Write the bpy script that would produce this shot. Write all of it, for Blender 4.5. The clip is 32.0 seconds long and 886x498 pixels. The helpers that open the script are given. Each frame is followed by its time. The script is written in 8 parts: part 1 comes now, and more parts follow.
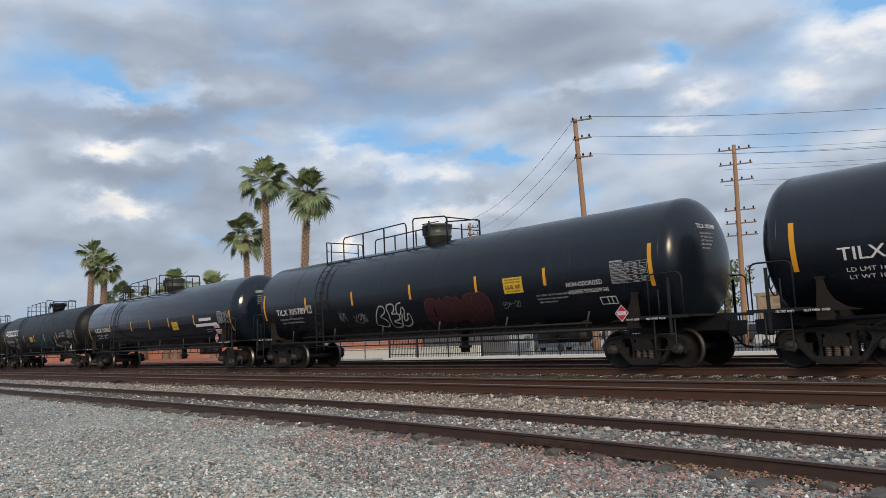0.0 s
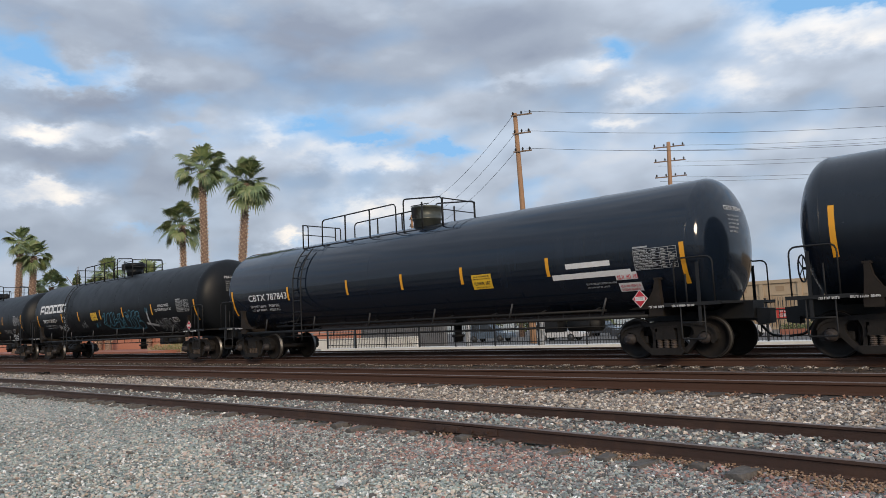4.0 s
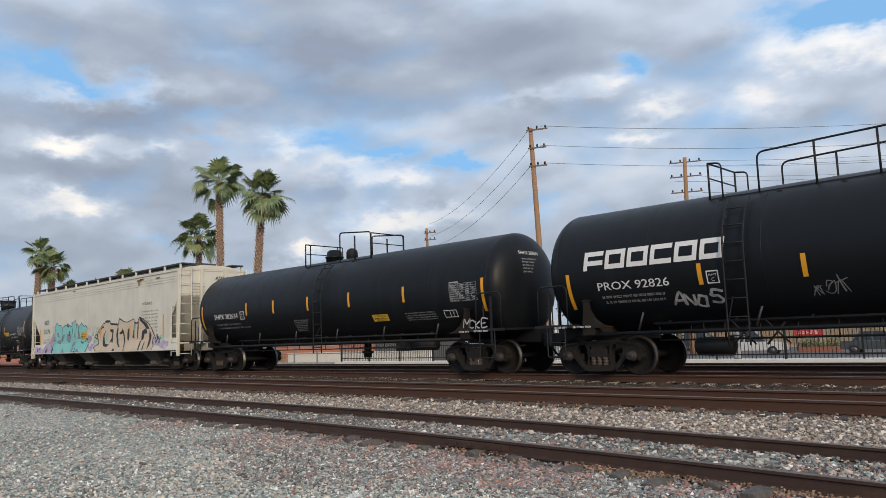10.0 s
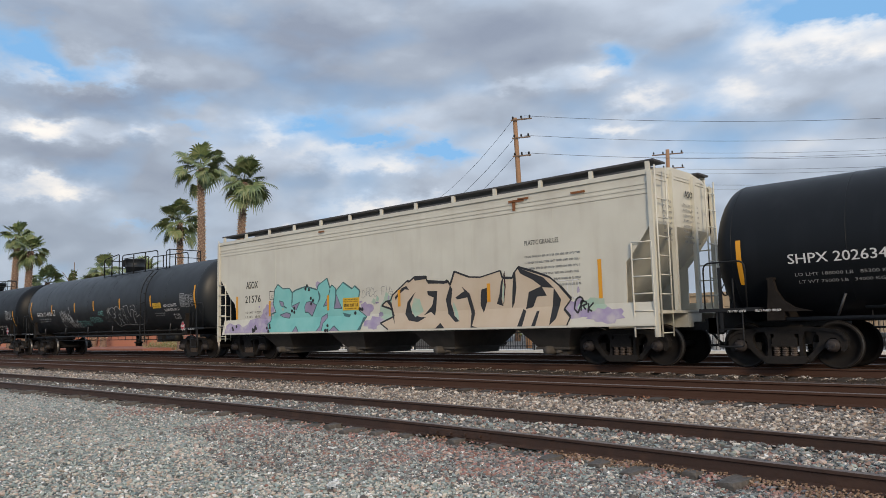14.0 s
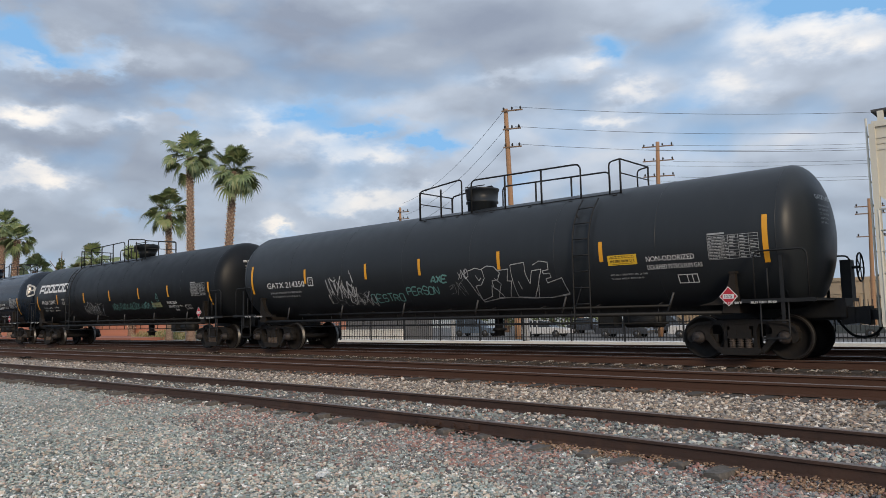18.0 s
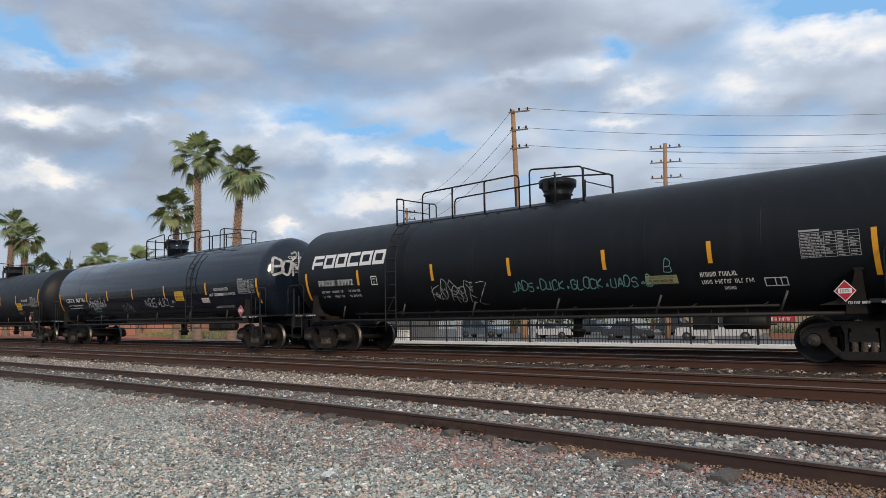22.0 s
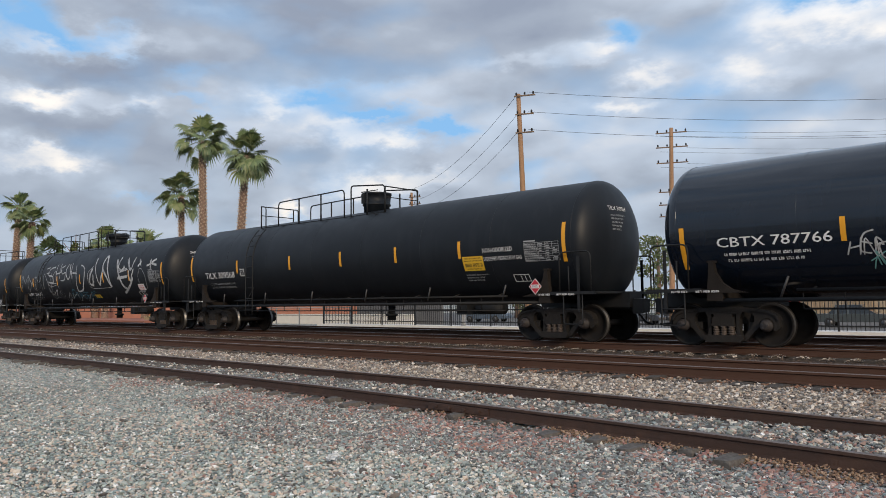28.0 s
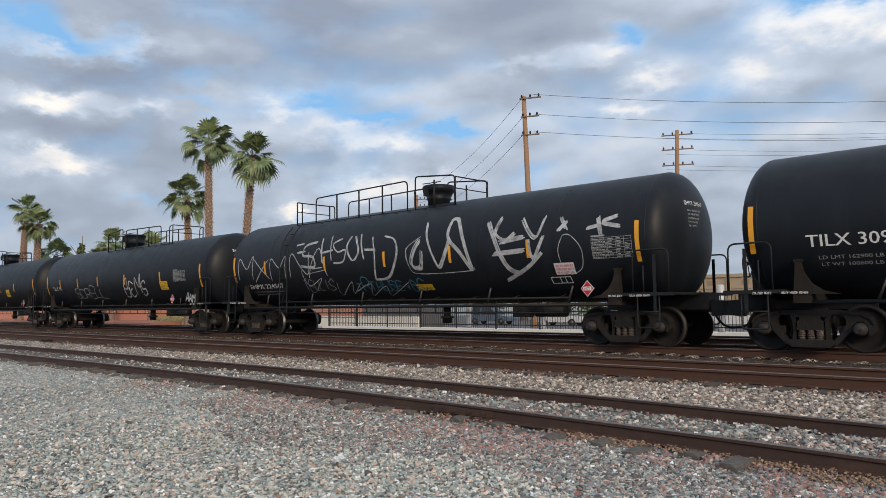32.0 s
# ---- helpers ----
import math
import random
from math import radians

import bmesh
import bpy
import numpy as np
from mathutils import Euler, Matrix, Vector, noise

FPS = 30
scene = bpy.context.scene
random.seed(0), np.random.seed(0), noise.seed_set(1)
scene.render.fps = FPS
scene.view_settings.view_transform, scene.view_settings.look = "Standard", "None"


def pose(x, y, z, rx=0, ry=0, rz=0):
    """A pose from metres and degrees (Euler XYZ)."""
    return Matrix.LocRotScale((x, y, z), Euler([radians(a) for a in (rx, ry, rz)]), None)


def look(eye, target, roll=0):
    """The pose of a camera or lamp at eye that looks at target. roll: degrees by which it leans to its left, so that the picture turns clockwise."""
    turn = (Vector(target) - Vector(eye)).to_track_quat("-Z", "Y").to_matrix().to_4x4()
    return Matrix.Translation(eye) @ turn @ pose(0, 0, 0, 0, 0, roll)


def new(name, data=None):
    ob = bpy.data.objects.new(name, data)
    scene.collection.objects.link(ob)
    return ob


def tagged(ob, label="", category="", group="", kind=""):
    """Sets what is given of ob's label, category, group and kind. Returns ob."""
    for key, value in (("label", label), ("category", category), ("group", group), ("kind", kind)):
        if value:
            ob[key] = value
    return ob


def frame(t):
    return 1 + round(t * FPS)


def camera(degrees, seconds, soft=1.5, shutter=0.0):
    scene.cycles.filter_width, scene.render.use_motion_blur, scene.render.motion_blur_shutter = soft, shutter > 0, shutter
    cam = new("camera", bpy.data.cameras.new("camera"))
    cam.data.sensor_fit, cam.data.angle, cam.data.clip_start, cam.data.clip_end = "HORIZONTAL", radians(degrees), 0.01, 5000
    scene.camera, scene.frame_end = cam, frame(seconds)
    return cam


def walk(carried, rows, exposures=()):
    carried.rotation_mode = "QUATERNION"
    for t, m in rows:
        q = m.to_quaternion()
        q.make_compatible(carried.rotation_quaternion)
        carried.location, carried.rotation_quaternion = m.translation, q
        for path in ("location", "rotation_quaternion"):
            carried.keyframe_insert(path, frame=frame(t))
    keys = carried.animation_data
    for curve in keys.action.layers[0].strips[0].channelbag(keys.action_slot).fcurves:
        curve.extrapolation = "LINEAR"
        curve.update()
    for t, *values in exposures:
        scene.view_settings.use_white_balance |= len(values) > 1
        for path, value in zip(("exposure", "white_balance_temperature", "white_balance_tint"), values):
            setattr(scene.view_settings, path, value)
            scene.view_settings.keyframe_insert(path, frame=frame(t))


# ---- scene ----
FOV = 61.2
cam = camera(FOV, 32.0, 0.7)
PATH = [  # seconds, x, y, z, yaw to the left, pitch, lean to the right
    (0, -0.439, 0.103, 1.000, 46.79, 6.62, 2.68),
    (0.5, -0.250, -0.010, 1.000, 43.87, 5.88, 1.98),
    (1, -0.185, -0.010, 1.000, 40.76, 5.48, 1.63),
    (1.5, -0.105, 0.105, 1.000, 40.89, 5.32, 1.38),
    (2, -0.051, 0.130, 1.000, 41.63, 5.39, 1.72),
    (2.5, -0.031, 0.039, 1.000, 41.57, 5.44, 1.87),
    (4.5, 0.015, 0.095, 1.000, 42.93, 5.91, 2.48),
    (5, 0.015, 0.095, 1.000, 43.21, 6.19, 2.11),
    (5.5, 0.015, 0.095, 1.000, 43.01, 6.34, 1.86),
    (6, 0.015, 0.095, 1.000, 43.20, 6.60, 2.28),
    (6.5, 0.015, 0.095, 1.000, 43.59, 6.70, 2.63),
    (7, 0.015, 0.095, 1.000, 43.30, 6.99, 2.20),
    (7.5, 0.015, 0.095, 1.000, 42.41, 7.08, 1.79),
    (8, 0.015, 0.095, 1.000, 41.93, 7.06, 1.64),
    (8.5, 0.015, 0.095, 1.000, 42.69, 6.95, 1.58),
    (9, 0.015, 0.095, 1.000, 43.48, 6.88, 1.80),
    (9.5, 0.015, 0.095, 1.000, 43.82, 6.95, 1.93),
    (10, 0.015, 0.095, 1.000, 43.65, 6.84, 1.96),
    (10.5, 0.015, 0.095, 1.000, 43.46, 6.64, 1.69),
    (11, 0.015, 0.095, 1.000, 43.10, 6.47, 1.81),
    (11.5, 0.015, 0.095, 1.000, 42.78, 6.53, 1.83),
    (12, 0.015, 0.095, 1.000, 42.81, 6.65, 1.92),
    (12.5, 0.015, 0.095, 1.000, 42.85, 6.76, 2.01),
    (13, 0.015, 0.095, 1.000, 43.15, 6.49, 1.90),
    (13.5, 0.015, 0.095, 1.000, 42.97, 6.14, 1.75),
    (15.5, 0.015, 0.095, 1.000, 40.57, 6.08, 0.78),
    (16, 0.015, 0.095, 1.000, 41.58, 5.79, 0.90),
    (16.5, 0.015, 0.095, 1.000, 42.18, 5.41, 1.06),
    (17, 0.015, 0.095, 1.000, 42.00, 5.17, 1.08),
    (17.5, 0.015, 0.095, 1.000, 41.65, 5.12, 1.06),
    (18, 0.015, 0.095, 1.000, 41.61, 5.23, 1.20),
    (18.5, 0.015, 0.095, 1.000, 41.75, 5.48, 1.22),
    (19, 0.015, 0.095, 1.000, 41.93, 5.71, 0.97),
    (19.5, 0.015, 0.095, 1.000, 41.85, 5.77, 0.92),
    (20, 0.015, 0.095, 1.000, 41.79, 5.71, 0.95),
    (20.5, 0.015, 0.095, 1.000, 42.05, 5.47, 1.05),
    (21, 0.015, 0.095, 1.000, 42.17, 5.25, 1.08),
    (21.5, 0.015, 0.095, 1.000, 42.23, 5.16, 1.03),
    (22, 0.015, 0.095, 1.000, 42.11, 5.31, 0.93),
    (22.5, 0.015, 0.095, 1.000, 42.13, 5.54, 0.87),
    (23, 0.015, 0.095, 1.000, 42.28, 5.62, 1.14),
    (23.5, 0.015, 0.095, 1.000, 42.28, 5.59, 1.37),
    (24, 0.015, 0.095, 1.000, 42.20, 5.48, 1.69),
    (24.5, 0.015, 0.095, 1.000, 42.31, 5.46, 1.58),
    (25, 0.015, 0.095, 1.000, 42.58, 5.29, 1.52),
    (25.5, 0.015, 0.095, 1.000, 42.69, 5.18, 1.43),
    (26, 0.015, 0.095, 1.000, 42.68, 4.93, 1.45),
    (26.5, 0.015, 0.095, 1.000, 42.57, 4.56, 1.39),
    (28.5, 0.015, 0.095, 1.000, 42.50, 4.09, 0.63),
    (29, 0.015, 0.095, 1.000, 42.47, 4.31, 0.67),
    (29.5, 0.015, 0.095, 1.000, 42.53, 4.42, 0.86),
    (30, 0.015, 0.095, 1.000, 42.76, 4.46, 1.01),
    (30.5, 0.015, 0.095, 1.000, 42.79, 4.49, 0.91),
    (31, 0.015, 0.095, 1.000, 42.80, 4.49, 0.89),
    (31.5, 0.015, 0.095, 1.000, 42.65, 4.45, 0.69),
    (32, 0.015, 0.095, 1.000, 42.90, 4.31, 0.65),
]
TRAVEL = [  # seconds, metres that the train has gone
    (0, 0.00), (1, 5.86), (2, 11.71), (3, 17.56),
    (4, 23.39), (5, 29.20), (6, 34.98), (7, 40.75),
    (8, 46.49), (9, 52.21), (10, 57.92), (11, 63.60),
    (12, 69.27), (13, 74.93), (14, 80.57), (15, 86.20),
    (16, 91.82), (17, 97.44), (18, 103.05), (19, 108.66),
    (20, 114.27), (21, 119.88), (22, 125.49), (23, 131.09),
    (24, 136.69), (25, 142.27), (26, 147.84), (27, 153.40),
    (28, 158.94), (29, 164.48), (30, 170.01), (31, 175.54),
    (32, 181.06),
]


def eye_row(x, y, z, yaw, pitch, lean):
    a, b = radians(yaw), radians(pitch)
    way = Vector((-math.sin(a) * math.cos(b), math.cos(a) * math.cos(b), math.sin(b)))
    eye = Vector((x, y, z))
    return look(eye, eye + way, -lean)


walk(cam, [(r[0], eye_row(*r[1:])) for r in PATH], [(0, -0.07), (1, 0.0), (12.5, 0.0), (15.5, -0.10), (17.3, -0.10), (18.8, 0.0), (32, 0.0)])

# ---- world, sun, exposure ----
SUN_AZIMUTH = 124.0   # degrees from +y towards +x
SUN_HEIGHT = 22.0

world = bpy.data.worlds.new("sky")
scene.world = world
world.use_nodes = True


def sky_nodes():
    nt = world.node_tree
    nt.nodes.clear()
    N = nt.nodes.new

    def link(a, b):
        nt.links.new(a, b)

    def maths(op, a, b=None, clamp=False):
        n = N("ShaderNodeMath")
        n.operation, n.use_clamp = op, clamp
        for i, v in enumerate((a, b)):
            if v is None:
                continue
            if isinstance(v, (int, float)):
                n.inputs[i].default_value = v
            else:
                link(v, n.inputs[i])
        return n.outputs[0]

    def ramp(fac, stops):
        n = N("ShaderNodeValToRGB")
        while len(n.color_ramp.elements) < len(stops):
            n.color_ramp.elements.new(0.5)
        for e, (p, c) in zip(n.color_ramp.elements, stops):
            e.position, e.color = p, (*c, 1)
        link(fac, n.inputs[0])
        return n.outputs[0]

    def mix(fac, a, b):
        n = N("ShaderNodeMix")
        n.data_type = "RGBA"
        for s, v in ((0, fac), (6, a), (7, b)):
            if isinstance(v, (int, float)):
                n.inputs[s].default_value = v
            elif isinstance(v, tuple):
                n.inputs[s].default_value = (*v, 1)
            else:
                link(v, n.inputs[s])
        return n.outputs[2]

    sky = N("ShaderNodeTexSky")
    sky.sky_type, sky.sun_disc = "NISHITA", False
    sky.sun_elevation, sky.sun_rotation = radians(SUN_HEIGHT), radians(SUN_AZIMUTH)
    co = N("ShaderNodeTexCoord")
    sep = N("ShaderNodeSeparateXYZ")
    link(co.outputs["Generated"], sep.inputs[0])
    x, y, z = sep.outputs
    up = maths("MAXIMUM", z, 0.0)

    def stretched(dz):
        comb = N("ShaderNodeCombineXYZ")
        k = maths("DIVIDE", 1.0, maths("ADD", 0.75, maths("MULTIPLY", up, 0.9)))
        link(maths("MULTIPLY", x, k), comb.inputs[0])
        link(maths("MULTIPLY", y, k), comb.inputs[1])
        link(maths("MULTIPLY", maths("ADD", up, dz), 1.7), comb.inputs[2])
        return comb.outputs[0]

    def noisy(co, scale, detail, rough, shift, warp=0.0):
        m = N("ShaderNodeMapping")
        m.inputs["Location"].default_value = shift
        link(co, m.inputs[0])
        n = N("ShaderNodeTexNoise")
        n.inputs["Scale"].default_value, n.inputs["Detail"].default_value = scale, detail
        n.inputs["Roughness"].default_value, n.inputs["Distortion"].default_value = rough, warp
        link(m.outputs[0], n.inputs["Vector"])
        return n.outputs[0]

    # places of blue gaps, white puffs and dark banks: azimuth, height, half width, half height in degrees, weight
    azimuth = maths("MULTIPLY", maths("ARCTAN2", x, y), 57.2958)
    height = maths("MULTIPLY", maths("ARCSINE", z), 57.2958)
    ragged = noisy(stretched(0.0), 9.0, 5, 0.6, (1.0, 3.0, 2.0), 0.0)
    swirl = maths("MULTIPLY", maths("SUBTRACT", ragged, 0.5), 7.0)
    ragged2 = noisy(stretched(0.0), 11.0, 5, 0.6, (5.0, 8.0, 1.0), 0.0)
    swirl2 = maths("MULTIPLY", maths("SUBTRACT", ragged2, 0.5), 5.0)

    def placed(masses):
        total = 0.0
        for az, el, wide, tall_, weight in masses:
            u = maths("DIVIDE", maths("ADD", maths("SUBTRACT", azimuth, az), swirl), wide * 1.05)
            v = maths("DIVIDE", maths("ADD", maths("SUBTRACT", height, el), swirl2), tall_ * 1.05)
            q = maths("ADD", maths("MULTIPLY", u, u), maths("MULTIPLY", v, v))
            total = maths("ADD", maths("MULTIPLY", maths("EXPONENT", maths("MULTIPLY", q, -1.0)), weight), total)
        return total

    def lumps(co, scale, shift):
        """Rounded heads of cloud."""
        m = N("ShaderNodeMapping")
        m.inputs["Location"].default_value = shift
        link(co, m.inputs[0])
        wob = N("ShaderNodeTexNoise")
        wob.inputs["Scale"].default_value, wob.inputs["Detail"].default_value = scale * 0.8, 4
        link(m.outputs[0], wob.inputs["Vector"])
        push = N("ShaderNodeVectorMath")
        push.operation = "MULTIPLY_ADD"
        link(wob.outputs["Color"], push.inputs[0])
        push.inputs[1].default_value = (1.1 / scale,) * 3
        link(m.outputs[0], push.inputs[2])
        v = N("ShaderNodeTexVoronoi")
        v.feature = "SMOOTH_F1"
        v.inputs["Scale"].default_value, v.inputs["Smoothness"].default_value = scale, 0.55
        link(push.outputs[0], v.inputs["Vector"])
        return maths("SUBTRACT", 0.95, v.outputs["Distance"])

    def density(dz):
        c = stretched(dz)
        big = noisy(c, 3.4, 3, 0.5, SKY_SHIFT, 0.0)
        fine = noisy(c, 9.0, 5, 0.45, (4.0, 1.0, 0.0), 0.0)
        heads = lumps(c, 9.5, (2.0, 7.0, 3.0))
        return maths("ADD", maths("ADD", maths("MULTIPLY", big, 0.45), maths("MULTIPLY", fine, 0.25)), maths("MULTIPLY", heads, 0.25))

    raw = density(0.0)
    open_sky = placed(SKY_GAPS)
    dens = maths("SUBTRACT", maths("ADD", raw, 0.16), maths("MULTIPLY", open_sky, 0.38))
    cover = ramp(dens, [(0.34, (0, 0, 0)), (0.48, (0.5, 0.5, 0.5)), (0.62, (1, 1, 1))])
    lit = maths("MULTIPLY", maths("SUBTRACT", raw, density(0.022)), 1.7)
    glow = maths("ADD", maths("MULTIPLY", placed(WHITE_PUFFS), 0.7), maths("ADD", lit, 0.36))
    glow = maths("SUBTRACT", glow, maths("MULTIPLY", placed(DARK_BANKS), 0.42))
    glow = maths("ADD", glow, maths("MULTIPLY", maths("SUBTRACT", 0.5, raw), 0.5))
    glow = maths("ADD", glow, maths("MULTIPLY", open_sky, 0.25))
    cloud = ramp(glow, [(0.0, (0.24, 0.28, 0.36)), (0.28, (0.325, 0.373, 0.452)), (0.52, (0.475, 0.537, 0.632)), (0.80, (0.76, 0.745, 0.735)), (1.0, (0.93, 0.87, 0.80))])
    veil = noisy(stretched(0.0), 6.0, 4, 0.5, (9.0, 4.0, 6.0), 0.0)
    cloud = mix(ramp(veil, [(0.52, (0, 0, 0)), (0.75, (0.5, 0.5, 0.5))]), cloud, (0.48, 0.59, 0.73))
    gain = maths("ADD", maths("MULTIPLY", up, CLOUD_ZENITH), CLOUD_GAIN)
    tall = N("ShaderNodeVectorMath")
    tall.operation = "SCALE"
    link(cloud, tall.inputs[0])
    link(gain, tall.inputs["Scale"])
    blue = N("ShaderNodeVectorMath")
    blue.operation = "SCALE"
    link(sky.outputs[0], blue.inputs[0])
    blue.inputs["Scale"].default_value = SKY_STRENGTH
    clear = mix(0.85, blue.outputs[0], CLEAR_BLUE)
    air = mix(cover, clear, tall.outputs[0])
    haze = ramp(up, [(0.0, (1, 1, 1)), (0.20, (0, 0, 0))])
    air = mix(maths("MULTIPLY", haze, 0.4), air, (0.41, 0.49, 0.58))
    bg = N("ShaderNodeBackground")
    link(air, bg.inputs[0])
    bg.inputs[1].default_value = 1.0
    out = N("ShaderNodeOutputWorld")
    link(bg.outputs[0], out.inputs[0])


SKY_GAPS = [
    (-72.2, 19.4, 2.8, 1.31, 0.9), (-68.7, 18.3, 3.1, 0.66, 0.8), (-66.2, 19.0, 1.5, 0.77, 0.3), (-60.9, 16.7, 1.0, 1.33, 0.35),
    (-52.4, 15.4, 2.1, 0.56, 0.5), (-47.2, 14.4, 3.6, 0.56, 0.9), (-41.5, 13.1, 2.9, 0.56, 0.9), (-48.1, 15.9, 2.8, 0.67, 0.3),
    (-65.7, 7.8, 2.0, 0.44, 0.4), (-28.5, 19.7, 1.1, 1.33, 0.8), (-14.4, 20.5, 3.0, 0.98, 0.9), (-10.9, 19.4, 2.2, 0.87, 0.9),
    (-24.3, 15.3, 1.8, 0.89, 0.35), (-17.7, 21.7, 2.3, 0.55, 0.4), (-35.0, 9.7, 2.0, 0.79, 0.3), (-61.1, 14.5, 2.0, 0.44, 0.4),
    (-53.8, 6.8, 1.2, 0.34, 0.5),
]
WHITE_PUFFS = [
    (-70.6, 14.1, 1.8, 0.66, 0.8), (-70.7, 10.1, 2.2, 0.55, 0.7), (-54.7, 14.7, 1.8, 0.78, 0.7), (-49.8, 13.2, 3.2, 0.79, 0.6),
    (-45.5, 12.5, 2.4, 0.56, 0.5), (-47.7, 9.0, 4.0, 0.68, 0.75), (-54.7, 7.1, 1.6, 0.45, 0.8), (-19.6, 15.9, 2.7, 1.10, 0.6),
    (-13.6, 18.5, 3.8, 1.09, 0.7), (-18.4, 19.7, 2.3, 1.32, 0.55), (-27.2, 16.1, 1.3, 0.78, 0.5), (-28.3, 14.1, 2.0, 0.45, 0.5),
    (-65.1, 13.8, 1.5, 0.44, 0.35), (-43.8, 9.8, 2.0, 0.68, 0.4), (-30.2, 18.6, 2.0, 0.56, 0.4), (-35.6, 17.9, 4.0, 0.56, 0.3),
    (-60.8, 21.1, 4.7, 0.55, 0.3), (-71.8, 17.5, 3.0, 0.55, 0.35), (-65.0, 18.3, 2.3, 0.55, 0.35),
]
DARK_BANKS = [
    (-73.0, 16.0, 4.0, 3.0, 0.18), (-70.5, 8.0, 5.0, 2.0, 0.18),
    (-69.0, 13.0, 5.0, 1.2, 0.20), (-66.0, 20.9, 4.0, 1.0, 0.22), (-62.0, 11.8, 5.0, 1.3, 0.20),
    (-60.0, 21.5, 8.0, 2.2, 0.42), (-49.0, 21.5, 7.0, 2.0, 0.30), (-66.5, 16.9, 4.0, 1.0, 0.25),
    (-38.2, 22.0, 8.9, 2.77, 0.5), (-56.2, 18.6, 6.7, 2.78, 0.58), (-47.2, 17.5, 6.0, 1.34, 0.45), (-67.9, 16.3, 5.8, 1.21, 0.65),
    (-71.9, 20.6, 2.7, 1.52, 0.7), (-68.1, 12.1, 5.0, 0.99, 0.4), (-49.4, 11.2, 4.7, 0.79, 0.25), (-32.9, 16.1, 3.9, 1.45, 0.35),
    (-63.7, 9.6, 5.4, 1.56, 0.3), (-23.8, 17.7, 3.6, 1.22, 0.15), (-51.5, 22.0, 5.6, 1.22, 0.2), (-62.2, 14.6, 2.3, 0.89, 0.25),
]
CLEAR_BLUE = (0.25, 0.53, 0.90)
CLOUD_GAIN, CLOUD_ZENITH = 1.08, 0.6
SKY_SHIFT = (0.0, 0.0, 0.0)
SKY_STRENGTH = 0.12
sky_nodes()

sun = new("sun", bpy.data.lights.new("sun", "SUN"))
sun.data.energy, sun.data.angle, sun.data.color = 2.25, radians(14), (1.0, 0.80, 0.57)
_a, _e = radians(SUN_AZIMUTH), radians(SUN_HEIGHT)
sun.matrix_world = look((0, 0, 60), (0 - math.sin(_a) * math.cos(_e), -math.cos(_a) * math.cos(_e), 60 - math.sin(_e)))


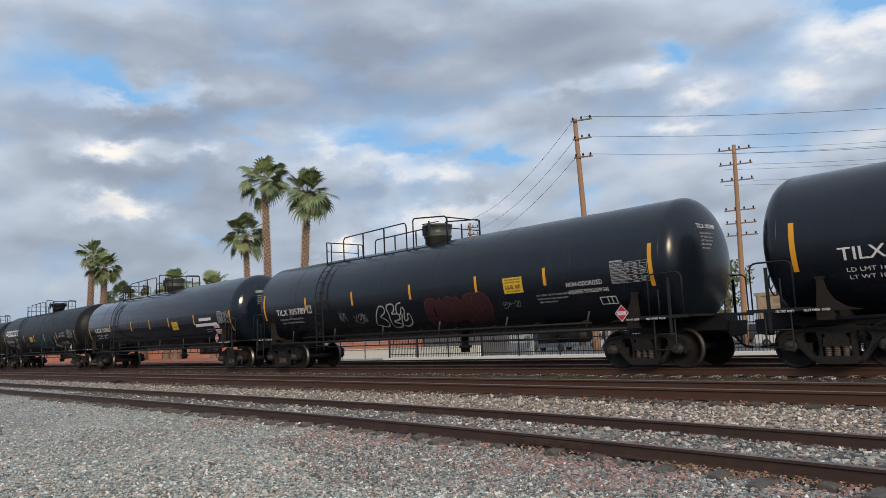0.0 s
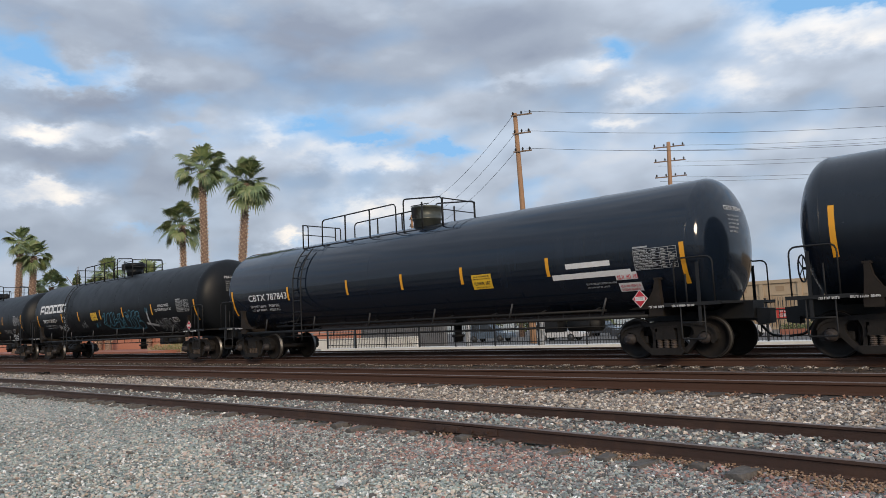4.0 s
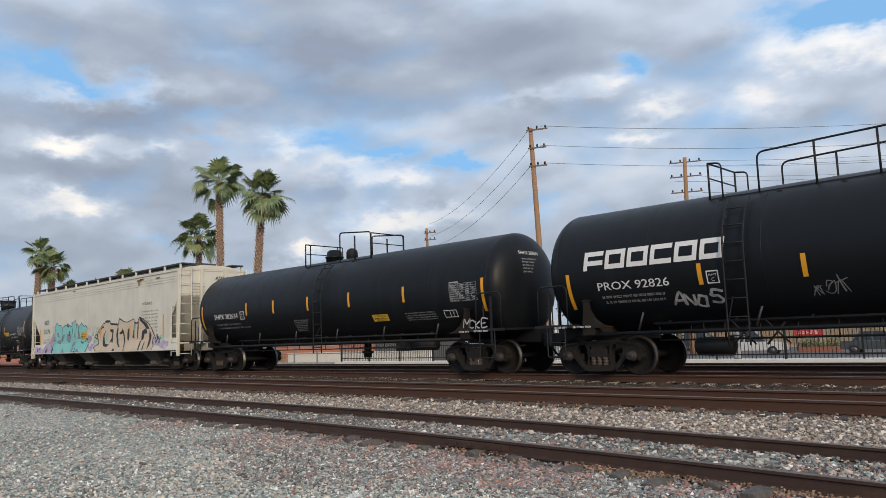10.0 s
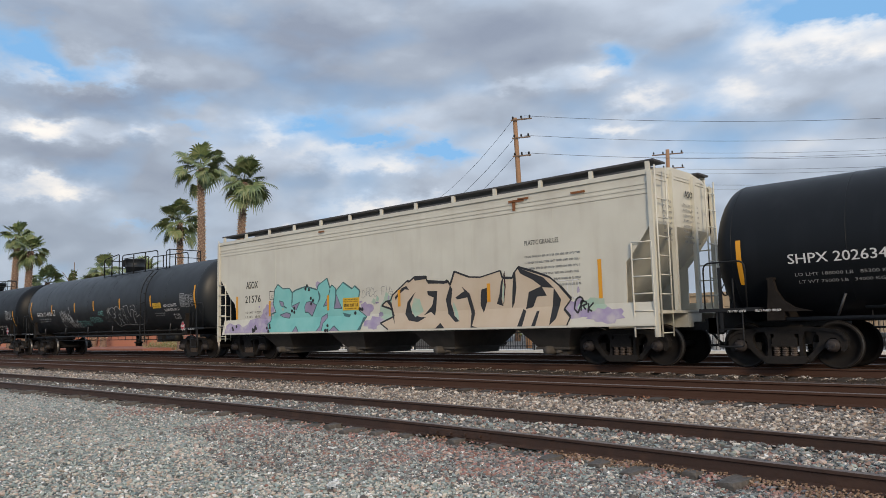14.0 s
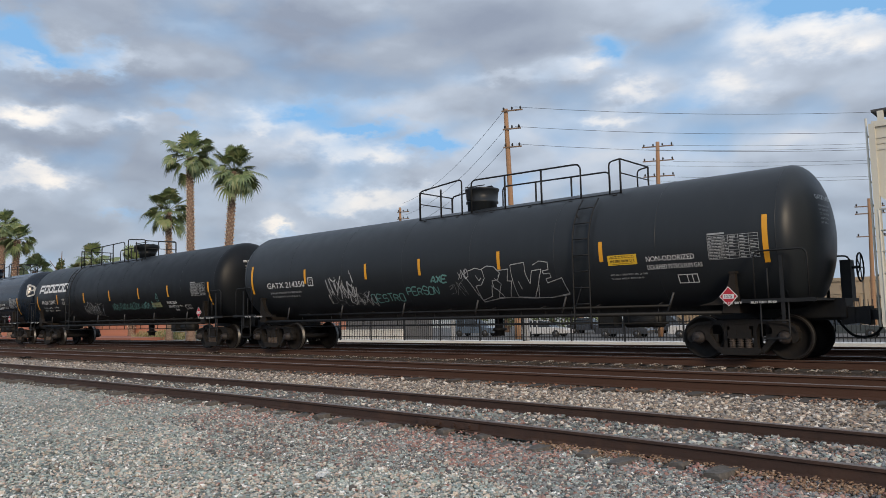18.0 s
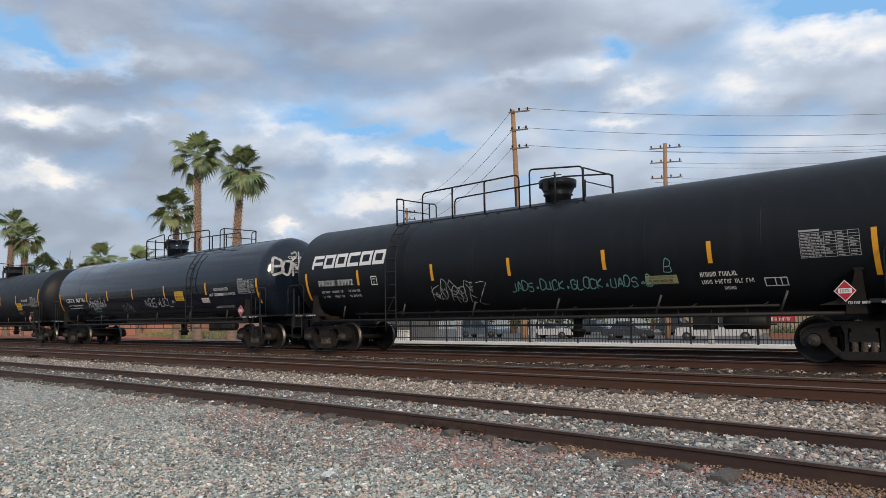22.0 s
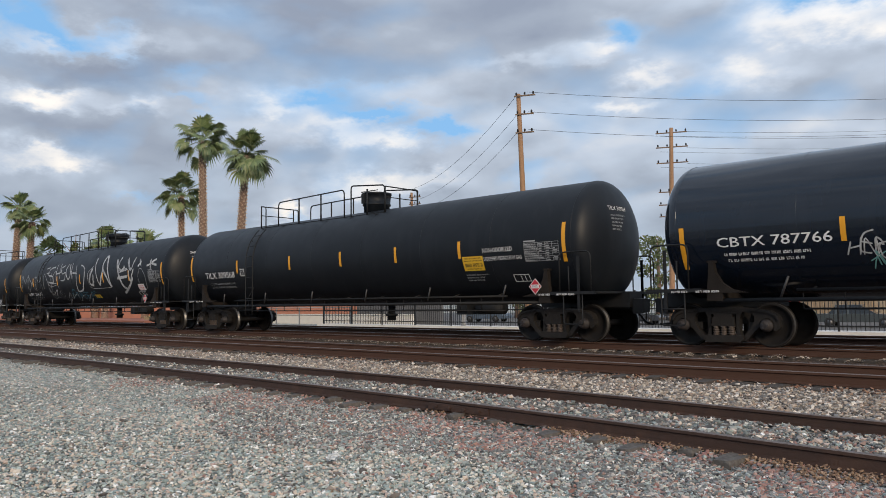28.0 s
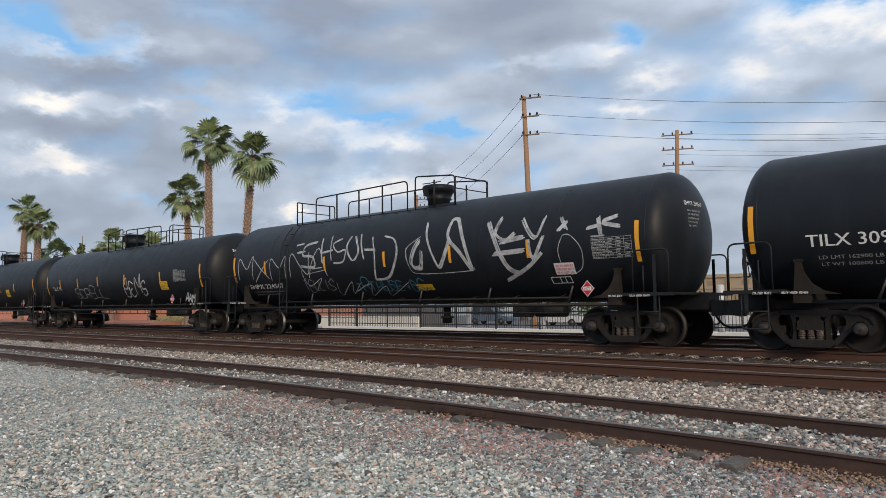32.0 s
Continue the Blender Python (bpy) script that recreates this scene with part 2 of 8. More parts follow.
# ---- materials ----
def material(name, base, rough=0.6, metal=0.0, grain=None, spots=None, bump=0.0, bump_scale=40.0, island=None, obj_random=0.0,
             streak=None, spec=0.5, rough_var=0.0, coat=0.0):
    """grain / spots: (scale, amount 0..1, colour). island: list of colours picked per loose piece. streak: (colour, amount) of wear that runs down."""
    m = bpy.data.materials.new(name)
    m.use_nodes = True
    nt = m.node_tree
    b = nt.nodes["Principled BSDF"]
    N = nt.nodes.new
    b.inputs["Roughness"].default_value, b.inputs["Metallic"].default_value = rough, metal
    b.inputs["Specular IOR Level"].default_value = spec
    b.inputs["Coat Weight"].default_value = coat
    co = N("ShaderNodeTexCoord").outputs["Object"]

    def noise_tex(scale, detail=6, stretch=None):
        n = N("ShaderNodeTexNoise")
        n.inputs["Scale"].default_value, n.inputs["Detail"].default_value = scale, detail
        if stretch:
            mp = N("ShaderNodeMapping")
            mp.inputs["Scale"].default_value = stretch
            nt.links.new(co, mp.inputs[0])
            nt.links.new(mp.outputs[0], n.inputs["Vector"])
        else:
            nt.links.new(co, n.inputs["Vector"])
        return n.outputs[0]

    def ramp(fac, lo, hi, top=1.0):
        n = N("ShaderNodeMapRange")
        n.inputs[1].default_value, n.inputs[2].default_value, n.inputs[4].default_value = lo, hi, top
        nt.links.new(fac, n.inputs[0])
        return n.outputs[0]

    def mix(fac, a, c):
        n = N("ShaderNodeMix")
        n.data_type = "RGBA"
        for s, v in ((0, fac), (6, a), (7, c)):
            if isinstance(v, (int, float)):
                n.inputs[s].default_value = v
            elif isinstance(v, tuple):
                n.inputs[s].default_value = (*v, 1)
            else:
                nt.links.new(v, n.inputs[s])
        return n.outputs[2]

    col = base
    if island:
        g = N("ShaderNodeNewGeometry")
        r = N("ShaderNodeValToRGB")
        r.color_ramp.interpolation = "CONSTANT"
        while len(r.color_ramp.elements) < len(island):
            r.color_ramp.elements.new(0.5)
        for i, c in enumerate(island):
            r.color_ramp.elements[i].position, r.color_ramp.elements[i].color = i / len(island), (*c, 1)
        nt.links.new(g.outputs["Random Per Island"], r.inputs[0])
        col = r.outputs[0]
    if obj_random:
        oi = N("ShaderNodeObjectInfo")
        f = ramp(oi.outputs["Random"], 0, 1, obj_random)
        col = mix(f, col, tuple(c * 0.35 for c in base))
    if spots:
        sc, am, c = spots
        col = mix(ramp(noise_tex(sc, 4), 0.5, 0.68, am), col, c)
    if streak:
        c, am = streak
        col = mix(ramp(noise_tex(1.0, 6, (3.0, 3.0, 0.35)), 0.52, 0.75, am), col, c)
    if grain:
        sc, am, c = grain
        col = mix(ramp(noise_tex(sc, 8), 0.35, 0.7, am), col, c)
    if isinstance(col, tuple):
        b.inputs["Base Color"].default_value = (*col, 1)
    else:
        nt.links.new(col, b.inputs["Base Color"])
    if rough_var:
        f = ramp(noise_tex(2.2, 6), 0.3, 0.7, 1.0)
        mr = N("ShaderNodeMapRange")
        mr.inputs[3].default_value, mr.inputs[4].default_value = max(0.02, rough - rough_var), min(1, rough + rough_var)
        nt.links.new(f, mr.inputs[0])
        nt.links.new(mr.outputs[0], b.inputs["Roughness"])
    if bump:
        bp = N("ShaderNodeBump")
        bp.inputs["Strength"].default_value, bp.inputs["Distance"].default_value = bump, 0.02
        nt.links.new(noise_tex(bump_scale, 5), bp.inputs["Height"])
        nt.links.new(bp.outputs[0], b.inputs["Normal"])
    return m


def black_paint(name, base, rough, dust=0.15, spec=0.5):
    return material(name, base, rough, spec=spec, grain=(1.3, dust, (0.022, 0.025, 0.030)), streak=((0.045, 0.05, 0.06), 0.08 + dust * 0.3), bump=0.012 if rough > 0.2 else 0.004, bump_scale=2.0, rough_var=0.04)


M_TANK_GLOSS = black_paint("black_gloss_paint", (0.007, 0.012, 0.022), 0.11, 0.03)
M_TANK_SEMI = black_paint("black_semigloss_paint", (0.0066, 0.0106, 0.0178), 0.24, 0.06, 0.42)
M_TANK_MATT = black_paint("black_matt_paint", (0.0085, 0.0105, 0.0135), 0.42, 0.08, 0.18)
M_TANK_SATIN = black_paint("black_satin_paint", (0.019, 0.023, 0.028), 0.42, 0.15, 0.30)
M_TANK_DUST = black_paint("dusty_black_paint", (0.0092, 0.0118, 0.0162), 0.46, 0.20, 0.22)
M_FRAME = material("black_steel", (0.0105, 0.0115, 0.0135), 0.6, spec=0.3, grain=(6, 0.4, (0.019, 0.0195, 0.020)), spots=(2.5, 0.18, (0.04, 0.034, 0.030)))
M_SADDLE = material("brown_primed_steel", (0.024, 0.019, 0.016), 0.78, spec=0.2, grain=(5, 0.6, (0.022, 0.019, 0.017)), spots=(3, 0.3, (0.065, 0.048, 0.038)), obj_random=1.0)
M_DOME = material("dull_metal_dome", (0.085, 0.092, 0.080), 0.42, 0.4, grain=(6, 0.4, (0.05, 0.05, 0.045)))
M_TRUCK = material("grimy_cast_steel", (0.0175, 0.0165, 0.0165), 0.75, spec=0.2, grain=(9, 0.6, (0.030, 0.026, 0.024)), spots=(3, 0.5, (0.016, 0.014, 0.013)), bump=0.3, bump_scale=30)
M_WHEEL = material("dark_wheel_steel", (0.012, 0.011, 0.011), 0.65, spec=0.25, grain=(7, 0.6, (0.022, 0.018, 0.016)))
M_TREAD = material("polished_wheel_rim", (0.17, 0.165, 0.16), 0.42, 0.9)
M_BEARING = material("grimy_bearing_cap", (0.030, 0.030, 0.034), 0.6, spec=0.3, grain=(18, 0.6, (0.050, 0.036, 0.030)))
M_SPRING = material("worn_spring_steel", (0.12, 0.095, 0.08), 0.6, grain=(20, 0.5, (0.05, 0.035, 0.03)))
M_STRUT = material("grey_strut", (0.035, 0.035, 0.038), 0.5, grain=(9, 0.4, (0.05, 0.05, 0.05)))
M_YELLOW = material("reflective_yellow", (0.75, 0.34, 0.015), 0.5, grain=(5, 0.2, (0.5, 0.28, 0.05)))
M_SIGN = material("yellow_sign_paint", (0.74, 0.45, 0.025), 0.5, grain=(9, 0.3, (0.58, 0.36, 0.05)))
M_WHITE = material("white_stencil_paint", (0.72, 0.72, 0.72), 0.55, grain=(25, 0.25, (0.45, 0.45, 0.46)))
M_FAINT = material("worn_white_stencil", (0.36, 0.37, 0.38), 0.6, grain=(25, 0.4, (0.18, 0.18, 0.19)))
M_RED = material("placard_red", (0.44, 0.014, 0.03), 0.5)
M_DARK = material("black_print", (0.015, 0.015, 0.015), 0.6)


# ---- mesh tools ----
def box(bm, x0, x1, y0, y1, z0, z1):
    v = [bm.verts.new((x, y, z)) for x in (x0, x1) for y in (y0, y1) for z in (z0, z1)]
    for f in ((0, 1, 3, 2), (4, 6, 7, 5), (0, 4, 5, 1), (2, 3, 7, 6), (0, 2, 6, 4), (1, 5, 7, 3)):
        bm.faces.new([v[i] for i in f])


def rings(bm, loops, cap=True, close=True, smooth=True):
    """Skin a list of vertex loops."""
    made = [[bm.verts.new(p) for p in lp] for lp in loops]
    n = len(made[0])
    for a, b in zip(made, made[1:]):
        for i in range(n if close else n - 1):
            f = bm.faces.new((a[i], a[(i + 1) % n], b[(i + 1) % n], b[i]))
            f.smooth = smooth
    if cap and close:
        bm.faces.new(list(reversed(made[0])))
        bm.faces.new(made[-1])
    return made


def tube(bm, pts, r, seg=6, r_end=None):
    pts = [Vector(p) for p in pts]
    loops = []
    side = None
    for i, p in enumerate(pts):
        d = (pts[min(i + 1, len(pts) - 1)] - pts[max(i - 1, 0)]).normalized()
        if side is None or abs(side.dot(d)) > 0.99:
            side = d.orthogonal().normalized()
        side = (side - d * side.dot(d)).normalized()
        up = d.cross(side)
        rr = r if r_end is None else r + (r_end - r) * i / (len(pts) - 1)
        loops.append([p + (side * math.cos(2 * math.pi * k / seg) + up * math.sin(2 * math.pi * k / seg)) * rr for k in range(seg)])
    rings(bm, loops)


def lathe(bm, profile, axis="z", seg=24, at=(0, 0, 0), smooth=True):
    """profile: (along, radius)."""
    loops = []
    for a, r in profile:
        lp = []
        for k in range(seg):
            c, s = math.cos(2 * math.pi * k / seg) * max(r, 1e-4), math.sin(2 * math.pi * k / seg) * max(r, 1e-4)
            p = {"z": (c, s, a), "x": (a, c, s), "y": (s, a, c)}[axis]
            lp.append(Vector(p) + Vector(at))
        loops.append(lp)
    rings(bm, loops, smooth=smooth)


def slab(bm, outline, y0, y1):
    """A plate cut along an outline of (x, z), from y0 to y1."""
    rings(bm, [[(x, y0, z) for x, z in outline], [(x, y1, z) for x, z in outline]], smooth=False)


def rounded(points, r=0.1, n=4):
    """Round the inner corners of a path."""
    pts = [Vector(p) for p in points]
    out = [pts[0]]
    for a, b, c in zip(pts, pts[1:], pts[2:]):
        u, v = (a - b), (c - b)
        q = min(r, u.length * 0.45, v.length * 0.45)
        p0, p1 = b + u.normalized() * q, b + v.normalized() * q
        for i in range(n + 1):
            t = i / n
            out.append(p0 * (1 - t) ** 2 + b * 2 * t * (1 - t) + p1 * t * t)
    out.append(pts[-1])
    return out


def mesh_of(name, bm):
    bmesh.ops.recalc_face_normals(bm, faces=bm.faces)
    me = bpy.data.meshes.new(name)
    bm.to_mesh(me)
    bm.free()
    return me


def part(name, bm, mat, parent, label=""):
    me = bm if isinstance(bm, bpy.types.Mesh) else mesh_of(name, bm)
    if not me.materials:
        me.materials.append(mat)
    ob = new(name, me)
    if parent:
        ob.parent = parent
    return tagged(ob, label)


def empty(name, x=0, y=0, z=0):
    ob = new(name)
    ob.empty_display_size = 0.3
    ob.matrix_basis = pose(x, y, z)
    return ob


KEEP = {}


def shared(key, make):
    """One mesh for all alike parts."""
    if key not in KEEP:
        bm = bmesh.new()
        make(bm)
        KEEP[key] = mesh_of(key, bm)
    return KEEP[key]


# ---- lettering and marks ----
def on_tank(x, z, radius=1.45, centre=2.38):
    start = math.asin((z - centre) / radius)

    def place(u, v, lift):
        a = start + v / radius
        return Vector((x + u, -(radius + lift) * math.cos(a), centre + (radius + lift) * math.sin(a)))
    return place


def on_side(x, z, y):
    return lambda u, v, lift: Vector((x + u, y - lift, z + v))


def on_end(x, y, z, way=1):
    """On an end face that looks along x."""
    return lambda u, v, lift: Vector((x + lift * way, y + u * way, z + v))


def on_head(y, z, end, radius=1.45, centre=2.38, depth=0.64):
    """On a tank's domed front head."""
    def place(u, v, lift):
        yy, zz = y + u, z + v
        q = max(0.0, 1 - (yy * yy + (zz - centre) ** 2) / radius ** 2)
        return Vector((end - depth + depth * math.sqrt(q) + lift + 0.004, yy, zz))
    return place


def bent(bm, place, lift=0.006, step=0.07):
    """Lay a flat bmesh (x, y) on a surface, cut finely enough to follow it."""
    vs = [v.co.y for v in bm.verts]
    us = [v.co.x for v in bm.verts]
    if vs:
        k = math.ceil(min(vs) / step)
        while k * step < max(vs):
            bmesh.ops.bisect_plane(bm, geom=bm.verts[:] + bm.edges[:] + bm.faces[:], plane_co=(0, k * step, 0), plane_no=(0, 1, 0))
            k += 1
    for v in bm.verts:
        v.co = place(v.co.x, v.co.y, lift)


TEXTS = {}


def text_bm(words, size, stretch=1.0):
    if words not in TEXTS:
        cu = bpy.data.curves.new("words", "FONT")
        cu.body, cu.size, cu.resolution_u = words, 1.0, 2
        ob = bpy.data.objects.new("words", cu)
        TEXTS[words] = bpy.data.meshes.new_from_object(ob)
        bpy.data.objects.remove(ob)
    bm = bmesh.new()
    bm.from_mesh(TEXTS[words])
    for v in bm.verts:
        v.co = Vector((v.co.x * size * stretch, v.co.y * size, 0))
    return bm


def lettering(name, words, size, mat, parent, place, stretch=1.0, step=0.08, lift=0.006, width=None):
    """size: height of the capitals; width: the length that the words take up."""
    bm = text_bm(words, size / 0.73, stretch)
    if width:
        k = width / max(v.co.x for v in bm.verts)
        for v in bm.verts:
            v.co.x *= k
    again = bm.copy() if size >= 0.15 else None
    bent(bm, place, lift, step)
    if again:
        # a second coat beside the first thickens the strokes
        for v in again.verts:
            v.co.x += size * 0.04
        bent(again, place, lift + 0.002, step)
        extra = bpy.data.meshes.new("coat")
        again.to_mesh(extra)
        again.free()
        bm.from_mesh(extra)
        bpy.data.meshes.remove(extra)
    me = bpy.data.meshes.new(name)
    bm.to_mesh(me)
    bm.free()
    return tagged(part(name, me, mat, parent), kind="stuff" if name == "stencil" else "")


def patch_bm(w, h, nx=1, ny=1, bm=None, x=0.0, y=0.0):
    bm = bm or bmesh.new()
    g = [[bm.verts.new((x + w * i / nx, y + h * j / ny, 0)) for i in range(nx + 1)] for j in range(ny + 1)]
    for j in range(ny):
        for i in range(nx):
            bm.faces.new((g[j][i], g[j][i + 1], g[j + 1][i + 1], g[j + 1][i]))
    return bm


def patch(name, w, h, mat, parent, place, lift=0.006, label=""):
    bm = patch_bm(w, h)
    bent(bm, place, lift, 0.06)
    return part(name, bm, mat, parent, label)


def bars(name, rows, mat, parent, place, seed=1, lift=0.006):
    """Unreadable small print: rows of (x, y, length, height), broken into words."""
    rnd = random.Random(seed)
    bm = bmesh.new()
    for x, y, length, h in rows:
        u = 0.0
        while u < length:
            letters = rnd.randint(2, 6)
            for _ in range(letters):
                if u >= length:
                    break
                w = h * rnd.uniform(0.35, 0.6)
                k = rnd.random()
                patch_bm(w * 0.36, h, 1, 1, bm, x + u, y)
                if k < 0.7:
                    patch_bm(w, h * 0.24, 1, 1, bm, x + u, y + h * rnd.choice((0.0, 0.38, 0.76)))
                if k > 0.4:
                    patch_bm(w * 0.3, h, 1, 1, bm, x + u + w * 0.7, y)
                u += w * 1.3
            u += h * 0.5
    bent(bm, place, lift, 0.2)
    return tagged(part(name, bm, mat, parent), kind="stuff")


def smooth_path(pts, n=6):
    out = []
    for i in range(len(pts) - 1):
        p0, p1, p2, p3 = pts[max(i - 1, 0)], pts[i], pts[i + 1], pts[min(i + 2, len(pts) - 1)]
        for k in range(n):
            t = k / n
            out.append(tuple(0.5 * (2 * b + (c - a) * t + (2 * a - 5 * b + 4 * c - d) * t * t + (3 * b - a - 3 * c + d) * t ** 3)
                             for a, b, c, d in zip(p0, p1, p2, p3)))
    return out + [pts[-1]]


def ribbon(bm, pts, width, place, lift=0.006, taper=True):
    n = len(pts)
    prev = None
    for i, (u, v) in enumerate(pts):
        a, b = pts[max(i - 1, 0)], pts[min(i + 1, n - 1)]
        dx, dy = b[0] - a[0], b[1] - a[1]
        q = math.hypot(dx, dy) or 1
        w = width * 0.5 * (0.7 if taper and i in (0, n - 1) else 1)
        nx, ny = -dy / q * w, dx / q * w
        row = (bm.verts.new(place(u + nx, v + ny, lift)), bm.verts.new(place(u - nx, v - ny, lift)))
        if prev:
            bm.faces.new((prev[0], prev[1], row[1], row[0]))
        prev = row


# strokes on a grid five wide and seven high
STROKES = {
    "A": "00 26 40/12 32", "B": "00 06 26 35 33 03/33 42 41 30 00", "C": "45 36 16 05 01 10 30 41", "D": "00 06 26 44 42 20 00",
    "E": "40 00 06 46/03 33", "F": "00 06 46/03 33", "G": "45 36 16 05 01 10 30 41 43 23", "H": "00 06/40 46/03 43", "I": "20 26",
    "J": "46 41 30 10 01", "K": "00 06/46 03 40", "L": "06 00 40", "M": "00 06 23 46 40", "N": "00 06 40 46", "O": "10 01 05 16 36 45 41 30 10",
    "P": "00 06 36 45 43 33 03", "R": "00 06 36 45 44 33 03/23 40", "S": "45 36 16 05 04 13 33 42 41 30 10 01", "T": "06 46/26 20",
    "U": "06 01 10 30 41 46", "V": "06 20 46", "W": "06 10 23 30 46", "X": "06 40/00 46", "Y": "06 23 46/23 20", "Z": "06 46 00 40",
    "2": "05 16 36 45 44 00 40", "8": "13 04 05 16 36 45 44 33 13 02 01 10 30 41 42 33", "4": "30 36 02 42", "0": "10 01 05 16 36 45 41 30 10/01 45", "*": "03 43/20 26/01 45/05 41",
    ".": "22 32 31 21 22", "~": "02 14 22 34 42", "#": "00 25 50/03 46/30 06 41", "@": "03 15 34 23 12 33 45 41 20 01"}


def scrawl(name, words, height, width, mat, parent, place, seed=1, wild=0.25, advance=0.85, slant=0.15, bm=None, lift=0.006, grow=0.0, label="", curved=True):
    """Sprayed writing drawn stroke by stroke."""
    rnd = random.Random(seed)
    mine = bm is None
    bm = bm or bmesh.new()
    u0 = 0.0
    for ch in words:
        if ch != " ":
            jx = [rnd.uniform(-wild, wild) for _ in range(8)]
            size = height * rnd.uniform(1 - wild * 0.5, 1 + wild * 0.5)
            drop = rnd.uniform(-wild, wild) * height * 0.3
            for k, st in enumerate(STROKES[ch].split("/")):
                pts = []
                for j, p in enumerate(st.split()):
                    x, y = int(p[0]) / 5, int(p[1]) / 6
                    x += jx[(j + k) % 8] * 0.3
                    y += jx[(j * 3 + k + 1) % 8] * 0.3
                    pts.append((u0 + x * size * advance + y * size * slant, drop + y * size))
                ribbon(bm, smooth_path(pts) if curved else smooth_path(pts, 2), width + grow, place, lift)
        u0 += height * advance * (1.0 if ch != " " else 0.7)
    if mine:
        return part(name, bm, mat, parent, label)
    return u0


def throw_up(name, words, height, width, edge, fill, outline, parent, place, seed, wild=0.3, advance=0.9, label=""):
    """Fat letters: a wide stroke of the outline's colour under a narrower one of the filling."""
    a = scrawl(name, words, height, width + edge, outline, parent, place, seed, wild, advance, label=label)
    scrawl("graffiti_fill", words, height, width, fill, a, place, seed, wild, advance, lift=0.011)
    return a


# ---- trucks and wheels ----
WHEEL_R = 0.457


def build_side_frame(bm):
    """Cast frame: arched top, jaws over the bearings, two rounded windows, spring pocket over the bottom beam."""
    top = [(0.0, 0.835), (0.45, 0.83), (0.72, 0.80), (0.95, 0.755), (1.08, 0.68), (1.14, 0.56)]
    for s in (-1, 1):
        slab(bm, [(s * x, z) for x, z in top + [(1.15, 0.42), (1.08, 0.34), (1.02, 0.36), (1.02, 0.52), (0.94, 0.60), (0.84, 0.60), (0.76, 0.54), (0.76, 0.40), (0.70, 0.40), (0.64, 0.50), (0.64, 0.64), (0.57, 0.725), (0.40, 0.735), (0.0, 0.735)]], -0.075, 0.075)
        slab(bm, [(s * x, z) for x, z in [(0.76, 0.56), (0.73, 0.42), (0.47, 0.14), (0.36, 0.12), (0.32, 0.20), (0.42, 0.24), (0.57, 0.40), (0.66, 0.58)]], -0.085, 0.085)
        slab(bm, [(s * x, z) for x, z in [(0.40, 0.75), (0.27, 0.75), (0.27, 0.22), (0.36, 0.24), (0.335, 0.34), (0.335, 0.60)]], -0.085, 0.085)
        slab(bm, [(s * x, z) for x, z in [(0.58, 0.81), (0.95, 0.765), (1.10, 0.68), (1.155, 0.56), (1.12, 0.56), (1.06, 0.65), (0.93, 0.715), (0.58, 0.76)]], -0.11, 0.11)
    slab(bm, [(-0.40, 0.25), (0.40, 0.25), (0.44, 0.18), (0.36, 0.10), (-0.36, 0.10), (-0.44, 0.18)], -0.15, 0.15)
    slab(bm, [(-0.30, 0.73), (0.30, 0.73), (0.30, 0.69), (-0.30, 0.69)], -0.11, 0.11)
    # end of the bolster above the springs
    for x in (-0.15, 0.15):
        slab(bm, [(x - 0.09, 0.62), (x + 0.09, 0.62), (x + 0.09, 0.47), (x - 0.09, 0.47)], -0.13, 0.13)
    slab(bm, [(-0.25, 0.49), (0.25, 0.49), (0.25, 0.44), (-0.25, 0.44)], -0.14, 0.14)


def build_spring(bm):
    prof = []
    for i in range(25):
        prof.append((0.24 + 0.22 * i / 24, 0.074 if i % 4 < 2 else 0.048))
    lathe(bm, prof, "z", 10, smooth=False)


def build_bearing(bm):
    lathe(bm, [(0.0, 0.13), (0.10, 0.13), (0.11, 0.105), (0.19, 0.10), (0.20, 0.085), (0.215, 0.06), (0.215, 0.001)], "y", 14)
    for k in range(3):
        a = k * 2.094 + 0.5
        lathe(bm, [(0.2, 0.02), (0.24, 0.02)], "y", 6, (0.055 * math.sin(a), 0, 0.055 * math.cos(a)), smooth=False)


def build_wheel(bm):
    prof = [(-0.045, 0.08), (-0.045, 0.13), (0.0, 0.16), (0.005, 0.385), (-0.052, 0.405), (-0.060, 0.446), (-0.052, WHEEL_R), (0.045, WHEEL_R + 0.004),
            (0.055, WHEEL_R + 0.026), (0.075, WHEEL_R + 0.02), (0.08, 0.42), (0.07, 0.39), (0.035, 0.36), (0.03, 0.17), (0.06, 0.13), (0.06, 0.08)]
    lathe(bm, prof, "y", 40)
    for f in bm.faces:
        c = f.calc_center_median()
        r = math.hypot(c.x, c.z)
        if r > 0.455 and c.y < 0.05:
            f.material_index = 1


def wheel_mesh():
    me = shared("wheel", build_wheel)
    if not me.materials:
        me.materials.append(M_WHEEL)
        me.materials.append(M_TREAD)
    return me


WHEELSETS = []


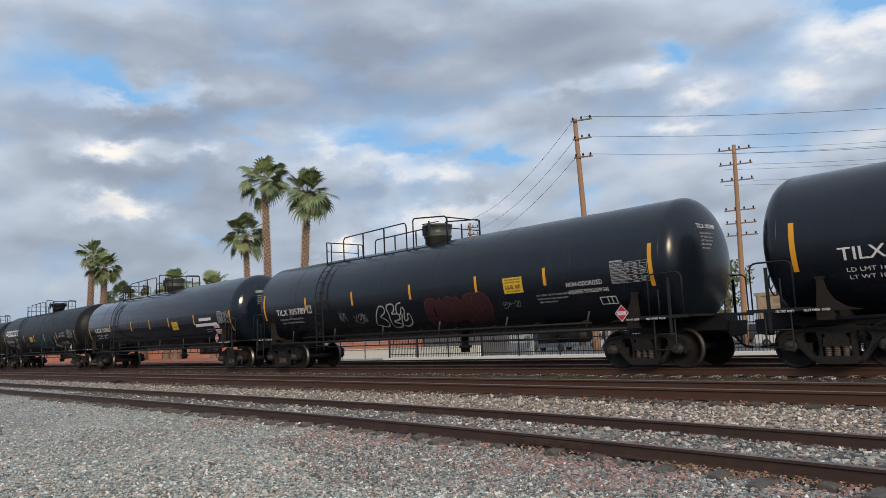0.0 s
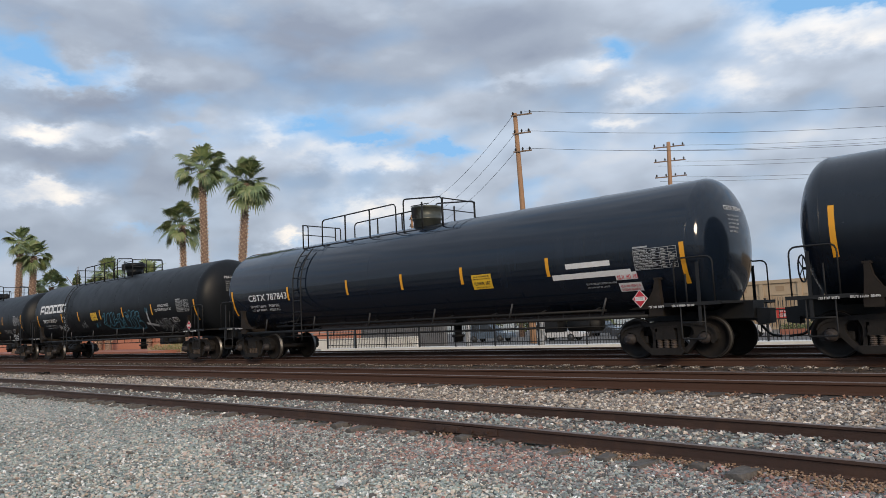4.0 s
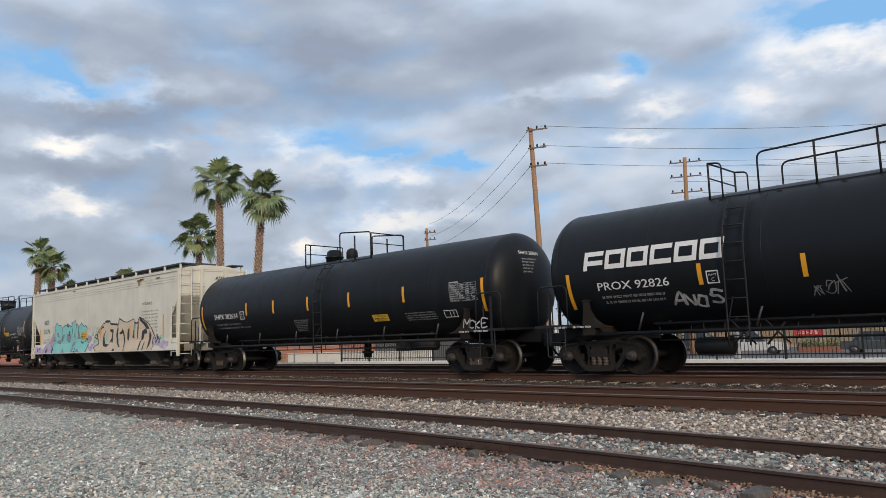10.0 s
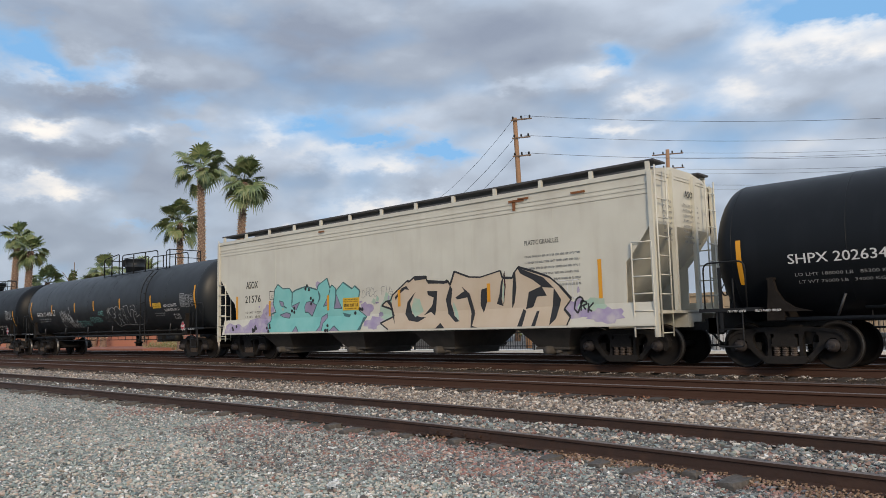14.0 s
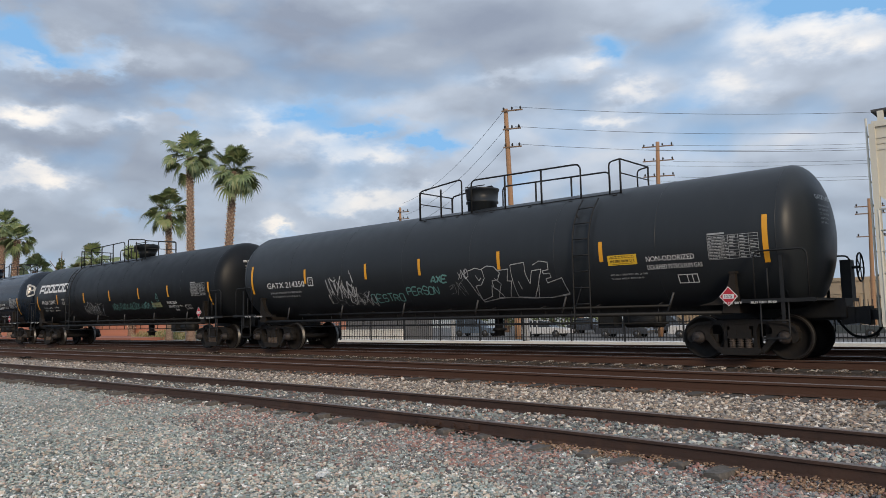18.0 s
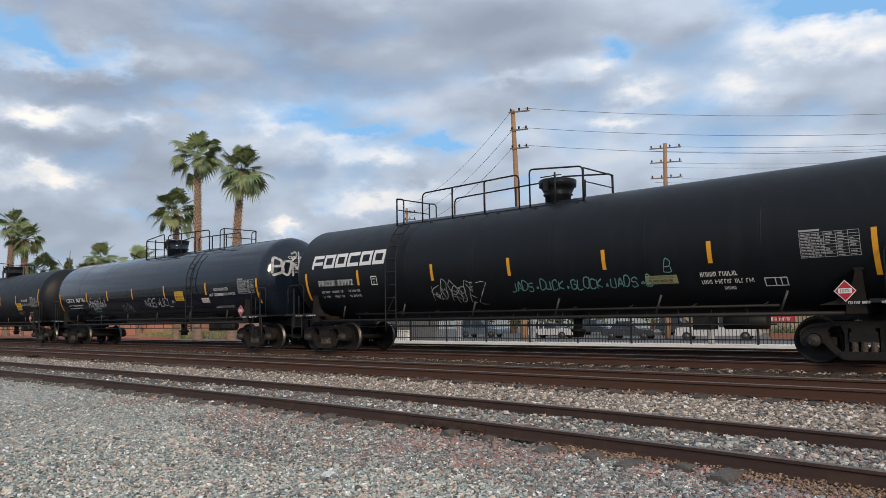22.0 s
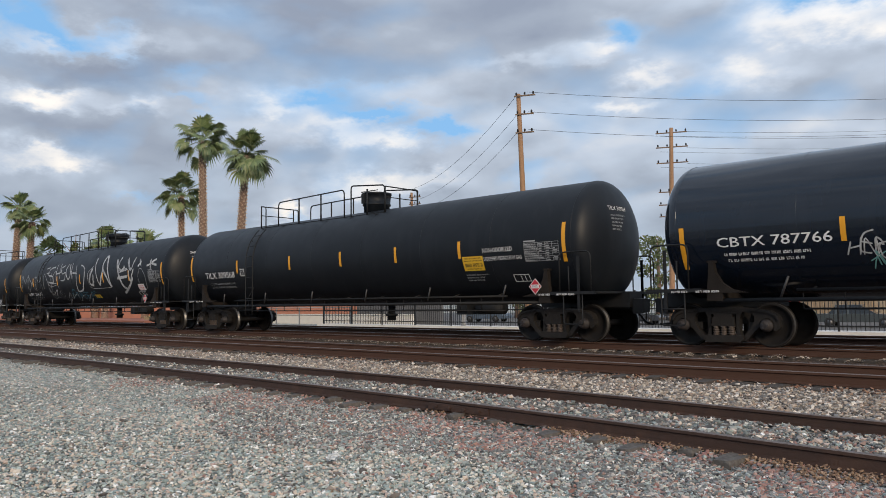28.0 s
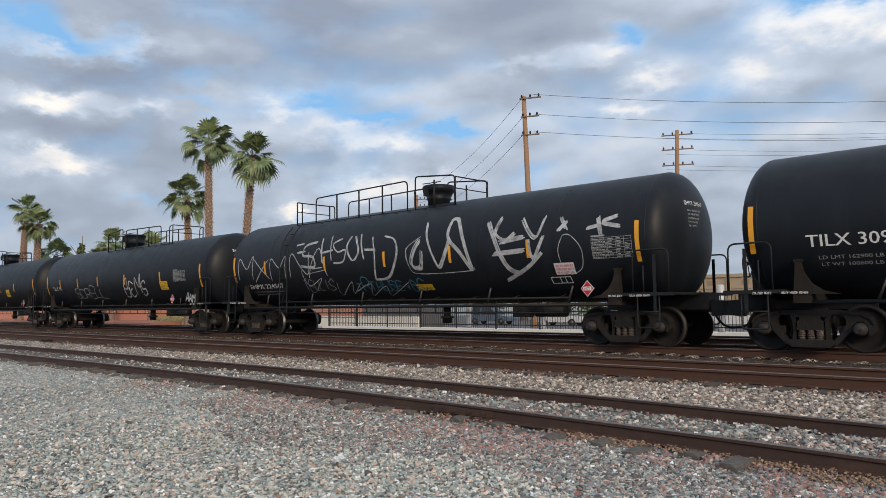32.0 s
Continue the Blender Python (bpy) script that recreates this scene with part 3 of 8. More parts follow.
def add_truck(car, x, rust=0):
    tr = part("truck", shared("truck_bolster", lambda bm: (box(bm, -0.2, 0.2, -1.12, 1.12, 0.46, 0.70), box(bm, -0.14, 0.14, -0.5, 0.5, 0.66, 0.86),
                                                           box(bm, -0.62, -0.5, -1.0, 1.0, 0.36, 0.52), box(bm, 0.5, 0.62, -1.0, 1.0, 0.36, 0.52))), M_TRUCK, car)
    tr.matrix_basis = pose(x, 0, 0)
    for y in (-1.0, 1.0):
        sf = part("side_frame", shared("side_frame", build_side_frame), M_TRUCK, tr)
        sf.matrix_basis = pose(0, y, 0)
        for sx in (-0.165, 0.0, 0.165):
            sp = part("coil_spring", shared("spring", build_spring), M_SPRING, tr)
            sp.matrix_basis = pose(sx, y * 1.07, 0)
        for dx in (-0.889, 0.889):
            b = part("bearing_cap", shared("bearing", build_bearing), M_BEARING, tr)
            b.matrix_basis = pose(dx, y + (0.02 if y > 0 else -0.02), WHEEL_R, 0, 0, 0 if y > 0 else 180)
    for dx in (-0.889, 0.889):
        ax = part("wheelset", shared("axle", lambda bm: lathe(bm, [(-1.05, 0.07), (-0.8, 0.085), (0, 0.075), (0.8, 0.085), (1.05, 0.07)], "y", 12)), M_WHEEL, car)
        ax.matrix_basis = pose(x + dx, 0, WHEEL_R)
        for y, rz in ((-0.755, 0), (0.755, 180)):
            w = part("wheel", wheel_mesh(), M_WHEEL, ax)
            w.matrix_basis = pose(0, y, 0, 0, 0, rz)
        WHEELSETS.append((ax, x + dx))


# ---- tank cars ----
CARS = []


def tank_profile(half, radius, depth):
    prof = [(-half + depth - depth * math.sin(math.pi / 2 * (12 - i) / 12), radius * math.cos(math.pi / 2 * (12 - i) / 12)) for i in range(13)]
    prof[0] = (-half, 0.001)
    prof += [(-x, r) for x, r in reversed(prof[:13])]
    return prof


def add_coupler(car, x, way, mat):
    bm = bmesh.new()
    s = way
    box(bm, min(x, x - 0.9 * s), max(x, x - 0.9 * s), -0.09, 0.09, 0.78, 0.98)
    slab(bm, [(x - 0.1 * s, 0.68), (x + 0.16 * s, 0.72), (x + 0.18 * s, 1.04), (x - 0.1 * s, 1.06)], -0.2, 0.16)
    tube(bm, rounded([(x - 0.3 * s, 0.3, 0.8), (x - 0.05 * s, 0.35, 0.45), (x + 0.25 * s, 0.15, 0.42)], 0.2), 0.03, 6)
    part("coupler", bm, mat, car)


def ladder_bm(bm, stiles, z0, z1, step=0.33, place=None, r=0.016):
    """Upright ladder between two x on a surface: place(x, z)."""
    n = max(2, int((z1 - z0) / 0.15))
    for x in stiles:
        tube(bm, [place(x, z0 + (z1 - z0) * i / n) for i in range(n + 1)], r * 1.3, 6)
    z = z0 + step * 0.5
    while z < z1:
        tube(bm, [place(stiles[0], z), place(stiles[1], z)], r, 5)
        z += step


def add_top_works(car, tank_top, x0, x1, dome_x, dome_r, mat, flip, style="long"):
    """Platform with its railing along the top, and the valve dome. x0 is the low-railed end."""
    lo, hi = min(x0, x1), max(x0, x1)
    bm = bmesh.new()
    for y in (-0.70, 0.40):
        z = tank_top - 0.24
        box(bm, lo, hi, y, y + 0.32, z, z + 0.045)
        box(bm, lo, hi, y - 0.012, y + 0.0, z - 0.03, z + 0.075)
    part("walkway", bm, M_FRAME, car, "black steel grating walkway on top")
    x = lo + 0.3
    while x < hi:
        for y in (-0.62, 0.62):
            o = part("walkway_bracket", shared("walk_bracket", lambda bm: box(bm, -0.05, 0.05, -0.2, 0.2, -0.07, 0.07)), M_FRAME, car)
            o.matrix_basis = pose(x, y, tank_top - 0.29)
        x += 1.25
    s = 1 if x1 > x0 else -1
    z = tank_top - 0.20
    L = abs(x1 - x0)
    split = x0 + s * (L - 1.75)

    def rail(y):
        bm = bmesh.new()
        tube(bm, rounded([(x0 + s * 0.30, y, z), (x0 + s * 0.30, y, z + 0.76), (x0, y, z + 0.80)], 0.1), 0.02)
        part("low_railing", bm, M_FRAME, car)
        bm = bmesh.new()
        tube(bm, rounded([(x0 + s * 1.1, y, z), (x0 + s * 1.1, y, z + 0.84), (split - s * 0.25, y, z + 0.90), (split - s * 0.25, y, z)], 0.16), 0.022)
        n = max(2, round(abs(split - x0 - s * 1.35) / 1.15))
        for i in range(1, n):
            xx = x0 + s * 1.1 + (split - s * 0.25 - x0 - s * 1.1) * i / n
            tube(bm, [(xx, y, z), (xx, y, z + 0.87)], 0.026)
        if style != "low":
            part("long_railing", bm, M_FRAME, car)
        bm = bmesh.new()
        tube(bm, rounded([(split + s * 0.1, y, z), (split + s * 0.1, y, z + 0.98), (x1 - s * 0.02, y, z + 0.84), (x1 - s * 0.02, y, z)], 0.12), 0.022)
        tube(bm, [(split + s * 0.9, y, z), (split + s * 0.9, y, z + 0.80)], 0.026)
        part("dome_railing", bm, M_FRAME, car)

    rail(-0.70)
    rail(0.70)
    for xx in (x0, x1):
        bm = bmesh.new()
        tube(bm, [(xx, -0.70, z), (xx, -0.70, z + 0.80)], 0.024)
        tube(bm, [(xx, 0.70, z), (xx, 0.70, z + 0.80)], 0.024)
        tube(bm, [(xx, -0.70, z + 0.80), (xx, 0.70, z + 0.80)], 0.02)
        tube(bm, [(xx, -0.70, z + 0.48), (xx, 0.70, z + 0.48)], 0.016)
        part("end_rail", bm, M_FRAME, car)
    bm = bmesh.new()
    t = tank_top
    if style == "low":
        lathe(bm, [(t - 0.2, 0.30), (t + 0.10, 0.30), (t + 0.11, 0.33), (t + 0.15, 0.33), (t + 0.16, 0.28), (t + 0.32, 0.26), (t + 0.38, 0.17), (t + 0.40, 0.001)], "z", 24, (dome_x, 0, 0))
    elif style == "cup":
        lathe(bm, [(t - 0.2, 0.34), (t + 0.12, 0.34), (t + 0.16, 0.40), (t + 0.18, 0.36), (t + 0.34, 0.44), (t + 0.36, 0.49), (t + 0.52, 0.50), (t + 0.55, 0.45), (t + 0.55, 0.001)], "z", 28, (dome_x, 0, 0))
    else:
        lathe(bm, [(t - 0.2, 0.42), (t + 0.16, 0.42), (t + 0.17, 0.46), (t + 0.22, 0.46), (t + 0.23, 0.44), (t + 0.50, 0.47), (t + 0.51, 0.49), (t + 0.56, 0.49), (t + 0.57, 0.44), (t + 0.57, 0.001)], "z", 28, (dome_x, 0, 0))
    dome = part("dome_housing", bm, mat, car)
    if style == "low":
        return
    bm = bmesh.new()
    box(bm, dome_x - 0.06, dome_x + 0.06, -0.6, -0.5, t + 0.2, t + 0.5)
    tube(bm, rounded([(dome_x - 0.2, -0.48, t + 0.58), (dome_x - 0.2, -0.1, t + 0.66), (dome_x + 0.2, -0.1, t + 0.66), (dome_x + 0.2, -0.48, t + 0.58)], 0.05), 0.015)
    part("dome_latch", bm, M_FRAME, dome)


def tank_car(name, x_mid, spacing, paint, label, lid=None, radius=1.45, centre=2.38, platform=(-5.4, 1.5), dome=0.0, cup=False, ladder_x=-4.75, over=1.45, brake_end=-1):
    car = empty(name)
    tagged(car, label, "tank car", "cars of the freight train")
    half = spacing / 2 + over
    depth = 0.64
    bm = bmesh.new()
    lathe(bm, tank_profile(half, radius, depth), "x", 64, (0, 0, centre))
    part("tank", bm, paint, car)
    for k, s in enumerate((-1.0, -0.72, -0.43, -0.14, 0.14, 0.43, 0.72, 1.0)):
        x = s * (half - depth)
        bm = bmesh.new()
        lathe(bm, [(x - 0.014, radius - 0.01), (x - 0.008, radius + 0.0035), (x + 0.008, radius + 0.0035), (x + 0.014, radius - 0.01)], "x", 64, (0, 0, centre))
        part("weld_seam", bm, paint, car)
    top = centre + radius
    add_top_works(car, top, platform[0], platform[1], dome, 0.45, lid or paint, False, cup if cup == "low" else "cup" if cup else "drum")
    # ladder
    if ladder_x is not None:
        bm = bmesh.new()

        def hug(x, z):
            r = radius + 0.09
            a = math.asin(max(-1, min(1, (z - centre) / r))) if z > centre else 0
            return (x, -r * math.cos(a), z)
        ladder_bm(bm, (ladder_x - 0.22, ladder_x + 0.22), 0.62, top - 0.28, 0.36, hug, 0.015)
        for z in (1.0, 2.2, 3.2):
            tube(bm, [hug(ladder_x - 0.22, z), (ladder_x - 0.22, -0.7, centre)], 0.014, 5)
        part("ladder", bm, M_FRAME, car)
    # stub sills, saddles, bolsters
    for s in (-1, 1):
        xt = s * spacing / 2
        bm = bmesh.new()
        box(bm, min(xt - 0.9 * s, s * (half + 0.25)), max(xt - 0.9 * s, s * (half + 0.25)), -0.3, 0.3, 0.78, 1.14)
        part("stub_sill", bm, M_FRAME, car)
        bm = bmesh.new()
        box(bm, xt - 0.17, xt + 0.17, -1.42, 1.42, 0.90, 1.06)
        for y in (-1.3, 1.3):
            sy = 1 if y > 0 else -1
            y0, y1 = sorted((sy * 1.30, sy * 1.43))
            slab(bm, [(xt + 0.16 * s, 1.06), (xt + 0.12 * s, 1.45), (xt + 0.11 * s, 1.68), (xt + 0.02 * s, 1.68), (xt - 0.03 * s, 1.46), (xt - 0.16 * s, 1.26), (xt - 0.36 * s, 1.13), (xt - 0.66 * s, 1.06)], y0, y1)
            box(bm, xt + 0.065 * s - 0.07, xt + 0.065 * s + 0.07, min(sy * 1.26, sy * 1.44), max(sy * 1.26, sy * 1.44), 1.66, 1.70)
        part("saddle", bm, M_SADDLE, car)
        # end platform, rails and steps
        xe = s * (half + 0.18)
        bm = bmesh.new()
        x0, x1 = sorted((xt + 0.25 * s, s * (half + 0.06)))
        box(bm, x0, x1, -1.5, 1.5, 1.10, 1.15)
        box(bm, x0, x1, -1.53, -1.47, 1.085, 1.155)
        box(bm, x0, x1, 1.47, 1.53, 1.085, 1.155)
        part("end_platform", bm, M_FRAME, car)
        for y in (-1.5, 1.5):
            bm = bmesh.new()
            xi, xo = xt + 0.52 * s, s * (half - 0.06)
            tube(bm, rounded([(xi, y, 1.12), (xi, y, 2.05), (xo, y, 2.05), (xo, y, 1.12)], 0.16), 0.018)
            tube(bm, [(xt + 0.78 * s, y, 1.1), (xt + 0.78 * s, y, 1.72)], 0.018)
            box(bm, xt + 1.05 * s - 0.035, xt + 1.05 * s + 0.035, y - 0.012, y + 0.012, 0.7, 1.95)
            part("end_railing", bm, M_FRAME, car)
        for y in (-1.5, 1.5):
            bm = bmesh.new()
            xa, xb = xt + 0.62 * s, xt + 1.15 * s
            tube(bm, rounded([(xa, y, 1.1), (xa, y, 0.42), (xb, y, 0.42), (xb, y, 1.1)], 0.06), 0.017)
            tube(bm, [(xa, y, 0.75), (xb, y, 0.75)], 0.017)
            part("step", bm, M_FRAME, car)
        add_coupler(car, s * (spacing / 2 + 1.82), s, M_FRAME)
        add_truck(car, xt)
        # small white print on the sill
        bars("stencil", [(-0.5, 0, 0.35, 0.045), (0.05, 0, 0.5, 0.045)], M_WHITE, car, on_side(xt + 0.4 * s, 1.07, -1.535), 3)
    # side pipes under the tank with their struts
    for y in (-1.36, 1.36):
        bm = bmesh.new()
        tube(bm, [(-spacing / 2, y, 0.915), (spacing / 2, y, 0.915)], 0.042, 6)
        part("side_sill", bm, M_FRAME, car)
    n = 6
    for i in range(n):
        x = -spacing / 2 + spacing * (i + 0.5) / n
        for y in (-1, 1):
            o = part("strut", shared("strut", lambda bm: tube(bm, [(-0.06, -0.03, 0), (0.13, 0.035, 0.44)], 0.026, 5)), M_STRUT, car)
            o.matrix_basis = pose(x, y * 1.36, 0.93) if y > 0 else Matrix.Translation((x, -1.36, 0.93)) @ Matrix.Diagonal((1, -1, 1, 1))
    # brake gear
    bm = bmesh.new()
    tube(bm, [(-spacing / 2 + 1.5, -1.0, 1.10), (spacing / 2 - 1.5, -1.0, 1.08)], 0.03, 6)
    for i in range(9):
        x = -spacing / 2 + 1.8 + (spacing - 3.6) * i / 8
        tube(bm, [(x, -1.0, 1.1), (x, -0.6, 1.2)], 0.018, 5)
    part("brake_pipe", bm, M_FRAME, car)
    bm = bmesh.new()
    lathe(bm, [(-0.45, 0.001), (-0.45, 0.16), (0.45, 0.16), (0.45, 0.001)], "x", 14, (spacing / 2 - 2.3, -0.7, 0.78))
    box(bm, spacing / 2 - 3.4, spacing / 2 - 3.0, -0.9, -0.5, 0.62, 0.95)
    part("brake_cylinder", bm, M_FRAME, car)
    # air line hung below the sill
    bm = bmesh.new()
    x0, x1 = -spacing / 2 + 1.6, spacing / 2 - 1.6
    tube(bm, [(x0, -0.95, 0.74), (x1, -0.95, 0.72)], 0.017, 5)
    k = 0
    while x0 + 0.76 * k < x1:
        tube(bm, [(x0 + 0.76 * k, -0.95, 0.74), (x0 + 0.76 * k, -0.95, 1.04)], 0.012, 5)
        k += 1
    part("air_line", bm, M_FRAME, car)
    bm = bmesh.new()
    lathe(bm, [(0.42, 0.001), (0.42, 0.14), (0.55, 0.14), (0.56, 0.2), (0.62, 0.2), (0.63, 0.12), (0.95, 0.12)], "z", 12, (1.05, 0, 0))
    part("bottom_outlet", bm, M_FRAME, car)
    # brake wheel on one end
    xb = brake_end * (half + 0.36)
    bm = bmesh.new()
    ring = [(xb, 0.55 + 0.28 * math.cos(a * math.pi / 8), 1.75 + 0.28 * math.sin(a * math.pi / 8)) for a in range(17)]
    tube(bm, ring, 0.018, 6)
    for a in range(5):
        tube(bm, [(xb, 0.55, 1.75), (xb, 0.55 + 0.28 * math.cos(a * 1.2566), 1.75 + 0.28 * math.sin(a * 1.2566))], 0.012, 5)
    tube(bm, [(xb, 0.55, 1.75), (xb - 0.3 * brake_end, 0.55, 1.75)], 0.03, 6)
    box(bm, xb - 0.25 * brake_end - 0.1, xb - 0.25 * brake_end + 0.1, 0.4, 0.7, 1.1, 1.9)
    part("brake_wheel", bm, M_FRAME, car)
    CARS.append((car, x_mid))
    car["half"] = half
    return car


TALL, WIDE = 1.066, 1.055


def full_size(car):
    """Bring a body drawn at 2.90 m diameter to its true size; trucks and couplers keep theirs."""
    for o in car.children_recursive:
        top = o
        while top.parent != car:
            top = top.parent
        if top.name.split(".")[0] in ("truck", "wheelset", "coupler"):
            continue
        if o.data in KEEP.values():
            x, y, z = o.matrix_basis.translation
            o.matrix_basis.translation = (x, y * WIDE, 1.0 + (z - 0.93) * TALL)
            continue
        co = np.empty(len(o.data.vertices) * 3)
        o.data.vertices.foreach_get("co", co)
        co[1::3] *= WIDE
        co[2::3] = 1.0 + (co[2::3] - 0.93) * TALL
        o.data.vertices.foreach_set("co", co)
        o.data.update()


def placard(car, place, size=0.27):
    bm = bmesh.new()
    for v in ((0, -size / 2 * 1.42), (size / 2 * 1.42, 0), (0, size / 2 * 1.42), (-size / 2 * 1.42, 0)):
        bm.verts.new((*v, 0))
    bm.faces.new(bm.verts[:])
    bent(bm, place, 0.007, 0.05)
    pl = part("hazard_placard", bm, M_WHITE, car, "red and white diamond placard reading 1075")
    bm = bmesh.new()
    k = size * 0.9
    for v in ((0, -k / 2 * 1.42), (k / 2 * 1.42, 0), (0, k / 2 * 1.42), (-k / 2 * 1.42, 0)):
        bm.verts.new((*v, 0))
    bm.faces.new(bm.verts[:])
    bent(bm, place, 0.010, 0.05)
    part("placard_face", bm, M_RED, pl)
    bm = patch_bm(size * 0.86, size * 0.32, 1, 1, None, -size * 0.43, -size * 0.16)
    bent(bm, place, 0.013, 0.05)
    part("placard_panel", bm, M_WHITE, pl)
    lettering("placard_number", "1075", size * 0.24, M_DARK, pl, lambda u, v, l: place(u - size * 0.36, v - size * 0.11, l), 1.0, 0.05, 0.016)


def data_table(car, place, w=0.95, h=0.5, seed=4):
    bm = bmesh.new()
    rnd = random.Random(seed)
    n = 8
    for j in range(n + 1):
        patch_bm(w, 0.008, 1, 1, bm, 0, h * j / n)
    for u in (0, 0.42, 0.62, 0.82, 1.0):
        patch_bm(0.009, h, 1, 1, bm, w * u - (0.009 if u else 0), 0)
    for j in range(n):
        u = 0.02
        while u < 0.36:
            k = rnd.uniform(0.03, 0.09)
            patch_bm(w * k, h / n * 0.36, 1, 1, bm, w * u, h * (j + 0.32) / n)
            u += k + 0.015
        for u in (0.44, 0.64, 0.84):
            if rnd.random() < 0.85:
                patch_bm(w * rnd.uniform(0.06, 0.12), h / n * 0.36, 1, 1, bm, w * u, h * (j + 0.32) / n)
    patch_bm(w * 0.35, 0.035, 1, 1, bm, 0, h + 0.03)
    bent(bm, place, 0.006, 0.1)
    part("data_table", bm, M_FAINT, car, "white stencilled table of small print")


def yellow_sign(car, place, w=0.62, h=0.44, mat=None):
    bm = patch_bm(w, h)
    bent(bm, place, 0.006, 0.06)
    s = part("warning_sign", bm, mat or M_SIGN, car, "yellow warning panel with lines of black print")
    bars("sign_print", [(w * 0.12, h * 0.82, w * 0.76, h * 0.09), (w * 0.06, h * 0.66, w * 0.88, h * 0.08), (w * 0.10, h * 0.28, w * 0.80, h * 0.24), (w * 0.16, h * 0.09, w * 0.68, h * 0.08)], M_DARK, s, place, 7, 0.010)


def plate_box(car, place, s=0.26):
    bm = bmesh.new()
    for a in (0, s - 0.025):
        patch_bm(s, 0.025, 1, 1, bm, 0, a)
        patch_bm(0.025, s, 1, 1, bm, a, 0)
    bent(bm, place, 0.006, 0.1)
    part("stencil_box", bm, M_WHITE, car)
    lettering("stencil", "PLATE", s * 0.16, M_WHITE, car, lambda u, v, l: place(u + s * 0.16, v + s * 0.60, l), 1.0, 9, 0.006, s * 0.68)
    lettering("stencil", "C", s * 0.3, M_WHITE, car, lambda u, v, l: place(u + s * 0.36, v + s * 0.17, l), 1.0, 9, 0.006, s * 0.26)


def lot_box(car, place, w=0.5, h=0.3):
    bm = bmesh.new()
    for v in (0, h - 0.02):
        patch_bm(w, 0.02, 1, 1, bm, 0, v)
    for u in (0, w * 0.45, w * 0.7, w - 0.02):
        patch_bm(0.02, h, 1, 1, bm, u, 0)
    bent(bm, place, 0.006, 0.1)
    part("stencil_box", bm, M_WHITE, car)


def end_print(car, words, half, radius=1.45, centre=2.38, y=-0.55, z=3.05, mat=None):
    lettering("reporting_mark", words, 0.10, mat or M_WHITE, car, on_head(y, z, half, radius, centre), 1.0, 0.05)
    bars("end_data", [(0.05, -0.14 - 0.085 * i, 0.55 - 0.06 * i, 0.04) for i in range(5)], M_FAINT, car, on_head(y, z, half, radius, centre), 5)


def line_art(car, lines, width, mat, label, radius=1.45, centre=2.38, curved=True, strands=1):
    """Thin sprayed lines on the near flank; corners as x,z pairs in centimetres."""
    def place(u, v, lift):
        return Vector((u, -math.sqrt(max(0.01, (radius + lift) ** 2 - (v - centre) ** 2)), v))
    rnd = random.Random(len(lines))
    for k, text in enumerate(lines):
        pts = [tuple(int(c) / 100 for c in p.split(",")) for p in text.split()]
        bm = bmesh.new()
        if curved:
            for q in range(strands):
                dx, dz = (rnd.uniform(-0.4, 0.4) * width, rnd.uniform(-0.4, 0.4) * width) if strands > 1 else (0, 0)
                ribbon(bm, smooth_path([(u + dx, v + dz) for u, v in pts]), width * rnd.uniform(0.8, 1.2) / (1 if strands == 1 else strands * 0.62), place, 0.006 + 0.0005 * q)
        else:
            for a, b in zip(pts, pts[1:]):
                n = max(2, int(math.dist(a, b) / 0.08))
                ribbon(bm, [(a[0] + (b[0] - a[0]) * i / n, a[1] + (b[1] - a[1]) * i / n) for i in range(n + 1)], width, place, 0.006 + 0.0004 * k, False)
        part("graffiti", bm, mat, car, label if k == 0 else "")


# ---- ground, tracks ----
TRAIN_Y, MIDDLE_Y, FAR_Y = 17.02, 11.85, 22.05
TIE_STEP = 0.47


def near_y(x):
    """Centre line of the old siding that bends away."""
    return 7.07 - 0.000165 * max(0.0, x + 16.55) ** 3


STONE = [(0.40, 0.40, 0.38), (0.26, 0.29, 0.29), (0.50, 0.45, 0.40), (0.42, 0.35, 0.32), (0.21, 0.25, 0.26), (0.66, 0.61, 0.55), (0.31, 0.35, 0.33), (0.44, 0.33, 0.29), (0.36, 0.40, 0.39), (0.13, 0.14, 0.14), (0.34, 0.36, 0.35), (0.24, 0.29, 0.29), (0.50, 0.40, 0.34), (0.29, 0.30, 0.29)]
PALE = [(0.50, 0.45, 0.37), (0.38, 0.34, 0.29), (0.66, 0.60, 0.51), (0.26, 0.225, 0.19), (0.50, 0.41, 0.32), (0.20, 0.18, 0.16), (0.42, 0.31, 0.24), (0.74, 0.69, 0.61), (0.32, 0.31, 0.28), (0.12, 0.105, 0.095), (0.35, 0.29, 0.23), (0.28, 0.28, 0.27)]


def spread(colours, k):
    """Push a palette's lightness apart round its mean."""
    mean = sum(sum(c) / 3 for c in colours) / len(colours)
    return [tuple(max(0.03, min(0.85, v * ((sum(c) / 3) / mean) ** k)) for v in c) for c in colours]


STONE, PALE = [tuple(min(0.85, k * v) for v, k in zip(c, (1.19, 1.245, 1.22))) for c in spread(STONE, 0.40)], [tuple(min(0.85, k * v) for v, k in zip(c, (0.86, 0.845, 0.865))) for c in spread(PALE, 0.18)]
M_STONE = material("mixed_gravel", STONE[0], 0.85, island=STONE, grain=(60, 0.25, (0.22, 0.21, 0.21)))
M_PALE = material("pale_ballast", PALE[0], 0.85, island=PALE, grain=(50, 0.25, (0.24, 0.22, 0.20)))


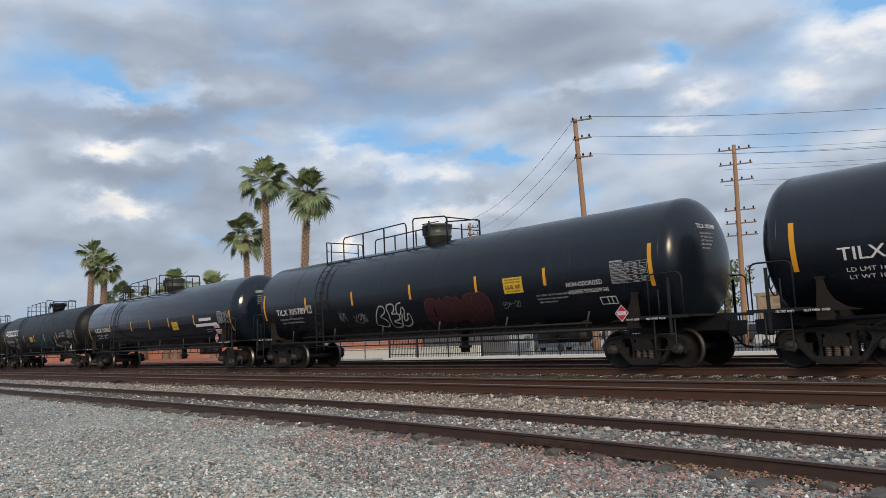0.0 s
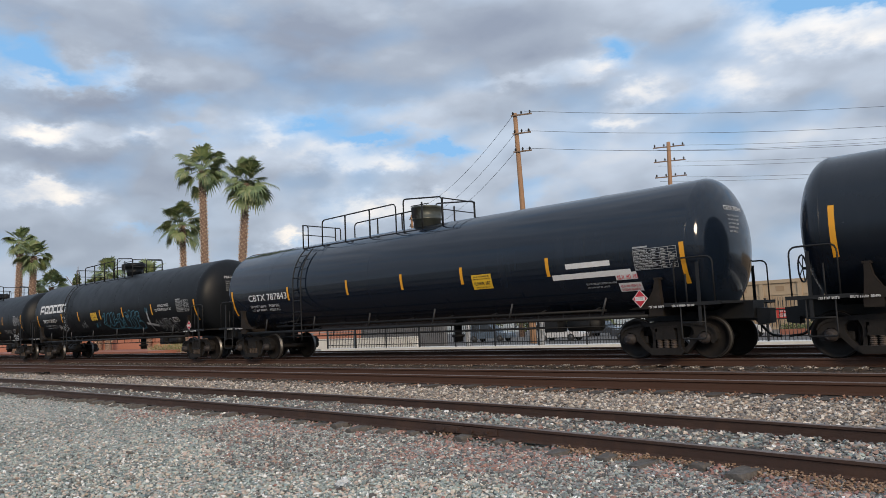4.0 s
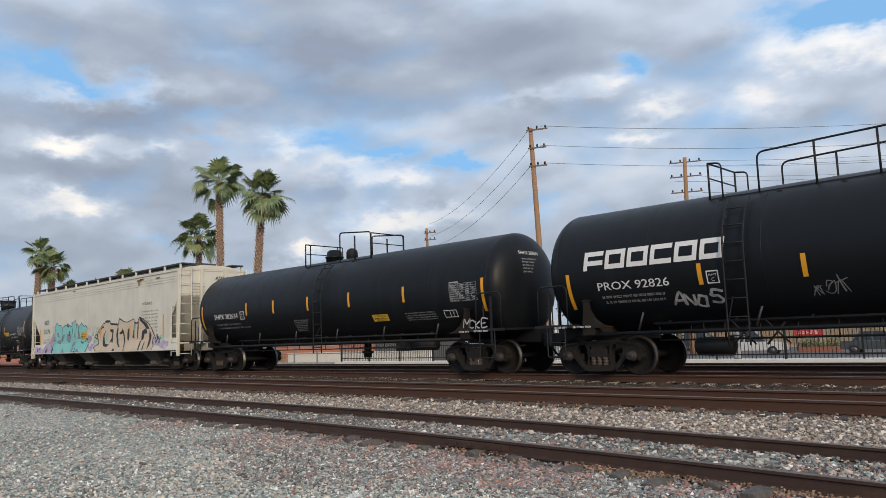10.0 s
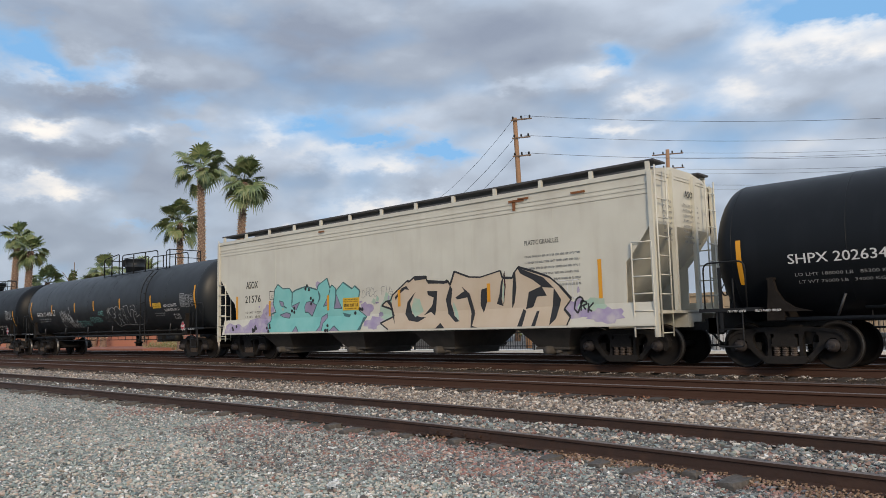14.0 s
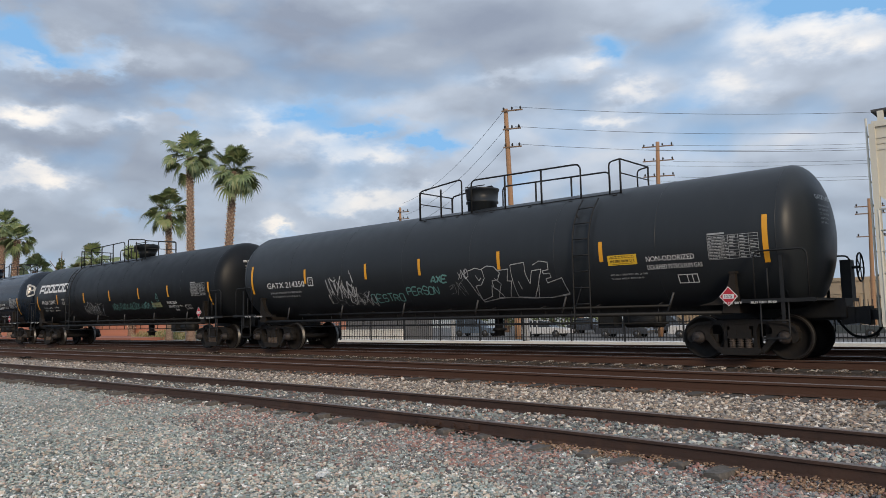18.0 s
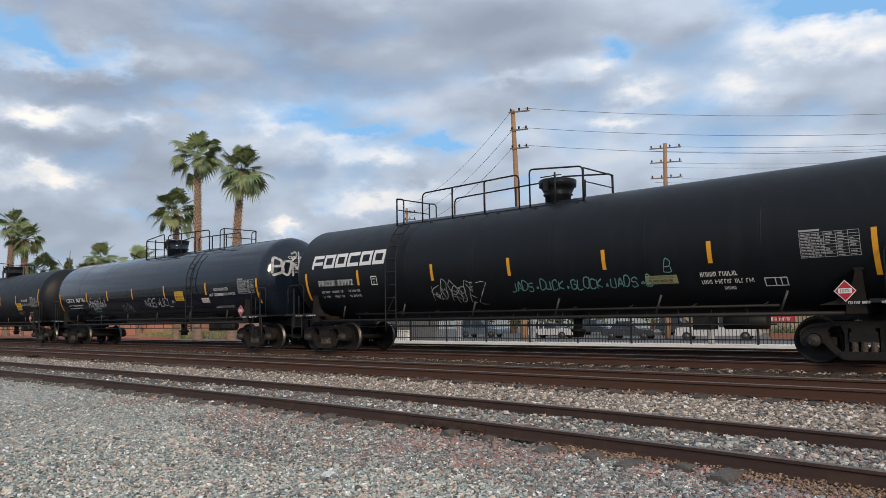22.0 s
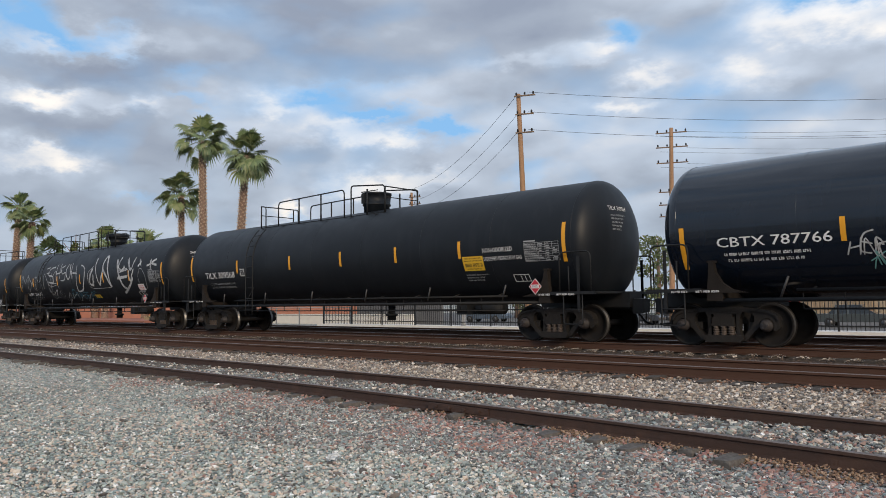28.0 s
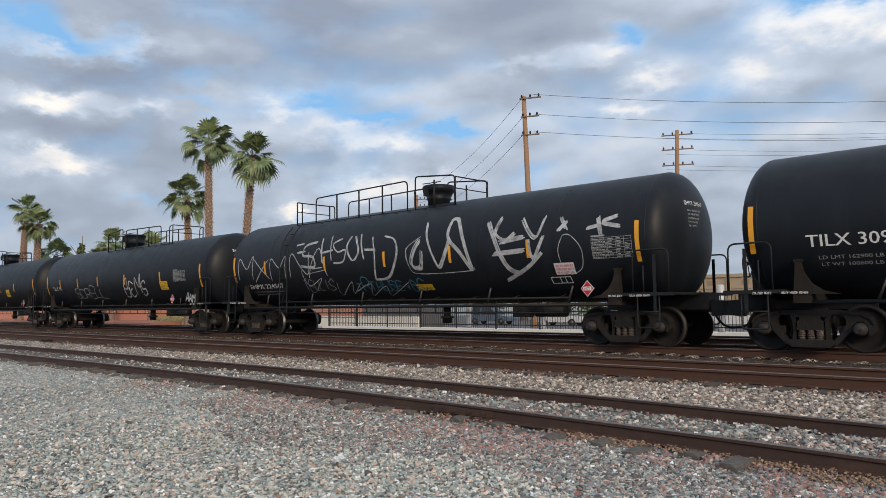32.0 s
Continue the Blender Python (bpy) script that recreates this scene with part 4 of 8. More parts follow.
def gravel_ground(name="gravel_ground", palette=None, scale=26.0):
    palette = palette or STONE
    m = bpy.data.materials.new(name)
    m.use_nodes = True
    nt = m.node_tree
    b = nt.nodes["Principled BSDF"]
    b.inputs["Roughness"].default_value = 0.9
    co = nt.nodes.new("ShaderNodeTexCoord").outputs["Object"]
    vo = nt.nodes.new("ShaderNodeTexVoronoi")
    vo.inputs["Scale"].default_value = scale
    nt.links.new(co, vo.inputs["Vector"])
    sep = nt.nodes.new("ShaderNodeSeparateColor")
    nt.links.new(vo.outputs["Color"], sep.inputs[0])
    r = nt.nodes.new("ShaderNodeValToRGB")
    r.color_ramp.interpolation = "CONSTANT"
    while len(r.color_ramp.elements) < len(palette):
        r.color_ramp.elements.new(0.5)
    for i, c in enumerate(palette):
        r.color_ramp.elements[i].position, r.color_ramp.elements[i].color = i / len(palette), (*c, 1)
    nt.links.new(sep.outputs[0], r.inputs[0])
    n = nt.nodes.new("ShaderNodeTexNoise")
    n.inputs["Scale"].default_value, n.inputs["Detail"].default_value = 0.35, 8
    nt.links.new(co, n.inputs["Vector"])
    mx = nt.nodes.new("ShaderNodeMix")
    mx.data_type = "RGBA"
    mx.blend_type = "MULTIPLY"
    # darkens the whole sheet: shade in gaps between loose stones is painted in
    rr = nt.nodes.new("ShaderNodeValToRGB")
    rr.color_ramp.elements[0].position, rr.color_ramp.elements[0].color = 0.35, (0.55, 0.54, 0.52, 1)
    rr.color_ramp.elements[1].position, rr.color_ramp.elements[1].color = 0.65, (0.8, 0.79, 0.77, 1)
    nt.links.new(n.outputs[0], rr.inputs[0])
    mx.inputs[0].default_value = 1.0
    nt.links.new(r.outputs[0], mx.inputs[6])
    nt.links.new(rr.outputs[0], mx.inputs[7])
    nt.links.new(mx.outputs[2], b.inputs["Base Color"])
    bp = nt.nodes.new("ShaderNodeBump")
    bp.inputs["Strength"].default_value, bp.inputs["Distance"].default_value = 0.8, 0.03
    bp.invert = True
    nt.links.new(vo.outputs["Distance"], bp.inputs["Height"])
    nt.links.new(bp.outputs[0], b.inputs["Normal"])
    return m


M_GROUND = gravel_ground()
RUSTY = [(0.075, 0.056, 0.044), (0.05, 0.039, 0.032), (0.11, 0.083, 0.064), (0.035, 0.028, 0.024), (0.16, 0.125, 0.10), (0.065, 0.05, 0.04)]
RUSTY = [tuple(k * v for v, k in zip(c, (1.3, 1.15, 1.1))) for c in RUSTY]
M_RUSTY = material("rust_dusted_ballast", RUSTY[0], 0.9, island=RUSTY, grain=(50, 0.3, (0.06, 0.045, 0.035)))
M_RUSTY_BED = gravel_ground("rust_dusted_bed", RUSTY, 20.0)
ORANGE = [(0.30, 0.145, 0.085), (0.19, 0.095, 0.06), (0.34, 0.20, 0.135), (0.09, 0.06, 0.05), (0.34, 0.27, 0.21), (0.16, 0.10, 0.075)]
M_ORANGE = material("orange_dusted_ballast", ORANGE[0], 0.9, island=ORANGE, grain=(50, 0.3, (0.12, 0.075, 0.055)))
SANDY = [(0.30, 0.20, 0.13), (0.22, 0.14, 0.09), (0.38, 0.27, 0.19), (0.17, 0.11, 0.08)]
M_SANDY = material("sandy_grit", SANDY[0], 0.9, island=SANDY, grain=(80, 0.3, (0.20, 0.13, 0.09)))
M_PALE_BED = gravel_ground("pale_ballast_bed", PALE, 20.0)
M_RAIL = material("rusted_rail", (0.074, 0.037, 0.025), 0.7, spec=0.25, grain=(14, 0.5, (0.068, 0.040, 0.029)), spots=(3, 0.4, (0.085, 0.048, 0.033)), bump=0.2, bump_scale=60)
# rust as on M_RAIL, with the shade on the siding rails' sides painted in
M_RAIL_DARK = material("dark_rusted_rail", (0.056, 0.032, 0.025), 0.65, spec=0.35, grain=(14, 0.5, (0.036, 0.025, 0.021)), spots=(4, 0.4, (0.10, 0.055, 0.036)), bump=0.25, bump_scale=50)
M_RAIL_TOP = material("worn_rail_head", (0.22, 0.20, 0.19), 0.4, 0.8, grain=(20, 0.4, (0.12, 0.09, 0.08)))
M_RAIL_OLD = material("dull_rail_head", (0.20, 0.165, 0.15), 0.5, 0.4, grain=(20, 0.5, (0.06, 0.04, 0.035)))
M_TIE = material("weathered_tie", (0.048, 0.039, 0.033), 0.9, grain=(22, 0.6, (0.085, 0.070, 0.058)), spots=(2, 0.5, (0.035, 0.028, 0.025)), bump=0.5, bump_scale=35, obj_random=0.15)
M_TIE_OLD = material("dark_rotten_tie", (0.085, 0.076, 0.070), 0.9, grain=(22, 0.6, (0.16, 0.145, 0.13)), spots=(3, 0.45, (0.018, 0.016, 0.015)), bump=0.5, bump_scale=35, obj_random=0.15)
GROUND_Z = -0.215
LOT_Z = -0.98


def build_ground():
    bm = bmesh.new()
    xs = [-2500, -400, -150, -80, -40, -20, -10, 0, 10, 40, 150, 2500]
    ys = [-2500, -300, -60, -10, 0, 4, 8, 12, 16, 20, 24, 32.2, 36, 60, 150, 500, 3000]
    g = [[bm.verts.new((x, y, GROUND_Z if y < 33 else LOT_Z - 0.02)) for x in xs] for y in ys]
    for a, b in zip(g, g[1:]):
        for i in range(len(xs) - 1):
            bm.faces.new((a[i], a[i + 1], b[i + 1], b[i]))
    return tagged(part("ground", bm, M_GROUND, None), "grey and reddish gravel ground of a rail yard", "ground", kind="structure")


build_ground()

RAIL_OUT = [(-0.070, -0.170), (0.070, -0.170), (0.070, -0.158), (0.012, -0.140), (0.010, -0.048), (0.037, -0.036), (0.037, -0.006), (0.030, 0.0), (-0.030, 0.0), (-0.037, -0.006), (-0.037, -0.036), (-0.010, -0.048), (-0.012, -0.140), (-0.070, -0.158)]


def rail_object(parent, line, lift, head, side, size=1.0):
    """line: points (x, y) of the rail's middle."""
    bm = bmesh.new()
    loops = [[(x, y + oy * size, lift + oz * size) for oy, oz in RAIL_OUT] for x, y in line]
    made = rings(bm, loops, smooth=False)
    for f in bm.faces:
        if f.calc_center_median().z > lift - 0.0045 and len(f.verts) == 4:
            f.material_index = 1
    me = mesh_of("rail", bm)
    me.materials.append(side)
    me.materials.append(head)
    return part("rail", me, side, parent)


def worn_tie(bm, half, wide):
    """A tie with split, rounded and eaten edges."""
    rnd = random.Random(8)
    ys = [-half + 2 * half * i / 14 for i in range(15)]
    loops = []
    for i, y in enumerate(ys):
        k = (0.80 if i in (0, 14) else 1.0) * wide
        j = lambda a: a + rnd.uniform(-0.014, 0.014)
        loops.append([(j(-0.115 * k), y + j(0), -0.18), (j(0.115 * k), y + j(0), -0.18), (j(0.115 * k), y + j(0), j(-0.05)), (j(0.09 * k), y + j(0), min(0.0, j(-0.008))), (j(0.02), y, -0.004 + rnd.uniform(-0.01, 0)), (j(-0.09 * k), y + j(0), min(0.0, j(-0.008))), (j(-0.115 * k), y + j(0), j(-0.05))])
    rings(bm, loops, smooth=False)


def build_track(name, centre, x0, x1, lift, head, label, ties=True, step=TIE_STEP, curved=False, near=(-40, 4), sink=0.0):
    tr = empty(name)
    tagged(tr, label, "railway track", kind="structure")
    n = 120 if curved else 12
    xs = [x0 + (x1 - x0) * i / n for i in range(n + 1)]
    for off in (-0.753, 0.753):
        rail_object(tr, [(x, centre(x) + off) for x in xs], lift, head, M_RAIL_DARK if curved else M_RAIL, 0.76 if curved else 1.0)
    if ties:
        half, wide = (0.99, 0.8) if curved else (1.3, 1.0)
        me = shared(f"tie{half}", lambda bm: worn_tie(bm, half, wide))
        rnd = random.Random(int(centre(0) * 10))
        x = max(x0, near[0])
        while x < min(x1, near[1]):
            if curved and x > -2.0:
                break
            t = part("tie", me, M_TIE_OLD if curved else M_TIE, tr)
            low = rnd.choice((-0.038, -0.032, -0.026, -0.014, 0.015)) if curved else 0.0
            t.matrix_basis = pose(x + rnd.uniform(-0.05, 0.05), centre(x) + rnd.uniform(-0.14, 0.10), -low + sink - (0.004 if curved else 0.0) + lift - 0.168 + rnd.uniform(-0.012, 0.006), rnd.uniform(-1, 1), rnd.uniform(-1.5, 1.5), rnd.uniform(-1.5, 1.5) + math.degrees(math.atan(centre(x + 0.5) - centre(x - 0.5))))
            x += step
    return tr


siding = build_track("track_siding", near_y, -120, 6, -0.035, M_RAIL_OLD, "old rusty siding half sunk in gravel", curved=True, near=(-24.47, 2), sink=0.030, step=0.43)
middle = build_track("track_middle", lambda x: MIDDLE_Y, -260, 30, 0.0, M_RAIL_OLD, "rusty main track on wooden ties and ballast", near=(-60, 8))
under = build_track("track_train", lambda x: TRAIN_Y, -300, 60, 0.0, M_RAIL_TOP, "main track under the passing train", near=(-45, 6))
far = build_track("track_far", lambda x: FAR_Y, -300, 60, -0.02, M_RAIL_TOP, "far main track before the fence", near=(-40, 0))
bm = bmesh.new()
x = -5.25
y = near_y(x) - 0.753
box(bm, x - 0.42, x + 0.42, y - 0.050, y - 0.010, -0.140, -0.072)
for i in range(4):
    lathe(bm, [(0, 0.018), (0.03, 0.016)], "y", 6, (x - 0.3 + 0.2 * i, y - 0.075, -0.106), smooth=False)
part("joint_bar", bm, M_RAIL_DARK, siding)



def scatter(name, label, mat, n, seed, spot, sizes, sink=0.35, coarse=False):
    """Loose stones in one mesh; spot(u, v) gives a place for two random numbers, or None."""
    rng = np.random.default_rng(seed)
    g = (1 + 5 ** 0.5) / 2
    ico = np.array([(-1, g, 0), (1, g, 0), (-1, -g, 0), (1, -g, 0), (0, -1, g), (0, 1, g), (0, -1, -g), (0, 1, -g), (g, 0, -1), (g, 0, 1), (-g, 0, -1), (-g, 0, 1)]) / 1.9
    tri = np.array([(0, 11, 5), (0, 5, 1), (0, 1, 7), (0, 7, 10), (0, 10, 11), (1, 5, 9), (5, 11, 4), (11, 10, 2), (10, 7, 6), (7, 1, 8), (3, 9, 4), (3, 4, 2), (3, 2, 6), (3, 6, 8), (3, 8, 9), (4, 9, 5), (2, 4, 11), (6, 2, 10), (8, 6, 7), (9, 8, 1)])
    if coarse:
        ico = np.array([(1, 0, 0), (-1, 0, 0), (0, 1, 0), (0, -1, 0), (0, 0, 1), (0, 0, -1)]) * 1.0
        tri = np.array([(0, 2, 4), (2, 1, 4), (1, 3, 4), (3, 0, 4), (2, 0, 5), (1, 2, 5), (3, 1, 5), (0, 3, 5)])
    nv, nf = len(ico), len(tri)
    pts = [p for p in (spot(u, v) for u, v in rng.random((n, 2))) if p]
    n = len(pts)
    at = np.array(pts)
    q = rng.normal(size=(n, 4))
    q /= np.linalg.norm(q, axis=1)[:, None]
    w, x, y, z = q.T
    rot = np.stack([1 - 2 * (y * y + z * z), 2 * (x * y - z * w), 2 * (x * z + y * w), 2 * (x * y + z * w), 1 - 2 * (x * x + z * z), 2 * (y * z - x * w), 2 * (x * z - y * w), 2 * (y * z + x * w), 1 - 2 * (x * x + y * y)], 1).reshape(n, 3, 3)
    size = sizes[0] + (sizes[1] - sizes[0]) * rng.random(n) ** 2.2
    shape = ico[None] * (1 + rng.uniform(-0.38, 0.38, (n, nv, 1))) * rng.uniform(0.55, 1.2, (n, 1, 3))
    v = np.einsum("nij,nkj->nki", rot, shape) * size[:, None, None]
    v[:, :, 2] *= 0.75
    v += at[:, None, :]
    v[:, :, 2] += (size * (0.5 - sink))[:, None]
    faces = (tri[None] + nv * np.arange(n)[:, None, None]).reshape(-1)
    me = bpy.data.meshes.new(name)
    me.vertices.add(nv * n)
    me.vertices.foreach_set("co", v.reshape(-1))
    me.loops.add(3 * nf * n)
    me.loops.foreach_set("vertex_index", faces)
    me.polygons.add(nf * n)
    me.polygons.foreach_set("loop_start", np.arange(0, 3 * nf * n, 3))
    me.update(calc_edges=True)
    me.shade_flat()
    return tagged(part(name, me, mat, None), label, "gravel", kind="stuff")


def bed_z(x, y):
    """Height of the gravel: a low bed along the old siding."""
    d = y - near_y(x)
    if d < -1.0:
        return GROUND_Z
    if d < -0.7:
        return GROUND_Z + 0.05 * (d + 1.0) / 0.3
    if d < 0.75:
        return GROUND_Z + 0.05
    return GROUND_Z + 0.05 * max(0.0, 1.0 - (d - 0.75) / 1.2)


def siding_bed():
    bm = bmesh.new()
    xs = [-60 + i * 0.8 for i in range(80)]
    offs = (-1.9, -1.25, -0.80, -0.68, 0.0, 0.7, 0.8, 1.3, 2.0)
    rows = [[bm.verts.new((x, near_y(x) + d, max(bed_z(x, near_y(x) + d), GROUND_Z - 0.02) - 0.016 - (0.03 if d in (-1.9, 2.0) else 0))) for d in offs] for x in xs]
    for a, b in zip(rows, rows[1:]):
        for i in range(len(offs) - 1):
            bm.faces.new((a[i], a[i + 1], b[i + 1], b[i]))
    return tagged(part("ballast_bed", bm, M_GROUND, None), "low gravel bed of the old siding", "ballast", kind="structure")


siding_bed()


def track_bed(label, lo, hi, z, mat=M_PALE_BED):
    """Flat ballast between two lines along the tracks."""
    bm = bmesh.new()
    xs = [-240, -150, -100, -70] + [-50 + i * 2 for i in range(29)] + [20, 40]
    rows = [(bm.verts.new((x, lo(x), z)), bm.verts.new((x, hi(x), z))) for x in xs]
    for a, b in zip(rows, rows[1:]):
        bm.faces.new((a[0], a[1], b[1], b[0]))
    return tagged(part("ballast_bed", bm, mat, None), label, "ballast", kind="structure")


track_bed("pale ballast between siding and main track", lambda x: near_y(max(-120, min(x, 6))) + 1.2, lambda x: MIDDLE_Y - 0.70, GROUND_Z + 0.002)
track_bed("rust-dusted ballast of the main tracks", lambda x: MIDDLE_Y - 0.70, lambda x: FAR_Y + 2.0, GROUND_Z + 0.002, M_RUSTY_BED)


def fan_spot(d0, d1, a0, a1, keep):
    """Places in a sector round the standing point, denser near it."""
    def spot(u, v):
        d = d0 * (d1 / d0) ** u
        a = radians(a0 + (a1 - a0) * v)
        x, y = -math.sin(a) * d, math.cos(a) * d
        return (x, y, bed_z(x, y) + 0.006) if keep(x, y) else None
    return spot


REDDISH = [(0.36, 0.19, 0.165), (0.28, 0.15, 0.135), (0.42, 0.27, 0.235), (0.22, 0.23, 0.24), (0.36, 0.21, 0.17), (0.15, 0.16, 0.17), (0.52, 0.38, 0.33), (0.09, 0.08, 0.08), (0.30, 0.17, 0.14), (0.26, 0.27, 0.27)]
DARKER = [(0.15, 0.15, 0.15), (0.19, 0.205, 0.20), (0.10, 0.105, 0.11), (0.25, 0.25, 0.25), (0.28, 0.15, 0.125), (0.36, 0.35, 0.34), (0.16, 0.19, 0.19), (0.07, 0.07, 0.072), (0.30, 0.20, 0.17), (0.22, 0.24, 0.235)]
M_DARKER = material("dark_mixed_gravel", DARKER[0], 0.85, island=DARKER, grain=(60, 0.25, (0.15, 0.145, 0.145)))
M_REDDISH = material("reddish_gravel", REDDISH[0], 0.85, island=REDDISH, grain=(60, 0.25, (0.24, 0.18, 0.16)))


def off_tie(x, y):
    """False on the bare end or top of a siding tie that shows through the stones."""
    d = y - near_y(x)
    along = x + 24.47 + d * (near_y(x + 0.5) - near_y(x - 0.5))
    k = (along + 0.215) % 0.43 - 0.215
    whole = (math.sin(round(along / 0.43) * 12.9) * 43758.5) % 1.0
    patch_ = (math.sin(x * 91.7 + y * 47.3) * 43758.5) % 1.0
    bare = min(1.0, max(0.0, (x + 14.0) / 3.0)) if x < -1.9 else 0.0
    if d > -0.75:
        bare = 0.75 * min(1.0, max(0.0, (x + 7.0) / 3.0)) if x < -1.9 else 0.0
    ragged = 0.115 - 0.035 * abs(math.sin(x * 37.0 + y * 11.0))
    return abs(k) > ragged or patch_ > bare * (0.65 + 0.35 * whole) or d < -0.94 - 0.10 * whole



scatter("gravel", "fine mixed grey-green gravel of the yard", M_STONE, 128000, 1, fan_spot(4.3, 34, 9, 78, lambda x, y: y < near_y(x) - (0.82 if x < -8.5 else 1.0 + 0.15 * math.sin(x * 2.3)) and off_tie(x, y)), (0.009, 0.024), 0.3, True)
scatter("gravel", "larger mixed stones in the yard gravel", M_STONE, 7000, 8, fan_spot(4.3, 26, 8, 80, lambda x, y: y < near_y(x) - 0.82 and off_tie(x, y)), (0.012, 0.028), 0.25, True)
scatter("gravel", "scattered pale stones in the yard gravel", M_PALE, 1500, 7, fan_spot(4.3, 26, 8, 80, lambda x, y: y < near_y(x) - 1.0), (0.014, 0.036), 0.3)
scatter("gravel", "reddish gravel along the old siding", M_REDDISH, 60000, 2, fan_spot(4.6, 14, 10, 66, lambda x, y: near_y(x) - 1.45 + 0.45 * math.sin(x * 1.7) + 0.3 * math.sin(x * 5.1) < y < near_y(x) - 0.80 and off_tie(x, y)), (0.010, 0.028), 0.1, True)
scatter("gravel", "darker mixed gravel in front of the old siding", M_DARKER, 62000, 22, fan_spot(4.3, 14, 10, 62, lambda x, y: x > -8.5 + 0.8 * math.sin(y * 2.1) and near_y(x) - 2.6 + 0.4 * math.sin(x * 1.3) < y < near_y(x) - 0.95 and off_tie(x, y)), (0.010, 0.027), 0.22, True)
scatter("gravel", "single reddish stones in the yard gravel", M_REDDISH, 1300, 12, fan_spot(4.3, 14, 10, 60, lambda x, y: y < near_y(x) - 1.0), (0.010, 0.028))
scatter("gravel", "sandy orange grit along the siding rail", M_SANDY, 90000, 41, fan_spot(4.4, 8.5, 9, 55, lambda x, y: near_y(x) - 0.93 - 0.08 * math.sin(x * 3.1) - 0.04 * math.sin(x * 11.0) + 0.03 * min(0.0, x + 2.5) * -2.0 < y < near_y(x) - 0.78), (0.006, 0.016), -1.2, True)
scatter("ballast", "warm pale ballast between the siding rails", M_PALE, 24000, 33, fan_spot(5.0, 32, 8, 78, lambda x, y: near_y(x) - 0.70 < y < near_y(x) + 0.70 and off_tie(x, y)), (0.012, 0.036), 0.2, True)
scatter("ballast", "grey ballast between the siding rails", M_STONE, 20000, 3, fan_spot(5.0, 32, 8, 78, lambda x, y: near_y(x) - 0.70 < y < near_y(x) + 0.70 and off_tie(x, y)), (0.012, 0.038), 0.2, True)
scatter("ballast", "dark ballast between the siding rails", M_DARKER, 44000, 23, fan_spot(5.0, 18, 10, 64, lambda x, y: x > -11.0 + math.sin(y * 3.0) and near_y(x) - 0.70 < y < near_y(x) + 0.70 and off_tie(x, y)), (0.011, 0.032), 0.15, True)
scatter("ballast", "pale ballast between the tracks", M_PALE, 105000, 4, fan_spot(6.8, 42, 9, 77, lambda x, y: near_y(x) + 0.82 < y < MIDDLE_Y - 0.85), (0.015, 0.040), 0.15, True)
scatter("ballast", "rust-dusted ballast of the main tracks", M_RUSTY, 22000, 5, fan_spot(10.0, 60, 8, 77, lambda x, y: MIDDLE_Y + 0.9 < y < TRAIN_Y - 0.9 or abs(y - MIDDLE_Y) < 0.66), (0.016, 0.042), 0.3, True)
def crib_spot(u, v):
    """Places on the low heaps that fill the gaps between the ties of the train's track."""
    spot = fan_spot(14.0, 55, 8, 75, lambda x, y: TRAIN_Y - 1.50 < y < TRAIN_Y - 1.05)(u, v)
    if spot:
        x, y, z = spot
        i = math.floor((x + 45) / TIE_STEP)
        k = abs((x + 45) / TIE_STEP - i - 0.5) * TIE_STEP / 0.15
        if k < 0.80 + 0.20 * math.sin(i * 2.7):
            return (x, y, z + 0.085 * (1 - k * k) * (0.75 + 0.25 * math.sin(i * 5.1)))
    return None


scatter("ballast", "pale stones in the cribs of the train's track", M_PALE, 190000, 25, crib_spot, (0.010, 0.026), 0.1, True)
scatter("ballast", "orange-brown dusty stones along the main track", M_ORANGE, 90000, 26, fan_spot(9.5, 45, 8, 75, lambda x, y: MIDDLE_Y - 1.25 + 0.12 * math.sin(x * 1.1) < y < MIDDLE_Y - 0.82 and abs((x + 60 + TIE_STEP / 2) % TIE_STEP - TIE_STEP / 2) > 0.09), (0.012, 0.030), -0.9, True)


# ---- covered hopper ----
from mathutils.geometry import tessellate_polygon

M_CREAM = material("dirty_cream_paint", (0.66, 0.65, 0.57), 0.55, grain=(0.8, 0.35, (0.46, 0.43, 0.38)), streak=((0.40, 0.35, 0.28), 0.22), spots=(1.2, 0.15, (0.44, 0.40, 0.34)), rough_var=0.08)
M_ROOF = material("dark_roof_walk", (0.05, 0.05, 0.055), 0.7, grain=(8, 0.4, (0.10, 0.09, 0.085)))
M_RUST = material("orange_rust", (0.26, 0.10, 0.035), 0.9, grain=(15, 0.6, (0.12, 0.05, 0.03)))
M_CHUTE = material("grimy_chute", (0.085, 0.077, 0.069), 0.75, grain=(4, 0.6, (0.05, 0.046, 0.043)))
M_TEAL = material("teal_spray", (0.20, 0.54, 0.52), 0.6, grain=(2.0, 0.5, (0.32, 0.62, 0.59)), spots=(1.5, 0.35, (0.13, 0.40, 0.38)))
M_TAN = material("tan_spray", (0.56, 0.45, 0.33), 0.6, grain=(1.5, 0.6, (0.64, 0.55, 0.44)), spots=(1.2, 0.3, (0.66, 0.55, 0.48)))
M_LILAC = material("lilac_spray", (0.34, 0.28, 0.46), 0.65, grain=(5, 0.6, (0.50, 0.46, 0.50)), spots=(3, 0.7, (0.58, 0.55, 0.52)))
M_DARKTEAL = material("dark_teal_spray", (0.05, 0.13, 0.14), 0.6, grain=(6, 0.4, (0.12, 0.26, 0.26)))
M_SEAFOAM = material("seafoam_spray", (0.36, 0.52, 0.42), 0.6, grain=(5, 0.5, (0.52, 0.50, 0.40)))
